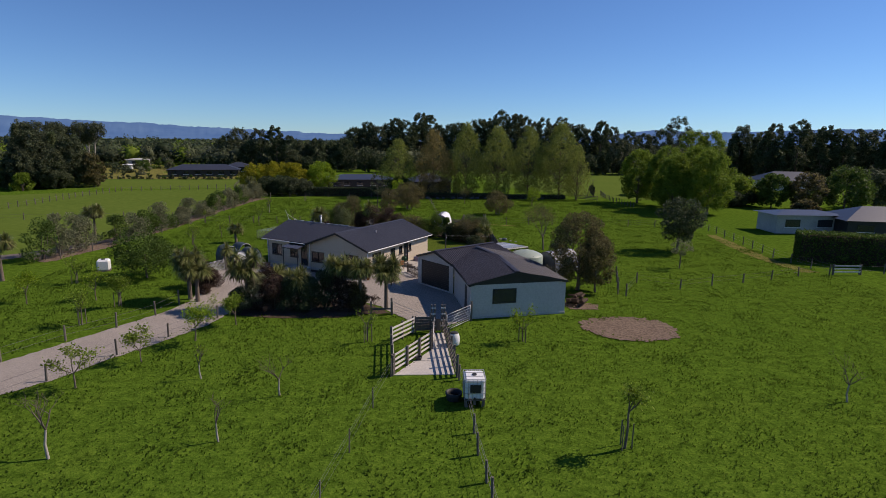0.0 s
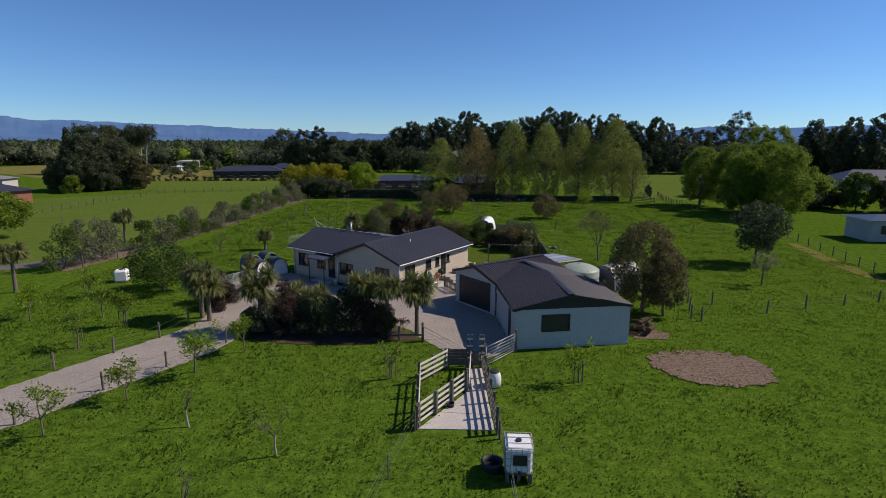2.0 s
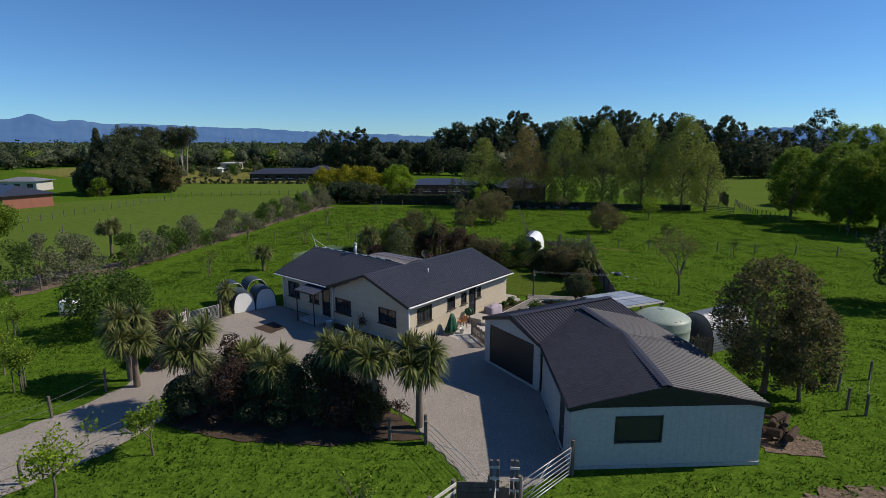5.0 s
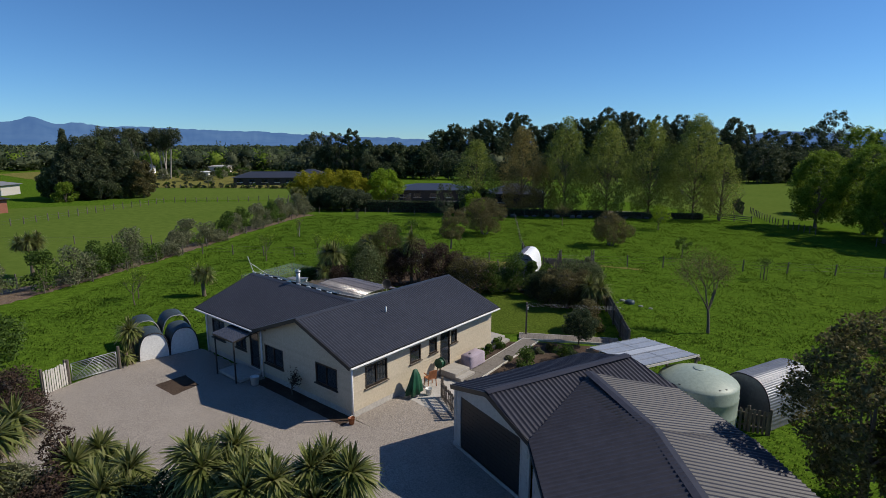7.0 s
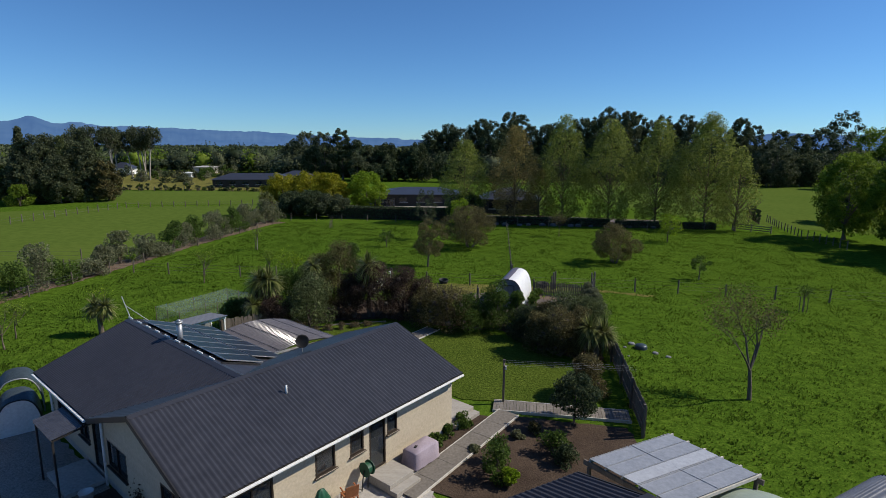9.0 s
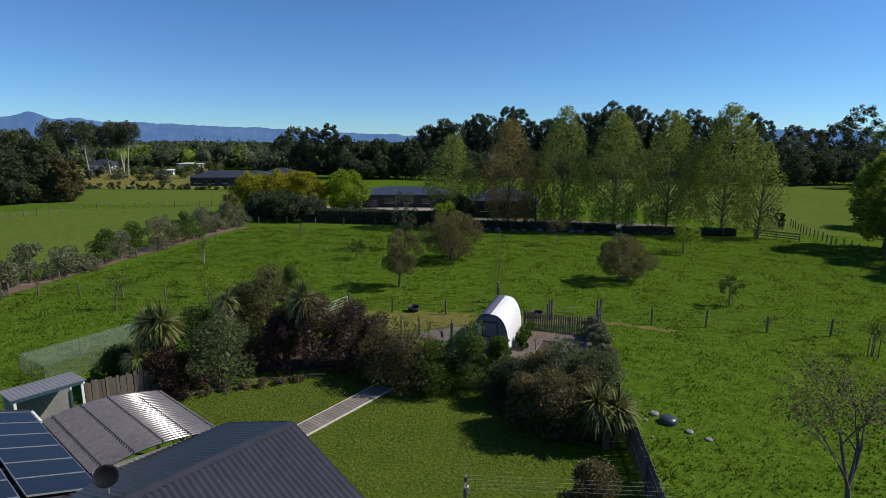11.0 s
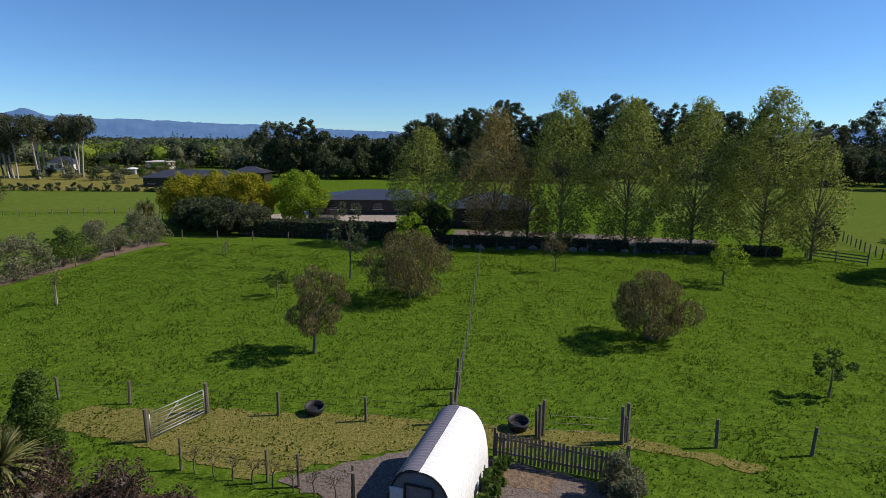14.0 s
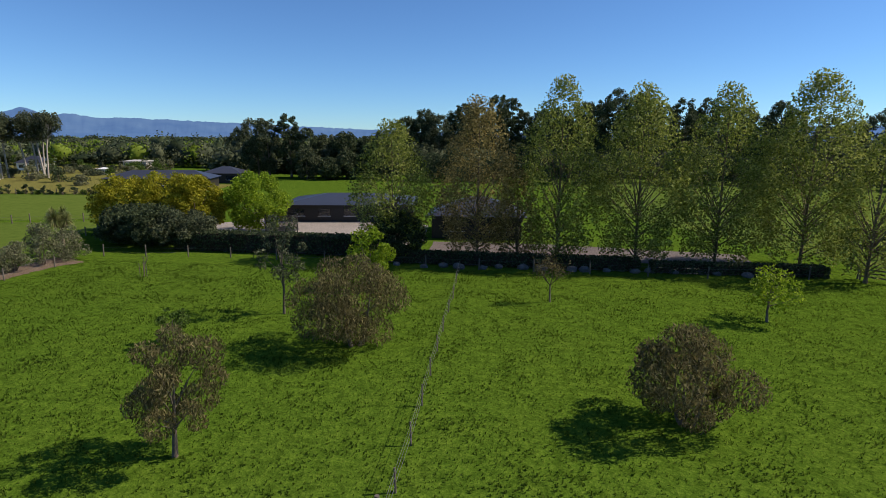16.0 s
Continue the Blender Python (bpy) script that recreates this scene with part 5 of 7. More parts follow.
# ---------- shrubs behind the house ----------
cabbage_tree(-8.4, 69.0, 3.9, 2, 360, spread=0.3, n=320, leaf=1.15)
cabbage_tree(-8.7, 68.0, 2.4, 1, 363, n=200)
cabbage_tree(-5.9, 71.2, 4.2, 1, 361, n=130, leaf=0.75)
cabbage_tree(-2.4, 72.3, 4.3, 1, 362, spread=0.3, n=420, leaf=1.15)
cabbage_tree(11.9, 66.0, 2.5, 2, 364, spread=0.4, n=260, leaf=1.1)
for i, (x, y, h, r, mt, lb) in enumerate([(-10.5, 69.1, 2.0, 1.3, LEAF_MID, "low green leafy shrub"), (-9.2, 69.6, 2.6, 1.2, LEAF_MAROON, "dark maroon shrub"), (-7.4, 68.3, 2.5, 1.2, LEAF_MAROON, "brown-leaved shrub"),
                                          (-7.6, 71.2, 3.6, 1.4, LEAF_MID, "tall green leafy shrub"), (-5.6, 69.3, 4.0, 1.75, LEAF_SAGE, "dense grey-green leafy shrub"), (-6.6, 72.4, 4.0, 1.2, LEAF_SAGE, "tall pale green shrub"), (-6.3, 73.2, 4.3, 1.3, LEAF_PITTO, "olive-brown feathery shrub"),
                                          (-4.9, 73.3, 5.2, 1.8, LEAF_PITTO, "tall olive-brown feathery shrub"), (-4.3, 75.2, 4.7, 0.9, LEAF_MID, "slim glossy green shrub"), (-3.4, 72.0, 3.2, 1.4, LEAF_MAROON, "dark maroon shrub"),
                                          (-1.8, 72.3, 4.1, 1.7, LEAF_MAROON, "dark brown dense shrub"), (-0.1, 72.6, 3.6, 1.6, LEAF_MAROON, "dark maroon shrub"), (1.2, 72.7, 2.9, 1.3, LEAF_MAROON, "dark brown dense shrub"), (1.9, 71.3, 2.8, 1.5, LEAF_RUST, "tangled rusty climber mound"), (3.4, 70.5, 3.0, 1.9, LEAF_RUST, "tangled rusty climber mound"),
                                          (4.6, 70.2, 2.5, 1.3, LEAF_MID, "green climber over rusty mound"), (6.3, 70.8, 3.3, 1.35, LEAF_MID, "green leafy shrub"), (8.3, 69.3, 2.2, 1.4, LEAF_DARK, "dark evergreen shrub"),
                                          (7.7, 71.0, 2.6, 0.7, LEAF_MID, "upright green shrub"), (9.4, 69.6, 2.4, 1.4, LEAF_PITTO, "twiggy olive-brown shrub"), (10.5, 69.2, 3.3, 1.7, LEAF_SAGE, "broad grey-green shrub"), (12.0, 68.8, 3.0, 1.5, LEAF_SAGE, "broad grey-green shrub"),
                                          (10.0, 66.6, 3.0, 1.5, LEAF_RUST, "brownish fine-leaved shrub"), (11.0, 67.0, 2.9, 1.3, LEAF_PITTO, "brownish fine-leaved shrub"), (9.0, 67.4, 2.4, 1.2, LEAF_PITTO, "dark olive shrub"), (10.6, 61.6, 2.1, 1.1, LEAF_RUST, "rusty shrub by boardwalk")]):
    shrub(x, y, h, r * 1.12, mt, lb, 370 + i, leaves=13000, size=0.11, clumps=40, aspect=0.4)

for i in range(7):
    shrub(-6.6 + i * 0.75, 68.1 + i * 0.37, 0.45, 0.42, LEAF_DRY, "low dry rusty tussock at border edge", 398 + 40 * i, leaves=500, size=0.16, name="tussock", category="plant", group="dry tussocks", clumps=7, aspect=0.15, core=0)

# garden bed
tree("small_tree", 9.75, 58.8, 2.35, 1.05, 0.5, LEAF_DARK, "small dark-leaved citrus tree", leaves=6000, size=0.11, clumps=22, core=0.25, seed=401)
for i, (x, y, h, r, mt, lb) in enumerate([(6.6, 55.6, 1.2, 0.7, LEAF_MID, "glossy green shrub in bed"), (8.7, 56.5, 1.2, 0.8, LEAF_MID, "round green shrub in bed"), (6.9, 54.2, 0.7, 0.5, LEAF_BRIGHT, "low yellow-green plant"), (6.4, 54.5, 1.4, 0.8, LEAF_MID, "glossy green shrub in bed"), (9.0, 55.7, 0.9, 0.6, LEAF_DARK, "dark low shrub in bed"), (8.0, 57.9, 0.5, 0.4, LEAF_RUST, "dry brown plant in bed"), (7.3, 57.4, 0.35, 0.35, LEAF_OLIVE, "small tufted plant"), (4.0, 56.5, 0.55, 0.45, LEAF_MID, "low leafy plants by the wall"), (5.0, 58.2, 0.6, 0.55, LEAF_MID, "low leafy plants by the wall"), (4.4, 57.3, 0.5, 0.45, LEAF_MID, "low leafy plants by the wall"), (5.6, 56.2, 0.3, 0.3, LEAF_OLIVE, "small tufted plant")]):
    shrub(x, y, h, r, mt, lb, 410 + i, leaves=1500, size=0.1)

# ---------- distant woods ----------
rnd = random.Random(9)


def belt_top(deg):
    """Height of the gum belt's skyline along its length, by bearing from the yard."""
    return 20.5 + 4.2 * math.exp(-((deg - 1) / 3.5) ** 2) + 5.5 * math.exp(-((deg - 11.5) / 3.6) ** 2) + 2.6 * math.exp(-((deg - 17.5) / 2.0) ** 2) + 1.2 * math.exp(-((deg - 22) / 1.6) ** 2)


for i in range(30):
    deg = -6.2 + i * 1.0 + rnd.uniform(-0.4, 0.4)
    d = rnd.uniform(214, 236)
    h = belt_top(deg) * rnd.uniform(0.84, 1.02)
    tree("gum_tree", 5 + d * math.sin(radians(deg)), 28 + d * math.cos(radians(deg)), h, rnd.uniform(4.2, 5.8), h * 0.1, LEAF_DARK if rnd.random() < 0.75 else LEAF_GUM, "tall dark gum in shelter belt", leaves=9500, size=0.5, clumps=75, clump_r=0.27,
         core=0.55, seed=500 + i, shape="gum", limbs=8, group="gum shelter belt", trunk_r=0.35)
for i, (x, y, h, r) in enumerate([(-52.8, 219, 16.2, 4.0), (-46.8, 220, 17.2, 3.9), (-57, 222, 11.5, 4.5), (-41.5, 219, 13.6, 4.0), (-36.5, 221, 11.8, 4.2), (-31, 220, 12.6, 4.4), (-25.5, 222, 11.6, 4.0), (-20.5, 219, 12.8, 4.0), (-67, 240, 17, 6.0), (-74, 246, 13.5, 5.0)]):
    tree("gum_tree", x, y, h, r, 1.5, LEAF_DARK if i % 4 else LEAF_GUM, "dark rounded gum beyond the paddocks", leaves=6500, size=0.55, clumps=44, clump_r=0.3, core=0.45, seed=580 + i, limbs=5, shape="gum" if i < 2 else "round", bark=TRUNK)
for i in range(26):
    x = -40 + i * 5.6 + rnd.uniform(-1.5, 1.5)
    tree("wood_tree", x, 213 + rnd.uniform(-3, 4) + abs(x - 30) * 0.03, rnd.uniform(6, 10.5), rnd.uniform(3.4, 5.0), 0.2, LEAF_DARK if i % 4 else LEAF_GUM, "dark low tree in shelter belt", leaves=3000, size=0.55, clumps=34, clump_r=0.3, core=0.45, seed=660 + 40 * i, limbs=3,
         group="dark shelter belt")
# conifer clump and white-stemmed gums to the west
for i, (x, y, h, r, sh) in enumerate([(-89.4, 134.0, 6.9, 2.6, "round"), (-86.7, 135.2, 14.9, 4.0, "cone"), (-84.0, 136.5, 13.5, 3.8, "gum"), (-80.8, 138.5, 13.1, 4.7, "cone"), (-77.6, 140.2, 12.2, 3.6, "gum"), (-83.4, 141.2, 13.5, 4.4, "gum"), (-79.0, 144.0, 12.7, 4.8, "cone"),
                                      (-84.5, 134.0, 9.2, 3.6, "round"), (-80.1, 136.2, 9.2, 3.8, "round")]):
    tree("macrocarpa_tree", x, y, h, r, 0.3, LEAF_GUM if i % 3 else LEAF_SAGE, "big grey-green macrocarpa conifer", leaves=15000, size=0.34, clumps=90, clump_r=0.27, core=0.4, seed=600 + i, shape=sh, limbs=3, group="macrocarpa clump")
tree("macrocarpa_tree", -73.9, 141.3, 8.3, 2.8, 0.3, LEAF_PITTO, "browning conifer at edge of clump", leaves=8000, size=0.4, clumps=60, clump_r=0.26, core=0.45, seed=609, limbs=5, group="macrocarpa clump")
shrub(-83.4, 130.2, 4.2, 2.7, LEAF_WILLOW, "bright green shrub before the conifers", 611, leaves=4000, size=0.35, clumps=24)
for i in range(13):
    f = i / 12
    tree("white_gum", -126 + 20 * f + rnd.uniform(-1.0, 1.0), 196 + 8 * f + rnd.uniform(-4, 5), rnd.uniform(15.8, 17.6), 3.3, rnd.uniform(8.5, 11) if i > 3 else rnd.uniform(4.5, 7), LEAF_GUM, "tall gum with bare white trunk", leaves=2600, size=0.45, clumps=26, clump_r=0.36, core=0.4, seed=620 + i, shape="gum", limbs=16,
         bark=PALE_TRUNK if i > 1 else TRUNK, group="white-stemmed gums", trunk_r=0.22, lean=(rnd.uniform(-3.5, 2.5), rnd.uniform(-2, 2)))
# rough field edge beyond the paddock
for i in range(34):
    shrub(-94 + i * 1.4 + rnd.uniform(-0.5, 0.5), 166.5 + i * 0.11 + rnd.uniform(-0.5, 0.5), rnd.uniform(0.9, 2.0), rnd.uniform(0.7, 1.1), LEAF_DARK if i % 3 else LEAF_MID, "low hedge shrub along paddock end", 4000 + i, leaves=260, size=0.3, name="hedge_shrub", group="paddock end hedge", clumps=8)
for i in range(46):
    f = rnd.random()
    y = 182 + 68 * rnd.random() ** 0.7
    x = -0.74 * (y - 55) * (0.74 + 0.42 * f) + 6
    shrub(x, y, rnd.uniform(1.2, 4.5), rnd.uniform(1.2, 3.0), rnd.choice((LEAF_MID, LEAF_OLIVE, LEAF_DARK, LEAF_GUM)), "scattered rough shrub in dry field", 4100 + i, leaves=700, size=0.45, name="field_shrub", group="field shrubs", clumps=12)
# pines and broad trees to the east
for i in range(28):
    deg = 32.0 + i * 0.7 + rnd.uniform(-0.3, 0.3)
    d = rnd.uniform(205, 235)
    tree("pine_tree", 2 + d * math.sin(radians(deg)), d * math.cos(radians(deg)), rnd.uniform(16.0, 20.5), rnd.uniform(3.6, 4.8), 0.6, LEAF_DARK, "dark pine in plantation edge", leaves=5200, size=0.6, clumps=56, clump_r=0.28, core=0.45, seed=640 + i, shape="gum" if i % 4 else "poplar", limbs=4, group="pine belt")
for i in range(15):
    deg = 24.0 + i * 1.5 + rnd.uniform(-0.4, 0.4)
    d = rnd.uniform(212, 236)
    tree("wood_tree", 2 + d * math.sin(radians(deg)), 14 + d * math.cos(radians(deg)), rnd.uniform(9, 14.5), rnd.uniform(4, 6), 0.3, LEAF_DARK if i % 3 else LEAF_GUM, "dark evergreen tree in shelter belt", leaves=4200, size=0.6, clumps=44, clump_r=0.3, core=0.48, seed=700 + i, limbs=3, group="dark shelter belt")
for i, (x, y, h, r, mt, sh) in enumerate([(100, 232, 17.6, 4.6, LEAF_DARK, "gum"), (108, 234, 16.6, 5.0, LEAF_DARK, "gum"), (131, 250, 25.5, 6.2, LEAF_DARK, "gum"), (121, 246, 19, 6.5, LEAF_DARK, "round"), (122, 220, 18.5, 6.5, LEAF_WILLOW, "round"), (130, 219, 18.0, 6.0, LEAF_WILLOW, "round"),
                                          (72, 110, 6.4, 4, LEAF_WILLOW, "round"), (81, 101, 7.4, 3.4, LEAF_RUST, "round"), (76, 104, 6.8, 3.4, LEAF_MID, "round"), (89, 101, 8.6, 4.6, LEAF_MID, "round"), (98, 104, 8, 4.6, LEAF_GUM, "round"), (69, 107, 3.2, 3.4, LEAF_DARK, "round"), (74, 109, 3.0, 3.0, LEAF_DARK, "round"),
                                          (66, 82, 4.0, 2.0, LEAF_RUST, "round"), (112, 98, 8, 5, LEAF_MID, "round"), (62, 128, 6, 4, LEAF_GUM, "round")]):
    tree("garden_tree", x, y, h, r, 0.4, mt, "broad tree beyond the eastern fence", leaves=6000, size=0.42 if y < 200 else 0.6, clumps=46, clump_r=0.3, core=0.5, seed=670 + i, limbs=5, shape=sh)


def far_woods(name, count, mat, seed, d0, tall, label):
    """Distant trees and hedges out to the hills, as one mass."""
    rng = np.random.default_rng(seed)
    V, F = [], []
    o = 0
    nu, nv = 12, 7
    ball = np.array([(math.cos(2 * math.pi * a / nu) * math.sin(math.pi * (b + 0.5) / nv), math.sin(2 * math.pi * a / nu) * math.sin(math.pi * (b + 0.5) / nv), math.cos(math.pi * (b + 0.5) / nv)) for b in range(nv) for a in range(nu)])
    ball_quads = np.array([(b * nu + a, (b + 1) * nu + a, (b + 1) * nu + (a + 1) % nu, b * nu + (a + 1) % nu) for b in range(nv - 1) for a in range(nu)])
    for i in range(count):
        d = d0 + 1500 * rng.random() ** 2.3
        a = rng.uniform(-0.95, 0.95)
        x, y = d * math.sin(a), d * math.cos(a)
        if y < 222 or (-60 < x < 150 and y < 236) or (-200 < x < -72 and y < 258):
            continue
        h = rng.uniform(4, 11) * tall
        r = rng.uniform(3.5, 9)
        k = 230 if d < 420 else 70
        p = rng.normal(size=(k, 3))
        p /= np.linalg.norm(p, axis=1, keepdims=True)
        p = p * np.array([r, r, h * 0.5]) * rng.uniform(0.5, 1.05, size=(k, 1)) + np.array([x, y, h * 0.48])
        v, f = leaf_quads(rng, p, 0.45 + d / 520, 0.2, 0, 0.7)
        v[:, 2] = np.maximum(v[:, 2], 0)
        V.append(v)
        F.append(f + o)
        o += len(v)
        v = ball * np.array([r, r, h * 0.5]) * rng.uniform(0.42, 0.74, size=(len(ball), 1)) + np.array([x, y, h * 0.48])
        f = ball_quads
        V.append(v)
        F.append(f + o)
        o += len(v)
    return tagged(mesh_of(name, np.concatenate(V), np.concatenate(F), mat), label, "trees", "", "stuff")


far_woods("far_woods", 3700, LEAF_GUM, 77, 240, 1.0, "distant grey-green mixed woods on the plain")
far_woods("far_evergreens", 1300, LEAF_DARK, 78, 250, 1.25, "distant dark evergreen trees on the plain")
far_woods("far_willows", 800, LEAF_WILLOW, 79, 255, 0.95, "distant fresh green trees on the plain")


def hills():
    """The range on the horizon: folded slopes, with distance haze put in as blue glow."""
    m, nt, b = node_mat("hazed_hills")
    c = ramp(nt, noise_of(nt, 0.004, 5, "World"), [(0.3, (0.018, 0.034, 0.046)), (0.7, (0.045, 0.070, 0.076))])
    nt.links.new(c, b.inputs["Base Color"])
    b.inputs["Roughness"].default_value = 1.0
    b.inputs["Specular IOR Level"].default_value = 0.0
    # Blue emission paints in the haze of distance; the slopes are no light source.
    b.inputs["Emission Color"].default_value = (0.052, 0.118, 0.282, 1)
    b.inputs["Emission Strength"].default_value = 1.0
    R, K = 4200.0, 12
    V, F = [], []
    n = 900
    for i in range(n + 1):
        a = radians(-75 + 150 * i / n)
        deg = math.degrees(a)
        env = 0.0100 + 0.00058 * max(0.0, min(40.0, -deg - 7.4)) + 0.014 * max(0.0, min(1.0, (deg - 14) / 26))
        for at, up, wide in ((-41.95, 0.0078, 0.85), (-44.0, -0.0012, 0.8), (-40.4, -0.0014, 0.6), (-38.7, 0.0026, 0.8), (-36.9, -0.0016, 0.7), (-34.2, 0.0008, 1.0), (-31.0, 0.0012, 1.6), (-28.0, 0.0006, 1.2), (-24.0, 0.0020, 2.2), (-18.2, 0.0007, 1.4), (-11.2, 0.0013, 1.0), (25.5, 0.006, 3.0)):
            env += up * math.exp(-((deg - at) / wide) ** 2)
        hgt = 12 + R * env * 1.04 + 6.0 * noise.noise((deg * 0.9, 5.0, 0)) + 4.4 * noise.noise((deg * 2.4, 9.0, 0)) + 2.6 * noise.noise((deg * 7, 3.0, 0))
        for j in range(K + 1):
            f = j / K
            fold = noise.noise((deg * 1.3, f * 2.0, 20)) + 0.6 * noise.noise((deg * 3.5, f * 4.0, 30))
            q = 0.80 + 0.20 * f + 0.03 * fold * math.sin(math.pi * f)
            V.append((R * q * math.sin(a), R * q * math.cos(a), hgt * (0.35 * f + 0.65 * f * f + 0.10 * fold * math.sin(math.pi * f)) - 2))
    for i in range(n):
        for j in range(K):
            F.append((i * (K + 1) + j, i * (K + 1) + j + 1, (i + 1) * (K + 1) + j + 1, (i + 1) * (K + 1) + j))
    return tagged(mesh_of("backdrop_hills", V, F, m, None, "", True), "mountain range on the horizon with blue haze painted in", "mountains", "", "structure")


hills()

# ---------- stock yard ----------
sheet("floor_yard_pad", [(1.35, 28.3), (4.62, 28.25), (4.52, 34.65), (3.88, 34.65), (3.62, 31.85)], 0.07, CONCRETE, "weathered concrete stock yard pad", 0.8, 0.02, 21, 0.12)
YG = "stock yard fences"
rail_fence((1.28, 28.32), (1.14, 32.8), 1.1, (0.3, 0.62, 0.95), RAILWOOD, 4, "stock yard side fence of weathered boards", group=YG, board=(0.03, 0.09))
rail_fence((1.17, 32.83), (2.52, 34.68), 1.1, (0.22, 0.5, 0.78, 1.04), RAILWOOD, 3, "pale weathered board fence of stock yard", group=YG)
rail_fence((3.56, 31.85), (1.36, 28.43), 1.1, (0.2, 0.46, 0.74, 1.02), RAILWOOD, 4, "pale diagonal board fence on concrete pad", group=YG)
rail_fence((3.6, 31.9), (3.82, 34.65), 1.15, (0.2, 0.46, 0.74, 1.02), RAILWOOD, 3, "inner board fence of stock race", group=YG)
rail_fence((4.56, 34.85), (4.74, 27.95), 1.2, (0.2, 0.46, 0.74, 1.02), POST, 6, "dark board fence of stock race", group=YG)


def board_gate(a, b, h, mat, label, boards_n=5):
    a, b = Vector((*a, 0)), Vector((*b, 0))
    t = thing("board_gate", pose(a.x, a.y, 0, 0, 0, math.degrees(math.atan2(b.y - a.y, b.x - a.x))), label, "gate")
    L = (b - a).length
    for i in range(boards_n):
        bm = bmesh.new()
        box(bm, (L / 2, 0, 0.15 + (h - 0.2) * (i + 0.5) / boards_n), (L - 0.06, 0.035, (h - 0.2) / boards_n - 0.015), 0, 0.004)
        part("board", bm, mat, t)
    for x in (0.08, L - 0.08):
        bm = bmesh.new()
        box(bm, (x, 0.035, h / 2), (0.09, 0.03, h), 0, 0.004)
        part("upright", bm, mat, t)
    return t


board_gate((2.6, 34.73), (3.74, 34.79), 1.15, POST, "dark weathered solid board gate")


def headgate():
    t = thing("head_gate", pose(4.15, 34.75, 0), "tall weathered timber head gate of stock race", "gate")
    for x in (-0.42, -0.2, 0.25, 0.42):
        bm = bmesh.new()
        box(bm, (x, 0.05 * (x > 0), 0.95), (0.1, 0.1, 1.95), 0, 0.008)
        part("post", bm, POST, t)
    for x in (-0.31, 0.335):
        for z in (0.5, 0.9, 1.3, 1.7):
            bm = bmesh.new()
            box(bm, (x, -0.05, z), (0.3, 0.03, 0.09), 0, 0.004)
            part("rail", bm, RAILWOOD, t)
    bm = bmesh.new()
    box(bm, (0.0, 0.0, 0.55), (0.36, 0.04, 0.8), 0, 0.004)
    part("slide_panel", bm, POST, t)
    return t


headgate()
pipe_gate((4.72, 34.85), (6.6, 37.05), 1.15, 6, "galvanised steel bar gate beside shed")
pipe_gate((1.12, 38.7), (3.65, 35.1), 0.95, 4, "light wire mesh gate across drive", r=0.012)
wire_fence([(1.28, 28.25), (4.72, 27.9)], 1.1, 0.12, (0.9,), None, "single wire across the yard mouth")
wire_fence([(1.2, 28.15), (0.43, 24.78), (-0.33, 21.12), (-1.04, 17.95), (-1.9, 13.85)], 0.95, 0.06, (0.35, 0.7, 0.88), None, "light electric wire fence in pasture", wire_r=0.005)
wire_fence([(4.8, 27.55), (4.9, 25.25), (4.88, 22.28), (4.82, 20.65), (4.88, 18.85), (4.89, 17.65), (4.9, 13.85)], 0.95, 0.11, (0.35, 0.7, 0.88), None, "short post fence by water tank")
rail_fence((-0.4, 38.75), (1.1, 38.65), 0.9, (0.45,), POST, 2, "short timber rail fence beside drive")


def ibc():
    t = thing("ibc_tank", pose(5.24, 25.1, 0, 0, 0, -3), "white plastic cube tank in a steel cage", "water tank")
    bm = bmesh.new()
    for x in (-0.42, 0, 0.42):
        box(bm, (x, 0, 0.22), (0.12, 1.1, 0.2), 0, 0.01)
    for y in (-0.48, 0, 0.48):
        box(bm, (0, y, 0.35), (1.0, 0.12, 0.06), 0, 0.01)
    box(bm, (-0.4, -0.45, 0.06), (0.14, 0.14, 0.14))
    box(bm, (0.4, -0.45, 0.06), (0.14, 0.14, 0.14))
    box(bm, (-0.4, 0.45, 0.06), (0.14, 0.14, 0.14))
    box(bm, (0.4, 0.45, 0.06), (0.14, 0.14, 0.14))
    part("pallet", bm, POST, t)
    bm = bmesh.new()
    box(bm, (0, 0, 0.9), (0.94, 1.06, 1.02), 0, 0.07)
    part("bottle", bm, PLASTIC_WHITE, t)
    bm = bmesh.new()
    X, Y = 0.5, 0.56
    for z in (0.45, 0.72, 1.0, 1.28, 1.42):
        for a, b in (((-X, -Y), (X, -Y)), ((X, -Y), (X, Y)), ((X, Y), (-X, Y)), ((-X, Y), (-X, -Y))):
            tube(bm, (*a, z), (*b, z), 0.013, 0.013, 5)
    for k in range(6):
        x = -X + 2 * X * k / 5
        for y in (-Y, Y):
            tube(bm, (x, y, 0.4), (x, y, 1.42), 0.012, 0.012, 5)
        y = -Y + 2 * Y * k / 5
        for xx in (-X, X):
            tube(bm, (xx, y, 0.4), (xx, y, 1.42), 0.012, 0.012, 5)
    for y in (-0.2, 0.2):
        tube(bm, (-X, y, 1.43), (X, y, 1.43), 0.013, 0.013, 5)
    part("cage", bm, GALV, t)
    bm = bmesh.new()
    tube(bm, (0, 0, 1.4), (0, 0, 1.46), 0.11, 0.11, 14)
    part("cap", bm, RUBBER, t)
    bm = bmesh.new()
    box(bm, (0.02, -0.575, 0.95), (0.5, 0.012, 0.4))
    part("plate", bm, DARK, t, "dark label plate on the cage")
    bm = bmesh.new()
    tube(bm, (0, -0.5, 0.46), (0, -0.66, 0.46), 0.05, 0.05, 8)
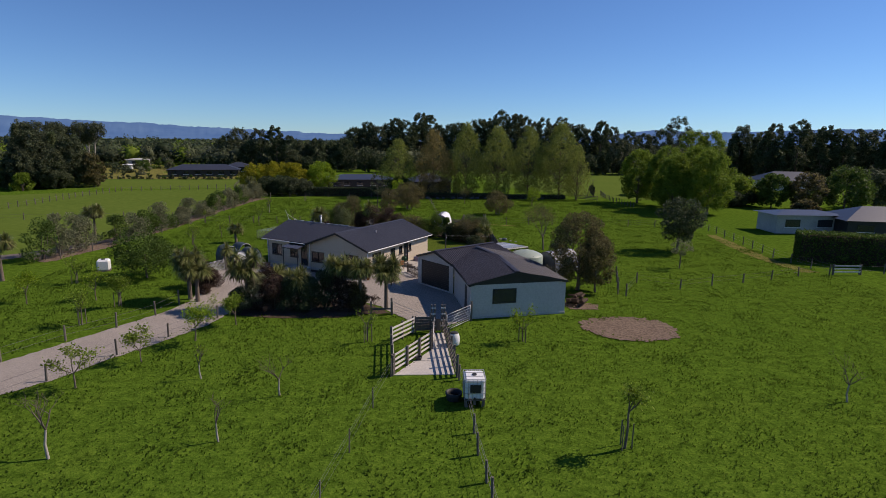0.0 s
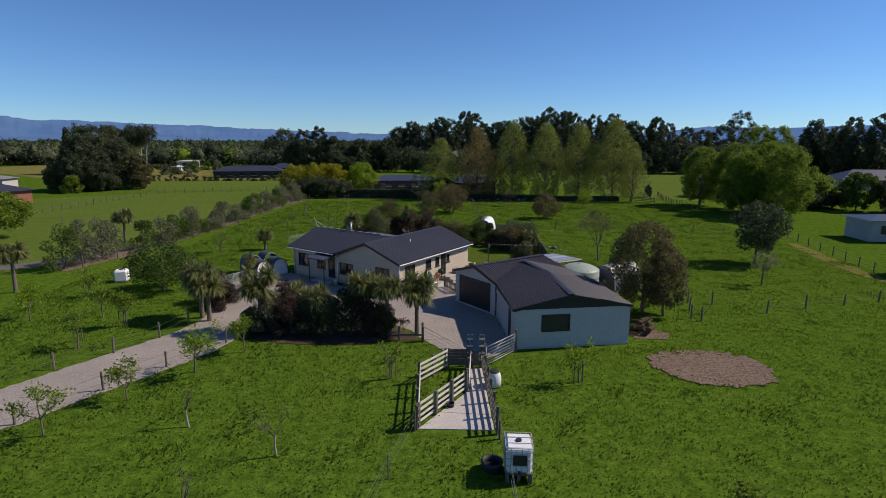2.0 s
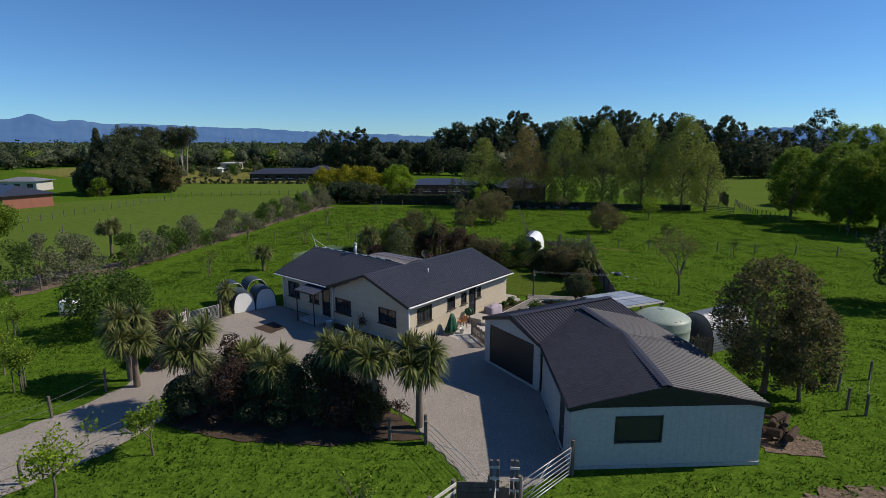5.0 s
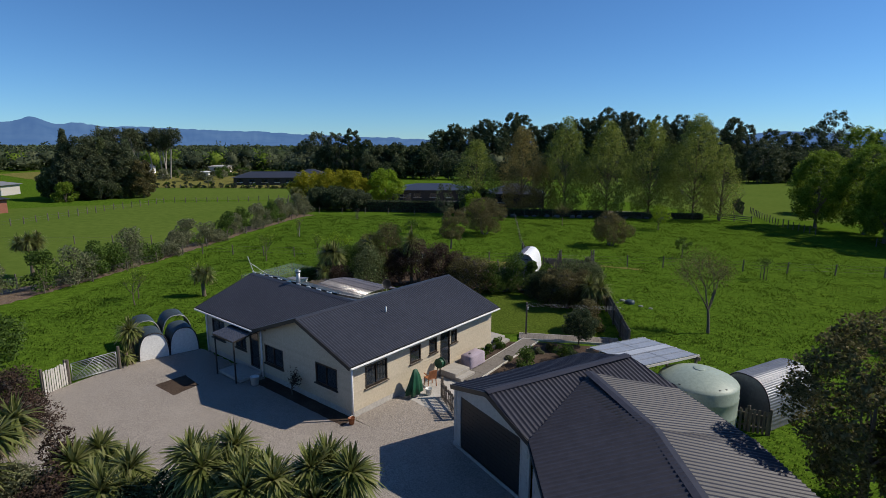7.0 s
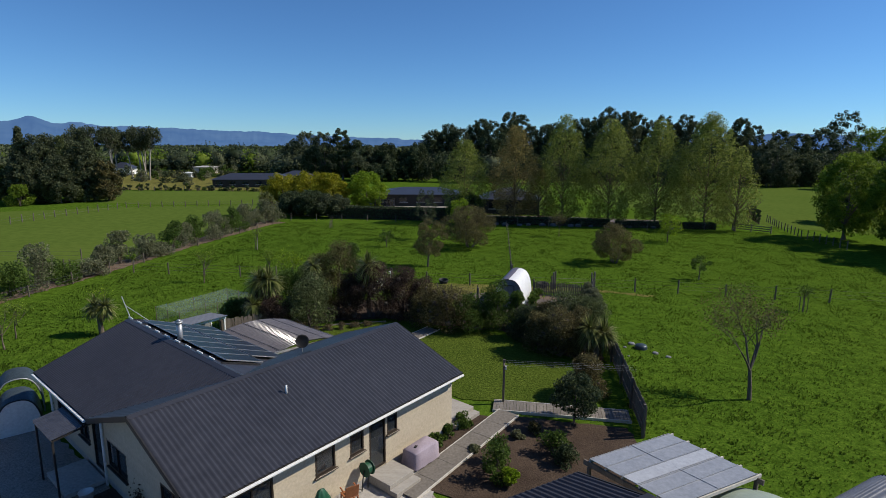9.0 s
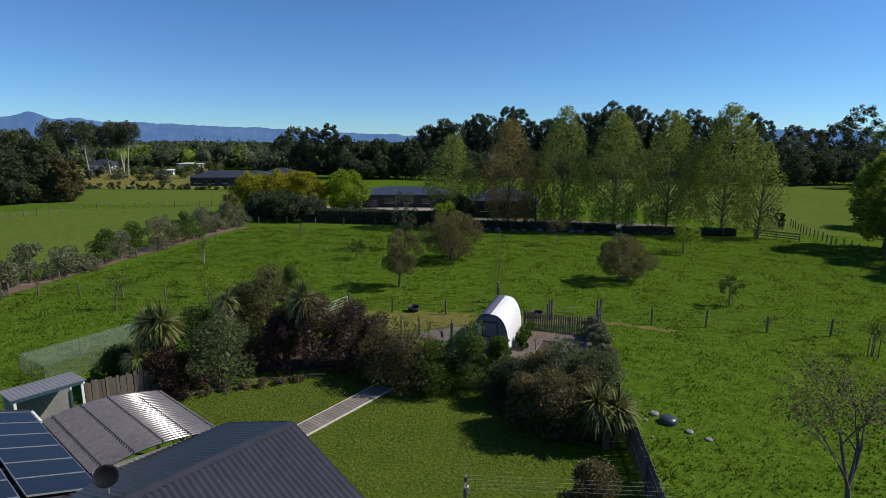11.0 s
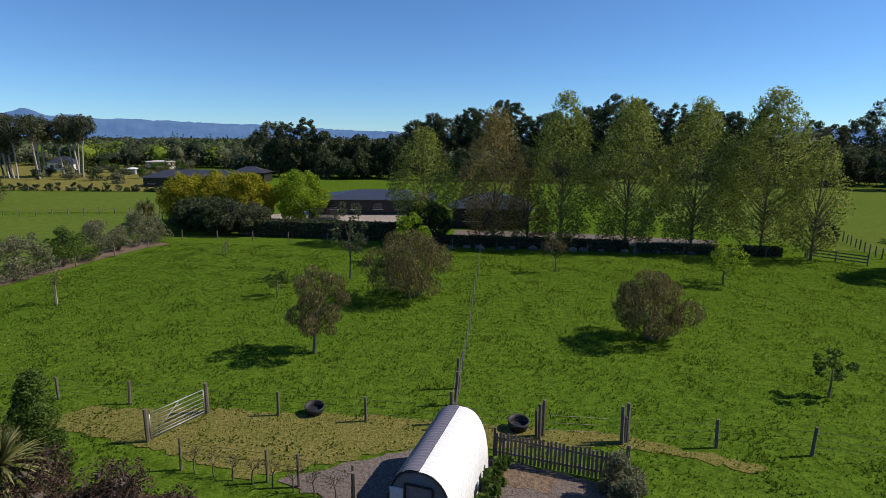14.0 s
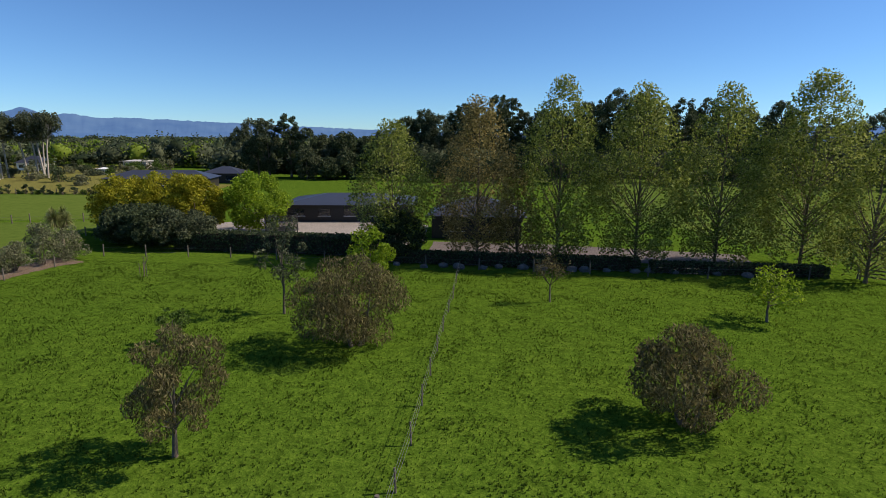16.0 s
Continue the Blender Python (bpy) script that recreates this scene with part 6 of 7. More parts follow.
    part("tap", bm, RUBBER, t)


ibc()


def tub(x, y, r, h, label, tilt=0.0, name="stock_tub"):
    t = thing(name, pose(x, y, 0, tilt, 0, 20), label, "tub")
    bm = bmesh.new()
    rings = [(r * 0.8, 0.02), (r * 0.95, h * 0.6), (r, h), (r * 0.88, h), (r * 0.8, h * 0.5), (r * 0.7, 0.08)]
    prev = None
    for rr, z in rings:
        ring = [bm.verts.new((rr * math.cos(a), rr * math.sin(a), z)) for a in np.linspace(0, 2 * math.pi, 18, endpoint=False)]
        if prev:
            for i in range(18):
                bm.faces.new((prev[i], prev[(i + 1) % 18], ring[(i + 1) % 18], ring[i]))
        prev = ring
    bm.faces.new(prev[::-1])
    part("tub_body", bm, RUBBER, t, smooth=True)
    bm = bmesh.new()
    bmesh.ops.create_circle(bm, cap_ends=True, segments=18, radius=r * 0.76, matrix=Matrix.Translation((0, 0, h * 0.4)))
    part("water_surface", bm, GLASS, t)
    return t


tub(4.3, 25.4, 0.42, 0.4, "black rubber stock trough beside tank")
tub(1.8, 82.2, 0.42, 0.36, "black rubber stock tub by fence", 8)
tub(10.3, 81.9, 0.44, 0.4, "black rubber stock tub by fence", 6)
tub(13.55, 76.0, 0.42, 0.3, "black rubber stock tub on grass")
tub(2.75, 30.3, 0.2, 0.22, "small black feed tub on concrete", 0, "feed_tub")


def lathe(bm, prof, seg=24, flat=None):
    prev = None
    for r, z in prof:
        if r < 1e-4:
            ring = [bm.verts.new((0, 0, z))]
        else:
            ring = [bm.verts.new((r * math.cos(a), r * math.sin(a), z)) for a in np.linspace(0, 2 * math.pi, seg, endpoint=False)]
        if prev:
            for i in range(seg):
                j = (i + 1) % seg
                if len(ring) == 1:
                    bm.faces.new((prev[i], prev[j], ring[0]))
                elif len(prev) == 1:
                    bm.faces.new((prev[0], ring[j], ring[i]))
                else:
                    bm.faces.new((prev[i], prev[j], ring[j], ring[i]))
        prev = ring


def calf_feeder():
    t = thing("plastic_drum", pose(5.0, 32.55, 0), "white plastic drum with dark lid opening", "drum")
    bm = bmesh.new()
    lathe(bm, [(0.26, 0.0), (0.34, 0.07), (0.36, 0.3), (0.34, 0.55), (0.27, 0.74), (0.24, 0.78)], 20)
    part("drum_body", bm, PLASTIC_WHITE, t, smooth=True)
    bm = bmesh.new()
    lathe(bm, [(0.25, 0.76), (0.25, 0.81), (0.2, 0.83), (0.0, 0.83)], 20)
    part("lid", bm, RUBBER, t, smooth=True)


calf_feeder()

# ---------- water tank, arched shelter and pergola by the shed ----------
def water_tank():
    t = thing("water_tank", pose(13.55, 50.5, 0), "large pale green round plastic water tank", "water tank")
    bm = bmesh.new()
    lathe(bm, [(1.6, 0.0), (1.6, 0.6), (1.62, 0.65), (1.6, 0.7), (1.6, 1.3), (1.62, 1.35), (1.6, 1.40), (1.6, 1.82), (1.57, 1.88), (1.45, 1.97), (1.0, 2.17), (0.6, 2.28), (0.3, 2.34), (0, 2.35)], 44)
    part("tank_body", bm, TANK_GREEN, t, smooth=True)
    bm = bmesh.new()
    lathe(bm, [(0.24, 2.3), (0.24, 2.36), (0.2, 2.37), (0, 2.375)], 20)
    part("lid", bm, TANK_GREEN, t, smooth=True)
    for a in (-75, -62, 10, -140):
        bm = bmesh.new()
        m = pose(0, 0, 0, 0, 0, a)
        box(bm, (1.36, 0, 1.97), (0.16, 0.12, 0.06), 0, 0.02, m)
        part("lifting_lug", bm, DARK, t)


water_tank()


def arch_shelter(x, y, rz, w, h, L, skin, front, label, name="arch_shelter", door=False, rib=0.1, strip=None, ends=True, lengthways=False):
    """A barrel-vaulted shelter along its own x, of corrugated sheets over hoops."""
    t = thing(name, pose(x, y, 0, 0, 0, rz), label, "shelter")
    k = 176 if lengthways else 22
    n = 8 if lengthways else max(8, int(L / rib * 4))
    V, F = [], []
    for i in range(n + 1):
        xx = L * i / n
        d = 0.012 * math.cos(i * math.pi / 2)
        for j in range(k + 1):
            a = math.pi * j / k
            c, s = math.cos(a), math.sin(a)
            if lengthways:
                d = 0.012 * math.cos(j * math.pi / 2)
            V.append((xx, (w / 2 + d) * math.copysign(abs(c) ** 0.75, c), (h + d) * abs(s) ** 0.8))
    if strip:
        lo, hi = strip
        F1 = [(i * (k + 1) + j, i * (k + 1) + j + 1, (i + 1) * (k + 1) + j + 1, (i + 1) * (k + 1) + j) for i in range(n) for j in range(k) if not lo <= j < hi]
        F2 = [(i * (k + 1) + j, i * (k + 1) + j + 1, (i + 1) * (k + 1) + j + 1, (i + 1) * (k + 1) + j) for i in range(n) for j in range(lo, hi)]
        mesh_of("cover", V, F1, skin, t, "", True)
        mesh_of("roof_strip", [(a, b * 1.01, c * 1.01) for a, b, c in V], F2, ROCK_SHEET, t, "grey-violet corrugated plastic strip", True)
    else:
        F = [(i * (k + 1) + j, i * (k + 1) + j + 1, (i + 1) * (k + 1) + j + 1, (i + 1) * (k + 1) + j) for i in range(n) for j in range(k)]
        mesh_of("cover", V, F, skin, t, "", True)
    for xx in (0.0, L):
        bm = bmesh.new()
        pts = [Vector((xx, (w / 2 - 0.02) * math.copysign(abs(math.cos(math.pi * j / k)) ** 0.75, math.cos(math.pi * j / k)), (h - 0.02) * abs(math.sin(math.pi * j / k)) ** 0.8)) for j in range(k + 1)]
        rings = []
        for i, q in enumerate(pts):
            d = (pts[min(i + 1, k)] - pts[max(i - 1, 0)]).normalized()
            n = d.cross(Vector((1, 0, 0)))
            rings.append([bm.verts.new(q + 0.03 * (math.cos(u) * n + Vector((math.sin(u), 0, 0)))) for u in np.linspace(0, 2 * math.pi, 6, endpoint=False)])
        for r0, r1 in zip(rings, rings[1:]):
            for u in range(6):
                bm.faces.new((r0[u], r0[(u + 1) % 6], r1[(u + 1) % 6], r1[u]))
        part("hoop", bm, DARK if front is not None else GALV, t, smooth=True)
        if front is not None and (ends or xx > 0):
            bm = bmesh.new()
            off = 0.03 if xx == 0 else -0.03
            bm.faces.new([bm.verts.new((xx + off, p.y * 0.99, p.z * 0.99)) for p in pts])
            part("end_panel", bm, front, t)
    if door:
        for y in (-0.42, 0.42):
            bm = bmesh.new()
            box(bm, (-0.02, y, 0.88), (0.05, 0.05, 1.76), 0, 0.004)
            part("door_post", bm, WHITE if door == 2 else DARK, t)
        for z in (0.05, 0.9, 1.76):
            bm = bmesh.new()
            box(bm, (-0.02, 0, z), (0.05, 0.84, 0.05), 0, 0.004)
            part("door_rail", bm, DARK, t)
        bm = bmesh.new()
        box(bm, (-0.01, 0.68, 1.3), (0.04, 0.42, 0.55), 0, 0.004)
        part("vent_flap", bm, POLYFILM, t)
    return t


ROCK_SHEET = surface("violet_grey_corrugated_plastic", (0.15, 0.14, 0.17), (0.24, 0.22, 0.26), 0.35, 0, 0.8, 9.0, 0.1, 0.006, spec=0.6)
GREYMESH = surface("grey_mesh_and_film", (0.16, 0.165, 0.17), (0.27, 0.275, 0.28), 0.5, 0, 1.2, 12.0, 0.2, 0.01)
SHELTER = surface("dark_blue_green_steel", (0.045, 0.065, 0.075), (0.075, 0.10, 0.115), 0.35, 0.3, 0.7, 6.0, 0.1, 0.005)
arch_shelter(15.65, 50.75, 34, 2.4, 2.05, 3.4, OLD_GALV, OLD_GALV, "galvanised corrugated arched shelter with closed end", ends=True, lengthways=True)
arch_shelter(7.22, 75.35, 77.5, 2.15, 2.2, 4.1, POLYFILM, GREYMESH, "white film tunnel house with grey roof strip", "tunnel_house", 1, 0.16, (6, 11))
arch_shelter(-13.95, 54.3, 134, 1.55, 1.5, 1.5, SHELTER, WHITE, "dark arched kennel shelter with white front", "arch_shelter", ends=True)
arch_shelter(-12.85, 55.4, 134, 1.55, 1.5, 1.5, SHELTER, WHITE, "dark arched kennel shelter with pale front", "arch_shelter")
arch_shelter(-14.1, 56.75, 134, 1.7, 1.75, 1.5, SHELTER, None, "dark arched shelter standing open")
arch_shelter(-15.3, 55.65, 134, 1.65, 1.7, 1.5, SHELTER, None, "dark arched shelter open in front")


def pergola():
    t = thing("pergola", pose(0, 0, 0), "timber pergola with clear roof sheets against shed", "pergola")
    A, B, C, D = Vector((12.1, 54.05, 2.4)), Vector((13.95, 52.0, 2.4)), Vector((9.2, 52.1, 2.5)), Vector((11.1, 50.15, 2.5))
    slab("roof_sheet", [tuple(A), tuple(B), tuple(D), tuple(C)], 0.012, PERGOLA_SHEET, t)
    for i in range(6):
        f = i / 5
        bm = bmesh.new()
        a, b = A.lerp(B, f), C.lerp(D, f)
        up = Vector((0, 0, 0.085))
        e = (a - b).normalized() * 0.18
        beam(bm, a + e - up, b - up, 0.05, 0.1)
        part("rafter", bm, RAILWOOD, t)
        bm = bmesh.new()
        beam(bm, a + Vector((0, 0, 0.022)), b + Vector((0, 0, 0.010)), 0.014, 0.01)
        part("batten", bm, GALV, t)
    # Glare across the roof sheets, put in as a strip of lighter colour.
    strip = [A.lerp(B, 0.42), A.lerp(B, 0.58), C.lerp(D, 0.58), C.lerp(D, 0.42)]
    slab("glare_strip", [(p.x, p.y, p.z + 0.017) for p in strip], 0.004, PERGOLA_GLARE, t, "paler strip painting glare on the roof sheets")
    for f in (0.5,):
        bm = bmesh.new()
        up = Vector((0, 0, 0.012))
        beam(bm, A.lerp(C, f) + up, B.lerp(D, f) + up, 0.016, 0.01)
        part("cross_batten", bm, PERGOLA_SHEET, t)
    for a, b in ((A, B), (C, D)):
        bm = bmesh.new()
        e = (b - a).normalized() * 0.2
        beam(bm, a - e - Vector((0, 0, 0.18)), b + e - Vector((0, 0, 0.18)), 0.06, 0.16)
        part("bearer", bm, POST, t)
    for p in (A, A.lerp(B, 0.5), B, C):
        bm = bmesh.new()
        box(bm, (p.x, p.y, 1.1), (0.1, 0.1, 2.25), 42, 0.006)
        part("post", bm, POST, t)


pergola()


def palings(pts, h, w, gap, mat, label, name="paling_fence", jitter=0.04):
    """Upright boards on rails, each board its own piece."""
    t = thing(name, pose(pts[0][0], pts[0][1], 0), label, "fence")
    o = Vector((*pts[0], 0))
    bm = bmesh.new()
    box(bm, (0, 0, h / 2), (w, 0.02, h), 0, 0.003)
    me = bpy.data.meshes.new("paling")
    bm.to_mesh(me)
    bm.free()
    me.materials.append(mat)
    rr = random.Random(int(abs(pts[0][0] * 13 + pts[0][1] * 5)))
    for a, b in zip(pts, pts[1:]):
        a, b = Vector((*a, 0)), Vector((*b, 0))
        L = (b - a).length
        ang = math.degrees(math.atan2(b.y - a.y, b.x - a.x))
        n = int(L / (w + gap))
        for i in range(n):
            p = a.lerp(b, (i + 0.5) / n) - o
            ob = new("paling", me)
            ob.parent = t
            ob.matrix_basis = pose(p.x, p.y, 0, 0, rr.uniform(-1.2, 1.2), ang) @ Matrix.Diagonal((1, 1, 1 + rr.uniform(-jitter, jitter), 1))
        for z in (h * 0.25, h * 0.78):
            bm = bmesh.new()
            side = Vector((-(b - a).normalized().y, (b - a).normalized().x, 0)) * 0.04
            beam(bm, a - o + side + Vector((0, 0, z)), b - o + side + Vector((0, 0, z)), 0.045, 0.08)
            part("rail", bm, POST, t)
        for i in range(max(2, int(L / 2.2) + 1)):
            p = a.lerp(b, i / max(1, int(L / 2.2))) - o
            bm = bmesh.new()
            box(bm, (p.x + side.x * 2.2, p.y + side.y * 2.2, h / 2 + 0.05), (0.1, 0.1, h + 0.15), ang, 0.006)
            part("post", bm, POST, t)
    return t


PALING = surface("grey_weathered_palings", (0.13, 0.105, 0.085), (0.24, 0.20, 0.165), 0.9, 0, 1.2, 10.0, 0.4, 0.008, "World", (4, 4, 0.8), pieces=0.3)
palings([(12.5, 58.0), (12.75, 63.2), (12.95, 68.9)], 1.35, 0.1, 0.012, PALING, "weathered grey timber paling fence")
palings([(12.95, 69.0), (11.8, 69.3)], 1.3, 0.1, 0.02, PALING, "short weathered paling fence end")
palings([(9.35, 79.75), (13.6, 78.75)], 1.05, 0.09, 0.05, PALING, "dark weathered picket fence by garden")
palings([(-16.4, 49.6), (-16.2, 50.8)], 1.15, 0.09, 0.03, RAILWOOD, "pale grey paling fence panel")
palings([(2.3, 51.3), (3.3, 49.3)], 0.9, 0.08, 0.06, PALING, "low timber picket gate between buildings")
palings([(14.75, 50.05), (15.35, 49.65), (16.1, 49.35)], 1.0, 0.1, 0.05, PALING, "rough timber fence by water tank")
palings([(-9.8, 66.0), (-7.3, 68.3)], 1.5, 0.12, 0.01, PALING, "tall weathered timber fence behind house")
pipe_gate((-16.15, 50.95), (-15.0, 52.75), 1.0, 12, "green-grey metal bar gate")
pipe_gate((-3.7, 79.4), (-2.7, 81.6), 1.1, 6, "galvanised farm gate standing open")

# ---------- paddock fences ----------
wire_fence([(-34, 82.6), (-20, 82.3), (-6.4, 82.05), (-2.7, 81.75)], 1.05, 0.12, (0.35, 0.65, 0.95), 3.6)
wire_fence([(-2.7, 81.75), (0.37, 81.83), (4.11, 81.77), (7.75, 81.6), (10.99, 81.36), (14.32, 81.35), (17.73, 81.37), (21.08, 81.23), (24.6, 80.7), (28.2, 80.4), (32, 80.0), (36, 79.6), (40, 79.2), (44.5, 78.8)], 1.1, 0.13)
wire_fence([(7.75, 81.8), (7.72, 84.6), (7.72, 87.45), (7.79, 90.18), (7.78, 93.21), (7.77, 96.22), (7.78, 99.14), (7.76, 102.28), (7.78, 105.83), (7.82, 108.91), (7.72, 112.91), (7.7, 117)], 0.95, 0.075, (0.3, 0.6, 0.85), None, "thin-posted wire fence up the paddock")
wire_fence([(7.62, 82.0), (7.66, 83.6), (7.7, 85.2)], 1.5, 0.16, (1.2,), None, "strainer posts with timber stay")
wire_fence([(11.1, 81.2), (11.25, 81.5)], 1.45, 0.14, (0.6,), None, "paired weathered strainer posts")
wire_fence([(14.2, 81.2), (14.45, 81.4), (13.75, 78.7), (13.15, 73.4)], 1.5, 0.15, (0.5, 0.9, 1.3), None, "tall posts with mesh beside garden")
wire_fence([(4.0, 73.8), (4.59, 75.0), (4.99, 76.6)], 1.25, 0.16, (0.5, 0.9), None, "stout weathered posts by shingle yard")
wire_fence([(4.9, 76.7), (2.91, 77.35), (1.76, 77.5), (-1.5, 77.8)], 1.25, 0.1, (0.7, 1.05), None, "vine posts and wires on dry grass")
rail_fence((4.05, 73.9), (4.6, 75.0), 1.0, (0.45, 0.85), POST, 2, "rough timber rail between posts")
wire_fence([(-22.6, 17.4), (-19.9, 22.0), (-18.1, 25.2), (-16.33, 28.4), (-14.53, 31.75), (-12.83, 34.6), (-11.0, 38.2)], 1.0, 0.12, (0.4, 0.8), None, "drive fence of wooden posts")
wire_fence([(-26.4, 21.6), (-23.3, 26.4), (-20.4, 31.1), (-18.75, 34.2), (-16.9, 36.5), (-15.5, 39.0), (-14.9, 41.6)], 1.05, 0.13, (0.4, 0.8), None, "drive fence of dark wooden posts")
wire_fence([(19.8, 43.4), (22.0, 49.2)], 1.0, 0.12, (0.4, 0.8), 2.4, "short post fence beside shed")
wire_fence([(20.3, 42.9), (22.96, 46.9), (25.92, 44.75), (29.48, 45.92), (32.95, 46.76), (36.45, 47.86), (40.02, 49.03), (43.6, 49.5)], 0.95, 0.13, (0.4, 0.75), None, "paddock fence with weathered posts")
wire_fence([(43.9, 49.5), (43.3, 57.3), (44.8, 65), (46.1, 73.1), (48, 84), (50, 96)], 1.0, 0.12, (0.35, 0.65, 0.95), 2.6, "eastern boundary post and wire fence")
rail_fence((44.0, 49.5), (46.6, 49.4), 1.0, (0.3, 0.6, 0.9), RAILWOOD, 2, "weathered timber rail gate", "rail_gate")
wire_fence([(46.8, 49.4), (60, 50.5)], 1.0, 0.12, (0.4, 0.8), 2.6, "post and wire fence under hedge")
wire_fence([(-33.0, 58), (-30.0, 70), (-29.0, 82), (-28.5, 96), (-27.0, 114)], 1.0, 0.12, (0.4, 0.8), 4.2, "post fence beside olive hedge")
wire_fence([(-36.0, 60), (-33.6, 75), (-33.0, 90), (-32.6, 104), (-31.5, 117.5)], 1.05, 0.12, (0.4, 0.8), 3.8, "western paddock boundary fence")
wire_fence([(-110, 78), (-80, 82), (-54, 85), (-36.1, 87.3)], 1.05, 0.13, (0.4, 0.8), 5.0, "post fence across mown paddock")
wire_fence([(-66, 86), (-64.6, 104.5), (-64.4, 116.5), (-62.2, 130.5), (-39.5, 139)], 1.15, 0.15, (0.4, 0.8), 2.0, "close-set pale post fence round paddock")
wire_fence([(-31.5, 117.5), (-39.5, 139), (-46.4, 170)], 1.1, 0.14, (0.4, 0.8), 4.0, "post fence between paddocks")
wire_fence([(-110, 162), (-88, 165.5), (-66, 169.3), (-46, 170)], 1.1, 0.14, (0.4, 0.8), 4.0, "far paddock post fence")
wire_fence([(-26, 118.6), (-14, 119.6), (0, 118.2), (14, 117.6), (28, 116.9), (40.4, 118.2)], 1.05, 0.12, (0.4, 0.8), 4.5, "northern boundary fence under trees")
rail_fence((40.4, 118.5), (44.2, 115.2), 1.0, (0.3, 0.6, 0.9), POST, 3, "dark timber rail fence")
wire_fence([(49.8, 128.5), (48, 121), (46.8, 112.5), (47.5, 104)], 1.1, 0.13, (0.4, 0.8), 1.3, "close-set dark post fence")
wire_fence([(42, 122), (46, 150), (60, 205)], 1.1, 0.14, (0.4, 0.8), 3.5, "post fence along eastern paddock")
wire_fence([(35, 206), (80, 208), (140, 226)], 1.2, 0.16, (0.4, 0.8), 4.0, "far eastern paddock fence")
sheet("ground_east_dry_strip", [(41.5, 50.5), (43.2, 50.2), (42.7, 57), (44.2, 65), (45.4, 72), (44.4, 72.5), (42.6, 66), (41.2, 58)], 0.03, DRYGRASS, "dry sprayed strip along fence", 0.6, 0.2, 31)


def hedge(x, y, rz, L, W, H, mat, label, n, size, seed, category="hedge"):
    """A clipped hedge: leaves unevenly packed over a dark block for the shaded inside."""
    rng = np.random.default_rng(seed)
    t = thing("clipped_hedge", pose(x, y, 0, 0, 0, rz), label, category)
    u = rng.uniform(-0.5, 0.5, size=(n, 3))
    face = rng.integers(0, 6, n)
    w = np.array([2 if f in (0, 1) else 1 for f in face])
    p = u * np.array([L, W, H]) + np.array([0, 0, H / 2])
    top = face < 2
    p[top, 2] = H * (1 + rng.normal(0, 0.025, top.sum()))
    fr = (face == 2) | (face == 3)
    p[fr, 1] = -W / 2 * (1 + rng.normal(0, 0.04, fr.sum()))
    bk = face == 4
    p[bk, 1] = W / 2
    en = face == 5
    p[en, 0] = np.sign(u[en, 0]) * L / 2
    v, f = leaf_quads(rng, p, size, 0.1, 0, 0.6)
    mesh_of("foliage", v, f, mat, t)
    # Solid filler in the dark mulch colour, standing in for shade between the leaves.
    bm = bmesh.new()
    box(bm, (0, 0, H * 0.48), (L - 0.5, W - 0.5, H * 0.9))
    part("inner_fill", bm, BARK_MULCH, t)
    return t


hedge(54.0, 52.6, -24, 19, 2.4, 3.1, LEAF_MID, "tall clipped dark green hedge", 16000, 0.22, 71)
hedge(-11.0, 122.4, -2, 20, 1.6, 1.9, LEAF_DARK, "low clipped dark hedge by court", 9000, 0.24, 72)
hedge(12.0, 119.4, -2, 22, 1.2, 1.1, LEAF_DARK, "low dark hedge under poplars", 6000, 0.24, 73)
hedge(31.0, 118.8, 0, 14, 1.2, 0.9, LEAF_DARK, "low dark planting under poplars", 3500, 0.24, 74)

# ---------- neighbouring court ----------
sheet("pavement_neighbour_court", [(-24, 125.6), (-1, 124.0), (3, 128), (2, 141), (-4, 145), (-20, 146), (-26, 138)], 0.03, GRAVEL, "pale concrete court by neighbouring house", 1.5, 0.05, 41)
sheet("pavement_gravel_court", [(4, 122.5), (34, 121.8), (35, 127), (16, 130), (4, 130)], 0.03, ROCKDUST, "pale gravel court behind poplars", 1.5, 0.1, 42)


def trampoline():
    t = thing("trampoline", pose(-13.6, 131.0, 0), "round trampoline with dark safety net", "trampoline")
    bm = bmesh.new()
    lathe(bm, [(0.0, 0.8), (1.75, 0.8), (1.8, 0.84), (1.85, 0.8), (1.85, 0.72)], 28)
    part("mat", bm, RUBBER, t)
    for i in range(8):
        a = i * math.pi / 4
        bm = bmesh.new()
        tube(bm, (1.85 * math.cos(a), 1.85 * math.sin(a), 0), (1.85 * math.cos(a), 1.85 * math.sin(a), 2.5), 0.03, 0.03, 6)
        part("pole", bm, DARK, t)
    bm = bmesh.new()
    for z in (2.5,):
        for i in range(24):
            a, b = i * math.pi / 12, (i + 1) * math.pi / 12
            tube(bm, (1.85 * math.cos(a), 1.85 * math.sin(a), z), (1.85 * math.cos(b), 1.85 * math.sin(b), z), 0.025, 0.025, 5, False)
    part("top_ring", bm, DARK, t)
    m, nt, b = node_mat("dark_netting")
    b.inputs["Base Color"].default_value = (0.02, 0.02, 0.022, 1)
    b.inputs["Alpha"].default_value = 0.45
    bm = bmesh.new()
    lathe(bm, [(1.84, 0.85), (1.84, 2.48)], 28)
    part("net", bm, m, t)


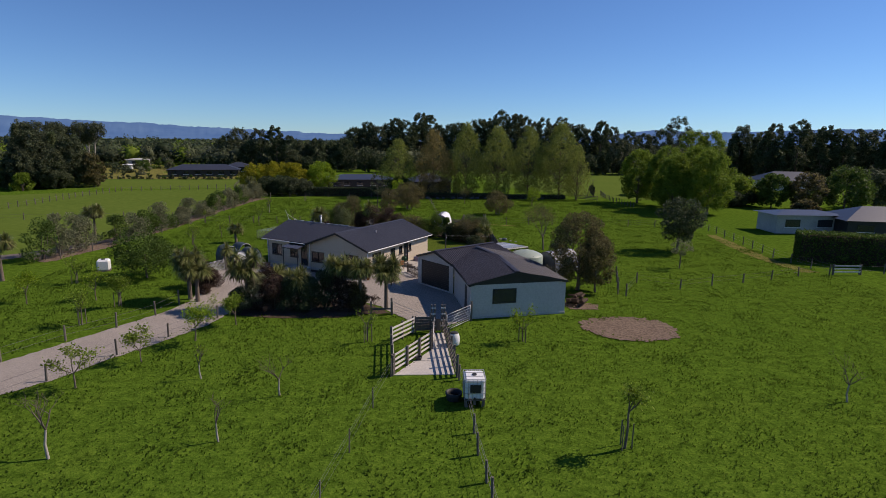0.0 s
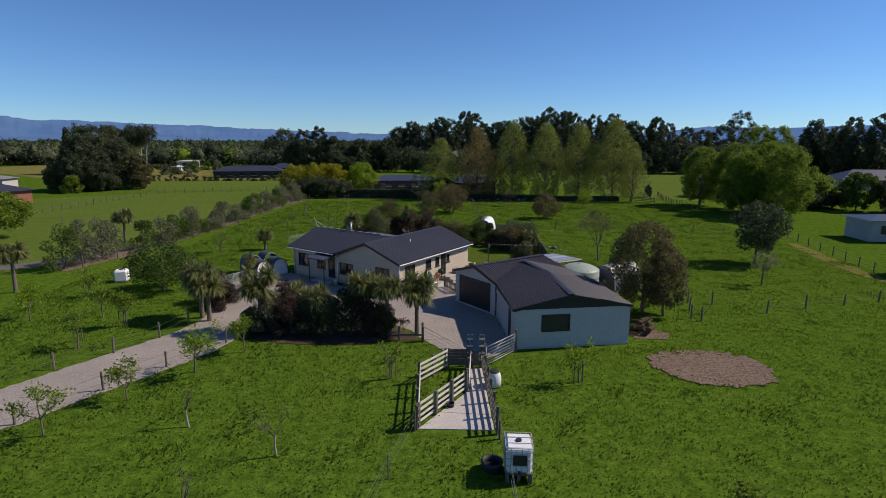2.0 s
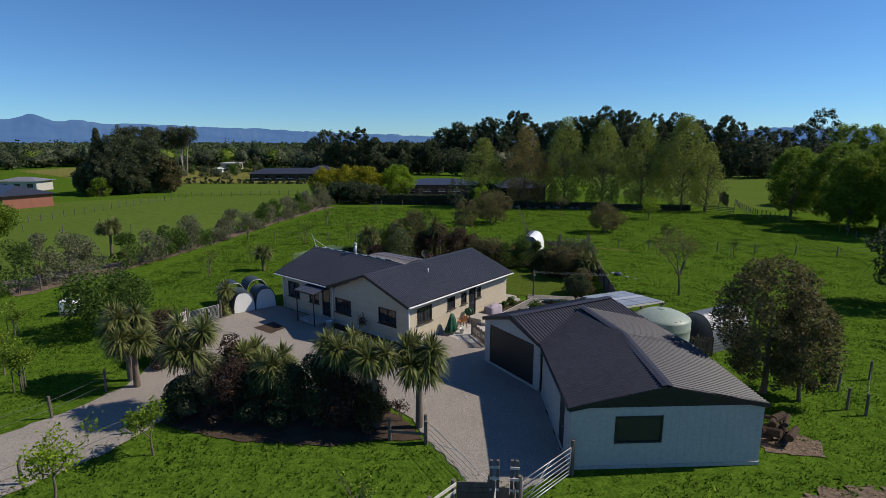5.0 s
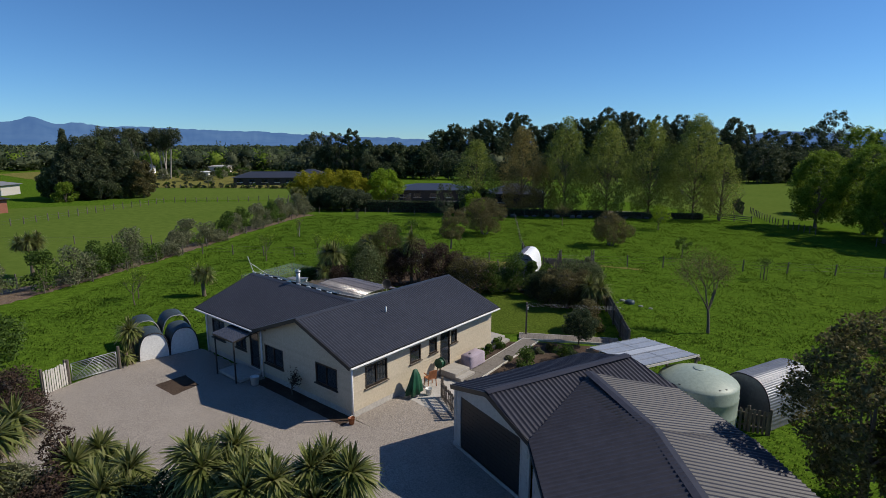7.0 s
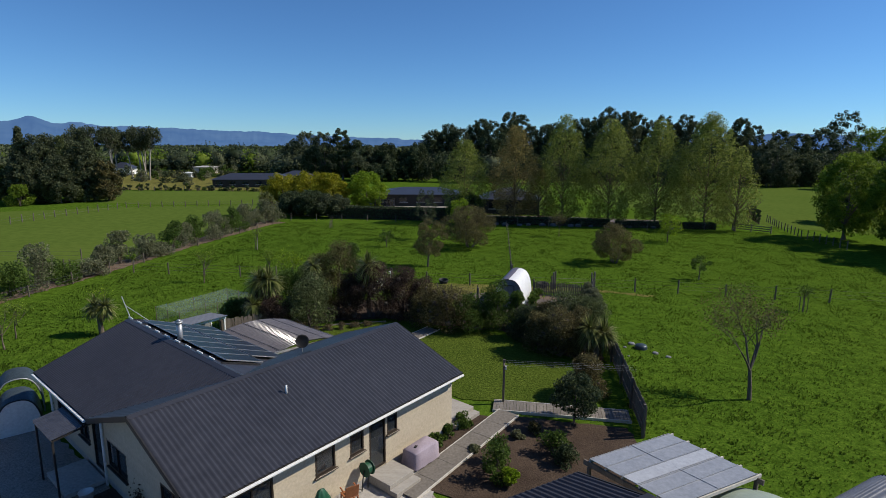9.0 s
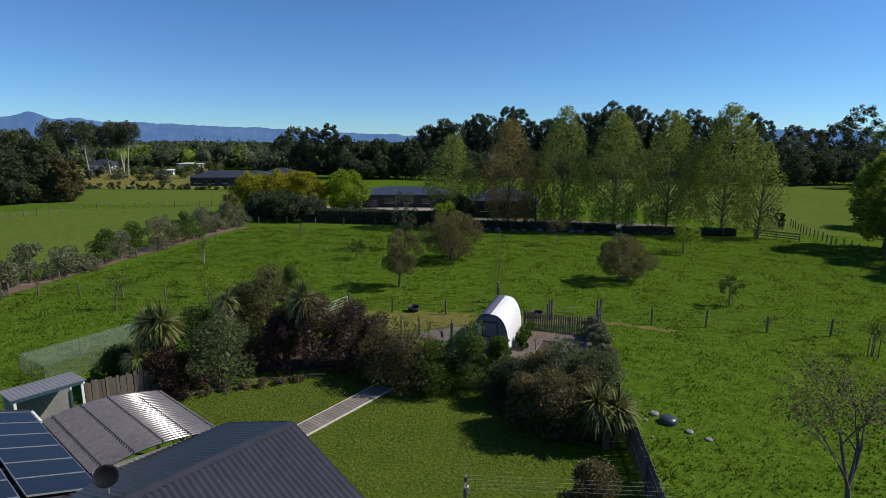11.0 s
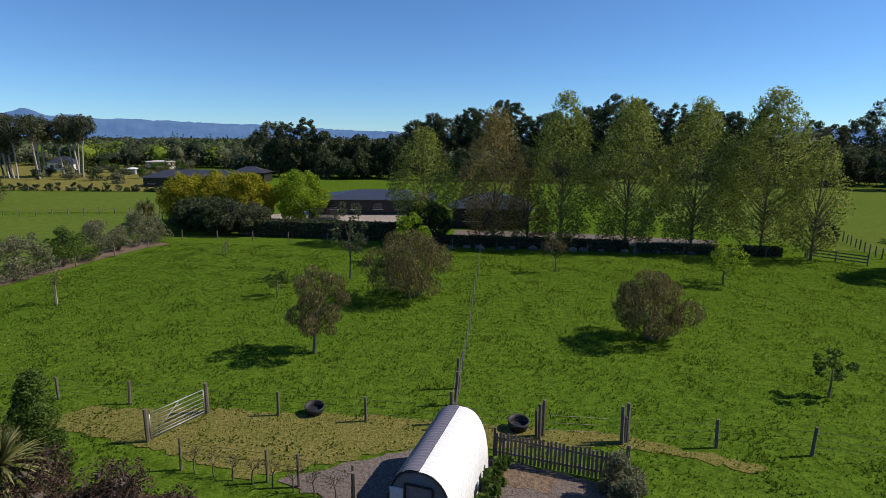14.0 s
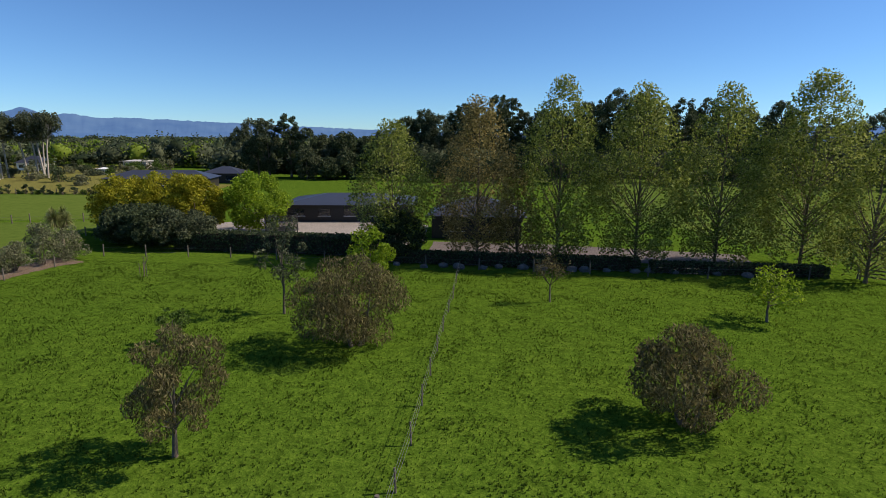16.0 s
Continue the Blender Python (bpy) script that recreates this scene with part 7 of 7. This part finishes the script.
trampoline()
STONE = surface("grey_stone", (0.09, 0.085, 0.08), (0.15, 0.145, 0.14), 0.9, 0, 1.0, 8.0, 0.5, 0.02)
rr = random.Random(31)
for i in range(18):
    x = 2.5 + i * 1.8 + rr.uniform(-0.5, 0.5)
    bm = bmesh.new()
    bmesh.ops.create_icosphere(bm, subdivisions=2, radius=1)
    s = rr.uniform(0.25, 0.5)
    for v in bm.verts:
        v.co *= 1 + 0.28 * noise.noise(v.co * 1.3 + Vector((i * 7, 0, 0)))
        v.co.x *= s * rr.choice((1.2, 1.2))
        v.co.y *= s
        v.co.z = max(v.co.z, -0.6) * s * 0.75 + 0.3 * s
    ob = part("boulder", bm, STONE)
    ob.location = (x, 118.3 + rr.uniform(-0.4, 0.4), 0)
    tagged(ob, "pale grey landscaping boulder under poplars", "boulder", "boulder row")
for i in range(9):
    x = 47.0 + i * 0.35
    shrub(x, 125.0 + i * 1.3, 2.4, 0.5, LEAF_DARK, "narrow dark conifer in a row", 760 + i, leaves=500, size=0.2, name="narrow_conifer", group="narrow conifer row", clumps=8)

twiggy("bare_tree", 45.8, 126, 5.0, 2.4, "thin bare tree beside the post fence", seed=771, fork=0.3, depth=5, bark=TRUNK)
for i in range(8):
    f = (i + 0.5) / 8
    twiggy("grapevine", 4.7 - 6.0 * f, 76.75 + 1.0 * f, 1.15, 0.8, "bare twiggy vine trained on a wire", "vine", seed=780 + i, leaves=60, size=0.08, mat=LEAF_RUST, bark=TWIG, fork=0.45, group="vines on the wire")

# ---------- garden behind and beside the house ----------
def plank_path(a, b, width, pitch, mat, label, name, z=0.1):
    a, b = Vector((*a, 0)), Vector((*b, 0))
    L = (b - a).length
    t = thing(name, pose(a.x, a.y, 0, 0, 0, math.degrees(math.atan2(b.y - a.y, b.x - a.x))), label, "path")
    bm = bmesh.new()
    box(bm, (0, 0, z - 0.02), (pitch - 0.012, width, 0.035), 0, 0.004)
    me = bpy.data.meshes.new("plank")
    bm.to_mesh(me)
    bm.free()
    me.materials.append(mat)
    n = int(L / pitch)
    for i in range(n):
        ob = new("plank", me)
        ob.parent = t
        ob.location = ((i + 0.5) * pitch, random.Random(i).uniform(-0.012, 0.012), 0)
    for s in (-1, 1):
        bm = bmesh.new()
        box(bm, (L / 2, s * (width / 2 + 0.02), z / 2 - 0.01), (L, 0.04, z + 0.04), 0, 0.004)
        part("edging", bm, RAILWOOD, t)
    return t


pa_, pb_ = HM @ Vector((6.5, -1.15, 0)), HM @ Vector((13.7, -0.72, 0))
plank_path((pa_.x, pa_.y), (pb_.x, pb_.y), 0.92, 1.2, PATH_CONCRETE, "grey weathered slab path beside house", "slab_path")
plank_path((6.3, 60.05), (12.3, 59.65), 0.95, 0.15, DECKWOOD, "weathered boardwalk across garden", "boardwalk")
plank_path((-1.0, 64.5), (2.35, 70.3), 0.9, 0.16, DECKWOOD, "weathered plank path across lawn", "boardwalk", 0.08)
sheet("pavement_side_patio", [tuple((HM @ Vector(p))[:2]) for p in ((3.2, 0.3, 0), (9.2, 0.3, 0), (9.2, -0.6, 0), (6.4, -2.3, 0), (3.2, -2.4, 0))], 0.055, CONCRETE, "pale concrete patio beside house", 0.6, 0.02, 51)
sheet("ground_front_bed", [tuple((HM @ Vector(p))[:2]) for p in ((0.38, 0.3, 0), (0.38, 6.9, 0), (-0.35, 6.9, 0), (-0.35, 0.2, 0))], 0.065, BARK_MULCH, "dark planting bed along front wall", 0.5, 0.03, 53)
sheet("ground_drain_patch", [(-11.9, 51.15), (-11.05, 52.4), (-9.75, 51.4), (-10.3, 50.15)], 0.055, BARK_MULCH, "dark brown earth patch in gravel", 0.5, 0.03, 54)
sheet("ground_side_gravel", [tuple((HM @ Vector(p))[:2]) for p in ((0.36, 0.32, 0), (3.25, 0.32, 0), (3.25, -0.9, 0), (0.36, -0.9, 0))], 0.08, GRAVEL, "gravel strip along house wall", 0.5, 0.03, 58)


sheet("ground_wall_bed", [tuple((HM @ Vector(p))[:2]) for p in ((8.9, 0.3, 0), (11.05, 0.3, 0), (12.7, 0.3, 0), (13.0, -0.35, 0), (8.9, -0.62, 0))], 0.062, BARK_MULCH, "dark planted strip along wall", 0.4, 0.03, 62)
sheet("ground_path_bed", [tuple((HM @ Vector(p))[:2]) for p in ((7.3, -1.5, 0), (13.7, -1.15, 0), (14.3, -2.2, 0), (7.6, -3.0, 0))], 0.058, BARK_MULCH, "dark mulched strip beside path", 0.4, 0.03, 63)


def step_block(x0, x1, y0, y1, z, mat, label, name="entry_steps", lower=True):
    """A landing with a lower step, at the house's side."""
    t = thing(name, HM.copy(), label, "steps")
    bm = bmesh.new()
    box(bm, ((x0 + x1) / 2, (y0 + y1) / 2, z / 2 + 0.03), (x1 - x0, y1 - y0, z - 0.05), 0, 0.01)
    part("landing", bm, mat, t)
    if lower:
        bm = bmesh.new()
        box(bm, ((x0 + x1) / 2, y0 - 0.17, z / 4 + 0.03), (x1 - x0, 0.33, z / 2), 0, 0.01)
        part("step", bm, mat, t)
    return t


step_block(6.2, 7.4, -0.75, 0.3, 0.38, DECKPALE, "weathered timber landing with one step")
step_block(11.05, 12.7, 0.5, 1.7, 0.34, DECKPALE, "weathered timber back landing with step", "back_landing")
step_block(-0.9, 0.3, 7.3, 9.3, 0.2, CONCRETE, "concrete front door step", "door_step", False)


def cloth_table():
    t = thing("covered_table", HM @ pose(8.3, -0.3, 0.06) @ Matrix.Diagonal((0.84, 0.84, 0.95, 1)), "table under a mauve draped cloth", "table")
    bm = bmesh.new()
    n = 24
    for ring, (sx, sy, z) in enumerate(((0.0, 0.0, 0.77), (0.72, 0.36, 0.77), (0.75, 0.39, 0.73), (0.79, 0.43, 0.3), (0.82, 0.46, 0.12))):
        vs = []
        for i in range(n * (ring > 0) or 1):
            a = 2 * math.pi * i / n
            c, s = math.cos(a), math.sin(a)
            k = 1 / max(abs(c), abs(s)) * (0.93 + 0.07 * max(abs(c), abs(s)))
            wob = 1 + (0.05 * math.sin(a * 9) if ring > 2 else 0)
            vs.append(bm.verts.new((c * k * sx * wob, s * k * sy * wob, z)))
        if ring == 1:
            for i in range(n):
                bm.faces.new((prev[0], vs[i], vs[(i + 1) % n]))
        elif ring > 1:
            for i in range(n):
                bm.faces.new((prev[i], vs[i], vs[(i + 1) % n], prev[(i + 1) % n]))
        prev = vs
    part("cloth", bm, CLOTH, t, smooth=True)
    for x in (-0.6, 0.6):
        for y in (-0.28, 0.28):
            bm = bmesh.new()
            box(bm, (x, y, 0.37), (0.05, 0.05, 0.74))
            part("leg", bm, DARK, t)
    bm = bmesh.new()
    box(bm, (-0.3, 0.05, 0.785), (0.2, 0.12, 0.03), 20, 0.008)
    ob = tagged(part("tray", bm, RUBBER), "small dark tray on the cloth", "tray")
    ob.matrix_world = HM @ pose(8.3, -0.3, 0.06) @ Matrix.Diagonal((0.84, 0.84, 0.95, 1))


cloth_table()


def garden_chair(x, y, rz):
    t = thing("garden_chair", HM @ pose(x, y, 0.06, 0, 0, rz), "orange-brown moulded plastic garden chair", "chair")
    bm = bmesh.new()
    box(bm, (0, 0, 0.43), (0.48, 0.46, 0.035), 0, 0.012)
    part("seat", bm, TERRACOTTA, t)
    bm = bmesh.new()
    box(bm, (0, 0, 0), (0.46, 0.03, 0.46), 0, 0.012, pose(0, 0.25, 0.67, -12, 0, 0))
    part("backrest", bm, TERRACOTTA, t)
    for sx in (-0.21, 0.21):
        for sy in (-0.19, 0.19):
            bm = bmesh.new()
            beam(bm, (sx * 1.1, sy * 1.1, 0), (sx, sy, 0.42), 0.04, 0.04)
            part("leg", bm, TERRACOTTA, t)
        bm = bmesh.new()
        box(bm, (sx * 1.12, 0.0, 0.63), (0.05, 0.44, 0.03), 0, 0.008)
        part("armrest", bm, TERRACOTTA, t)
    return t


garden_chair(4.95, -0.15, 160)


def hose_reel():
    t = thing("hose_reel", HM @ pose(5.85, -0.02, 0.06), "green wall hose reel", "hose reel")
    bm = bmesh.new()
    for x in (-0.12, 0.12):
        tube(bm, (x, 0, 0.85), (x + 0.02, 0, 0.85), 0.26, 0.26, 18)
    part("reel_side", bm, GREEN_PLASTIC, t)
    bm = bmesh.new()
    tube(bm, (-0.1, 0, 0.85), (0.1, 0, 0.85), 0.2, 0.2, 18)
    part("hose", bm, GREEN_PLASTIC, t)
    bm = bmesh.new()
    for x in (-0.14, 0.14):
        beam(bm, (x, 0.12, 0.0), (x, 0.0, 0.85), 0.03, 0.03)
    part("stand", bm, DARK, t)


hose_reel()


def folded_umbrella():
    t = thing("folded_umbrella", HM @ pose(3.75, -0.25, 0.05) @ Matrix.Diagonal((0.85, 0.85, 0.92, 1)), "dark green folded garden umbrella", "umbrella")
    bm = bmesh.new()
    lathe(bm, [(0.02, 1.42), (0.13, 1.36), (0.26, 1.05), (0.36, 0.6), (0.44, 0.14), (0.3, 0.1)], 40)
    for v in bm.verts:
        a = math.atan2(v.co.y, v.co.x)
        k = 1 + (0.24 * math.sin(a * 7) + 0.12 * math.sin(a * 3 + 1)) * (1.45 - v.co.z) + 0.25 * noise.noise(v.co * 3)
        v.co.x *= k * 1.25
        v.co.y *= k * 0.7
    part("canopy", bm, GREEN_PLASTIC, t, smooth=True)
    bm = bmesh.new()
    tube(bm, (0, 0, 0), (0, 0, 1.38), 0.022, 0.022, 8)
    part("pole", bm, DARK, t)
    bm = bmesh.new()
    tube(bm, (0, 0, 0), (0, 0, 0.07), 0.24, 0.2, 16)
    part("base", bm, CONCRETE, t)


folded_umbrella()


def bucket(m, r, h, mat, label, name="bucket"):
    t = thing(name, m, label, name.replace("_", " "))
    bm = bmesh.new()
    lathe(bm, [(0, 0.0), (r * 0.75, 0.0), (r, h), (r * 1.06, h), (r * 0.95, h * 0.98), (r * 0.7, 0.04), (0, 0.04)], 16)
    part("body", bm, mat, t, smooth=True)
    bm = bmesh.new()
    pts = [Vector((r * math.cos(a), 0, h + r * 0.55 * math.sin(a))) for a in np.linspace(0, math.pi, 9)]
    for a, b in zip(pts, pts[1:]):
        tube(bm, a, b, 0.006, 0.006, 4, False)
    part("handle", bm, GALV, t)


bucket(HM @ pose(4.2, -0.7, 0.05), 0.16, 0.3, WHITE, "white plastic bucket on patio")
bucket(HM @ pose(-0.5, 6.6, 0.05), 0.22, 0.42, WHITE, "white plant tub beside porch", "plant_tub")
bucket(HM @ pose(0.0, 0.0, 0.05), 0.14, 0.28, TERRACOTTA, "terracotta plant pot at house corner", "plant_pot")
v_ = HM @ Vector((0.05, 4.3, 0))
twiggy("wall_shrub", v_.x, v_.y, 1.7, 1.2, "thin maroon-leaved shrub against wall", "shrub", 801, leaves=420, size=0.09, mat=LEAF_MAROON, fork=0.2)


def clothes_line():
    t = thing("clothes_line", pose(6.75, 60.4, 0), "weathered clothes line post with wires", "clothes line")
    bm = bmesh.new()
    box(bm, (0, 0, 1.05), (0.1, 0.1, 2.2), 0, 0.008)
    part("post", bm, POST, t)
    bm = bmesh.new()
    box(bm, (0, 0.02, 1.95), (0.06, 0.7, 0.07), 0, 0.006)
    part("cross_arm", bm, POST, t)
    bm = bmesh.new()
    box(bm, (0.07, 0, 1.75), (0.08, 0.12, 0.16), 0, 0.006)
    part("switch_box", bm, SHEDWALL, t)
    for y in (-0.3, -0.1, 0.1, 0.3):
        bm = bmesh.new()
        tube(bm, (0, y, 1.98), (6.0, y + 0.6, 1.75), 0.002, 0.002, 4, False)
        part("wire", bm, GALV, t)


clothes_line()


def edging(pts, label):
    t = thing("lawn_edging", pose(0, 0, 0), label, "edging")
    for a, b in zip(pts, pts[1:]):
        bm = bmesh.new()
        beam(bm, (*a, 0.04), (*b, 0.04), 0.03, 0.1, 0.004)
        part("edging_board", bm, DECKWOOD, t)


edging([(-7.5, 67.3), (-6.4, 68.5), (-5.4, 69.5), (-4.8, 69.75), (-4.0, 70.35), (-3.0, 70.5), (-2.0, 71.0), (-1.0, 71.3)], "curved pale timber lawn edging")
edging([(9.6, 75.0), (10.85, 74.75), (11.8, 77.0), (10.3, 77.35), (9.6, 75.0)], "timber frame of raised vegetable bed")
sheet("ground_vegetable_bed", [(9.7, 75.1), (10.8, 74.9), (11.65, 76.9), (10.35, 77.2)], 0.08, BARK_MULCH, "dug soil in vegetable bed", 0.4, 0.03, 55)
for i in range(7):
    shrub(9.0 + 0.1 * i + random.Random(i).uniform(-0.1, 0.1), 76.0 + i * 0.5, 0.75, 0.42, LEAF_MID, "leafy green vegetable plant by tunnel", 820 + i, leaves=160, size=0.3, name="vegetable_plant", category="plant", group="vegetable plants", clumps=5, aspect=0.7)
for i in range(5):
    shrub(13.25 + 0.05 * i, 73.4 + i * 1.15, 1.6, 0.8, LEAF_OLIVE, "grey-green climber on garden fence", 830 + i, leaves=4200, size=0.1, name="climbing_shrub", group="fence climbers", clumps=10)
for i, (x, y, h) in enumerate([(8.15, 74.2, 1.5), (6.6, 73.6, 1.3), (6.9, 72.4, 1.0), (9.6, 73.2, 1.8), (11.6, 73.8, 0.9)]):
    shrub(x, y, h, 0.38, LEAF_BRIGHT if i % 2 else LEAF_MID, "small upright leafy shrub on shingle", 840 + i, leaves=420, size=0.1, clumps=7)
sheet("ground_compost_heap", [(9.6, 78.2), (11.2, 77.9), (11.6, 78.9), (9.7, 79.4)], 0.07, EARTH, "brown earth heap by picket fence", 0.3, 0.1, 56)


def tank_lids():
    for i, (x, y, r, h) in enumerate([(14.95, 68.35, 0.36, 0.26), (14.55, 69.0, 0.2, 0.1), (14.03, 68.4, 0.1, 0.05), (15.57, 67.6, 0.17, 0.08), (16.15, 67.1, 0.15, 0.06), (13.93, 67.0, 0.06, 0.05)]):
        bm = bmesh.new()
        lathe(bm, [(r, -0.02), (r, h * 0.5), (r * 0.85, h * 0.8), (r * 0.4, h), (0, h)], 20)
        ob = part("tank_lid", bm, ROOF_GREY if i else SHELTER, smooth=True)
        ob.location = (x, y, 0)
        tagged(ob, "buried tank lid in grass" if i else "dark domed buried tank lid in grass", "tank lid", "buried tank lids")


tank_lids()


def netting_cage():
    t = thing("netting_cage", pose(-16.3, 69.6, 0, 0, 0, -25), "low garden cage of pale green netting", "netting cage")
    m, nt, b = node_mat("pale_netting")
    c = ramp(nt, noise_of(nt, 3.0, 4), [(0.3, (0.20, 0.26, 0.23)), (0.7, (0.32, 0.38, 0.35))])
    nt.links.new(c, b.inputs["Base Color"])
    b.inputs["Alpha"].default_value = 0.16
    W, D, H = 2.6, 5.6, 1.0
    bm = bmesh.new()
    vs = []
    for j in range(13):
        for i in range(9):
            vs.append(bm.verts.new((W * i / 8, D * j / 12, H + 0.12 * noise.noise((i * 0.6, j * 0.6, 3)))))
    for j in range(12):
        for i in range(8):
            bm.faces.new((vs[j * 9 + i], vs[j * 9 + i + 1], vs[j * 9 + i + 10], vs[j * 9 + i + 9]))
    for a, b2 in (((0, 0), (W, 0)), ((0, 0), (0, D)), ((W, 0), (W, D)), ((0, D), (W, D))):
        bm.faces.new([bm.verts.new(p) for p in ((*a, 0), (*b2, 0), (*b2, H), (*a, H))])
    part("net", bm, m, t)
    for x in (0, W / 2, W):
        for y in (0, D / 2, D):
            bm = bmesh.new()
            tube(bm, (x, y, 0), (x, y, H + 0.05), 0.022, 0.022, 7)
            part("pole", bm, POST, t)


netting_cage()


def lean_to():
    t = thing("garden_lean_to", HM @ pose(7.3, 15.8, 0), "small grey lean-to with white frame", "shed")
    for x in (0, 2.2):
        for y, h in ((0, 2.0), (1.6, 1.8)):
            bm = bmesh.new()
            box(bm, (x, y, h / 2), (0.09, 0.09, h), 0, 0.005)
            part("post", bm, WHITE, t)
    bm = bmesh.new()
    beam(bm, (-0.1, 0, 2.0), (2.3, 0, 2.0), 0.07, 0.12)
    part("beam", bm, WHITE, t)
    bm = bmesh.new()
    box(bm, (1.1, 1.6, 0.9), (2.2, 0.04, 1.8))
    box(bm, (0.02, 0.8, 0.9), (0.04, 1.6, 1.8))
    part("wall_sheet", bm, GREYMESH, t)
    corrugated("roof", [(-0.15, -0.2, 2.12), (2.35, -0.2, 2.12), (2.35, 1.8, 1.88), (-0.15, 1.8, 1.88)], ROOF_GREY, t, 0.15, 0.02)


lean_to()


def small_tank():
    t = thing("garden_tank", pose(-26.0, 52.7, 0, 0, 0, 20), "small white and green plastic tank", "water tank")
    bm = bmesh.new()
    box(bm, (0, 0, 0.55), (1.05, 1.05, 1.0), 0, 0.12)
    part("tank_body", bm, PLASTIC_WHITE, t)
    bm = bmesh.new()
    box(bm, (-0.545, 0, 0.5), (0.03, 0.85, 0.75), 0, 0.01)
    part("side_cover", bm, GREEN_PLASTIC, t)
    bm = bmesh.new()
    tube(bm, (0, 0, 1.04), (0, 0, 1.1), 0.18, 0.18, 14)
    part("lid", bm, RUBBER, t)
    bm = bmesh.new()
    box(bm, (0, 0, 0.03), (1.1, 1.1, 0.08))
    part("stand", bm, POST, t)


small_tank()


def wood_heap():
    rr = random.Random(4)
    for i in range(16):
        bm = bmesh.new()
        L, r = rr.uniform(0.5, 1.1), rr.uniform(0.08, 0.18)
        tube(bm, (-L / 2, 0, 0), (L / 2, 0, 0), r, r * 0.85, 9)
        ob = part("log", bm, BARK_MULCH, smooth=False)
        ob.matrix_world = pose(15.4 + rr.uniform(-0.5, 0.7), 40.6 + rr.uniform(-0.7, 0.7), r + 0.25 * (i % 3), 0, rr.uniform(-8, 8), rr.uniform(0, 180))
        tagged(ob, "dark rough log in a heap beside shed", "log", "log heap")
    sheet("ground_heap_earth", [(14.5, 39.4), (16.6, 39.2), (17.0, 40.4), (15.4, 41.6), (14.3, 41.2)], 0.05, EARTH, "reddish bare earth beside shed", 0.4, 0.1, 57)


wood_heap()

# ---------- pasture tufts ----------
def inside(px, py, poly):
    """Which of the points lie within a polygon."""
    r = np.zeros(len(px), bool)
    n = len(poly)
    for i in range(n):
        (x0, y0), (x1, y1) = poly[i], poly[(i + 1) % n]
        if y0 == y1:
            continue
        c = ((y0 > py) != (y1 > py)) & (px < (x1 - x0) * (py - y0) / (y1 - y0) + x0)
        r ^= c
    return r


def tufts(name, area, count, h0, h1, seed, keep_off, material, label):
    """Grass tufts: pairs of crossed blades, thicker in drifts."""
    rng = np.random.default_rng(seed)
    x = rng.uniform(area[0], area[1], count)
    y = rng.uniform(area[2], area[3], count)
    drift = np.array([noise.noise((a * 0.55, b * 0.55, 4.0)) + 0.6 * noise.noise((a * 1.7, b * 1.7, 9.0)) for a, b in zip(x, y)])
    ok = drift > rng.uniform(-1.3, 0.7, count)
    for poly in keep_off:
        ok &= ~inside(x, y, poly)
    x, y, drift = x[ok], y[ok], drift[ok]
    n = len(x)
    h = rng.uniform(h0, h1, n) * (0.8 + 0.6 * np.clip(drift + 0.3, 0, 1))
    V = np.empty((n, 2, 4, 3))
    for k in range(2):
        a = rng.uniform(0, 2 * math.pi, n)
        w = h * rng.uniform(0.5, 0.9, n)
        lx, ly = rng.normal(0, 0.35, n) * h, rng.normal(0, 0.35, n) * h
        cx, cy = np.cos(a) * w * 0.5, np.sin(a) * w * 0.5
        V[:, k, 0] = np.stack([x - cx * 0.5, y - cy * 0.5, np.full(n, -0.04)], 1)
        V[:, k, 1] = np.stack([x + cx * 0.5, y + cy * 0.5, np.full(n, -0.04)], 1)
        V[:, k, 2] = np.stack([x + cx + lx, y + cy + ly, h], 1)
        V[:, k, 3] = np.stack([x - cx + lx, y - cy + ly, h * 0.85], 1)
    F = np.arange(n * 8).reshape(-1, 4)
    return tagged(mesh_of(name, V.reshape(-1, 3), F, material), label, "grass", "", "stuff")


KEEP_OFF = [
    [(-34, 0), (-26, 14), (-18.5, 26), (-16.2, 28.3), (-14.9, 31.6), (-13.2, 34.8), (-11.0, 39.0), (0.9, 38.6), (3.7, 36.8), (14.2, 38.0), (14, 42.2), (12, 48.6), (9, 52), (14.2, 52.4), (12.3, 58), (13, 69), (13.3, 79),
     (9.2, 79.6), (5, 79.8), (3.0, 78), (-3, 78.6), (-9.5, 76.5), (-9, 68), (-14, 58), (-17, 50.3), (-15.4, 43), (-18.0, 36.6), (-21.6, 30.4), (-38, 2)],
    [(1.3, 27.9), (4.9, 27.5), (4.8, 35), (2.6, 34.8), (3.7, 31.7)],
    [(14.9, 35.2), (15.8, 33.7), (17.4, 33.2), (19.4, 33.8), (19.7, 35.6), (18.4, 36.6), (15.6, 36.6)],
    [(-36, 56), (-29, 71), (-26, 116), (-32, 118), (-36, 70)],
]
tufts("pasture_tufts", (-30, 44, 4, 62), 190000, 0.03, 0.075, 3, KEEP_OFF, LEAF_GRASS, "tufted bright green pasture grass")
tufts("pasture_tufts_north", (-28, 44, 60, 117), 190000, 0.03, 0.075, 4, KEEP_OFF, LEAF_GRASS, "tufted bright green pasture grass")
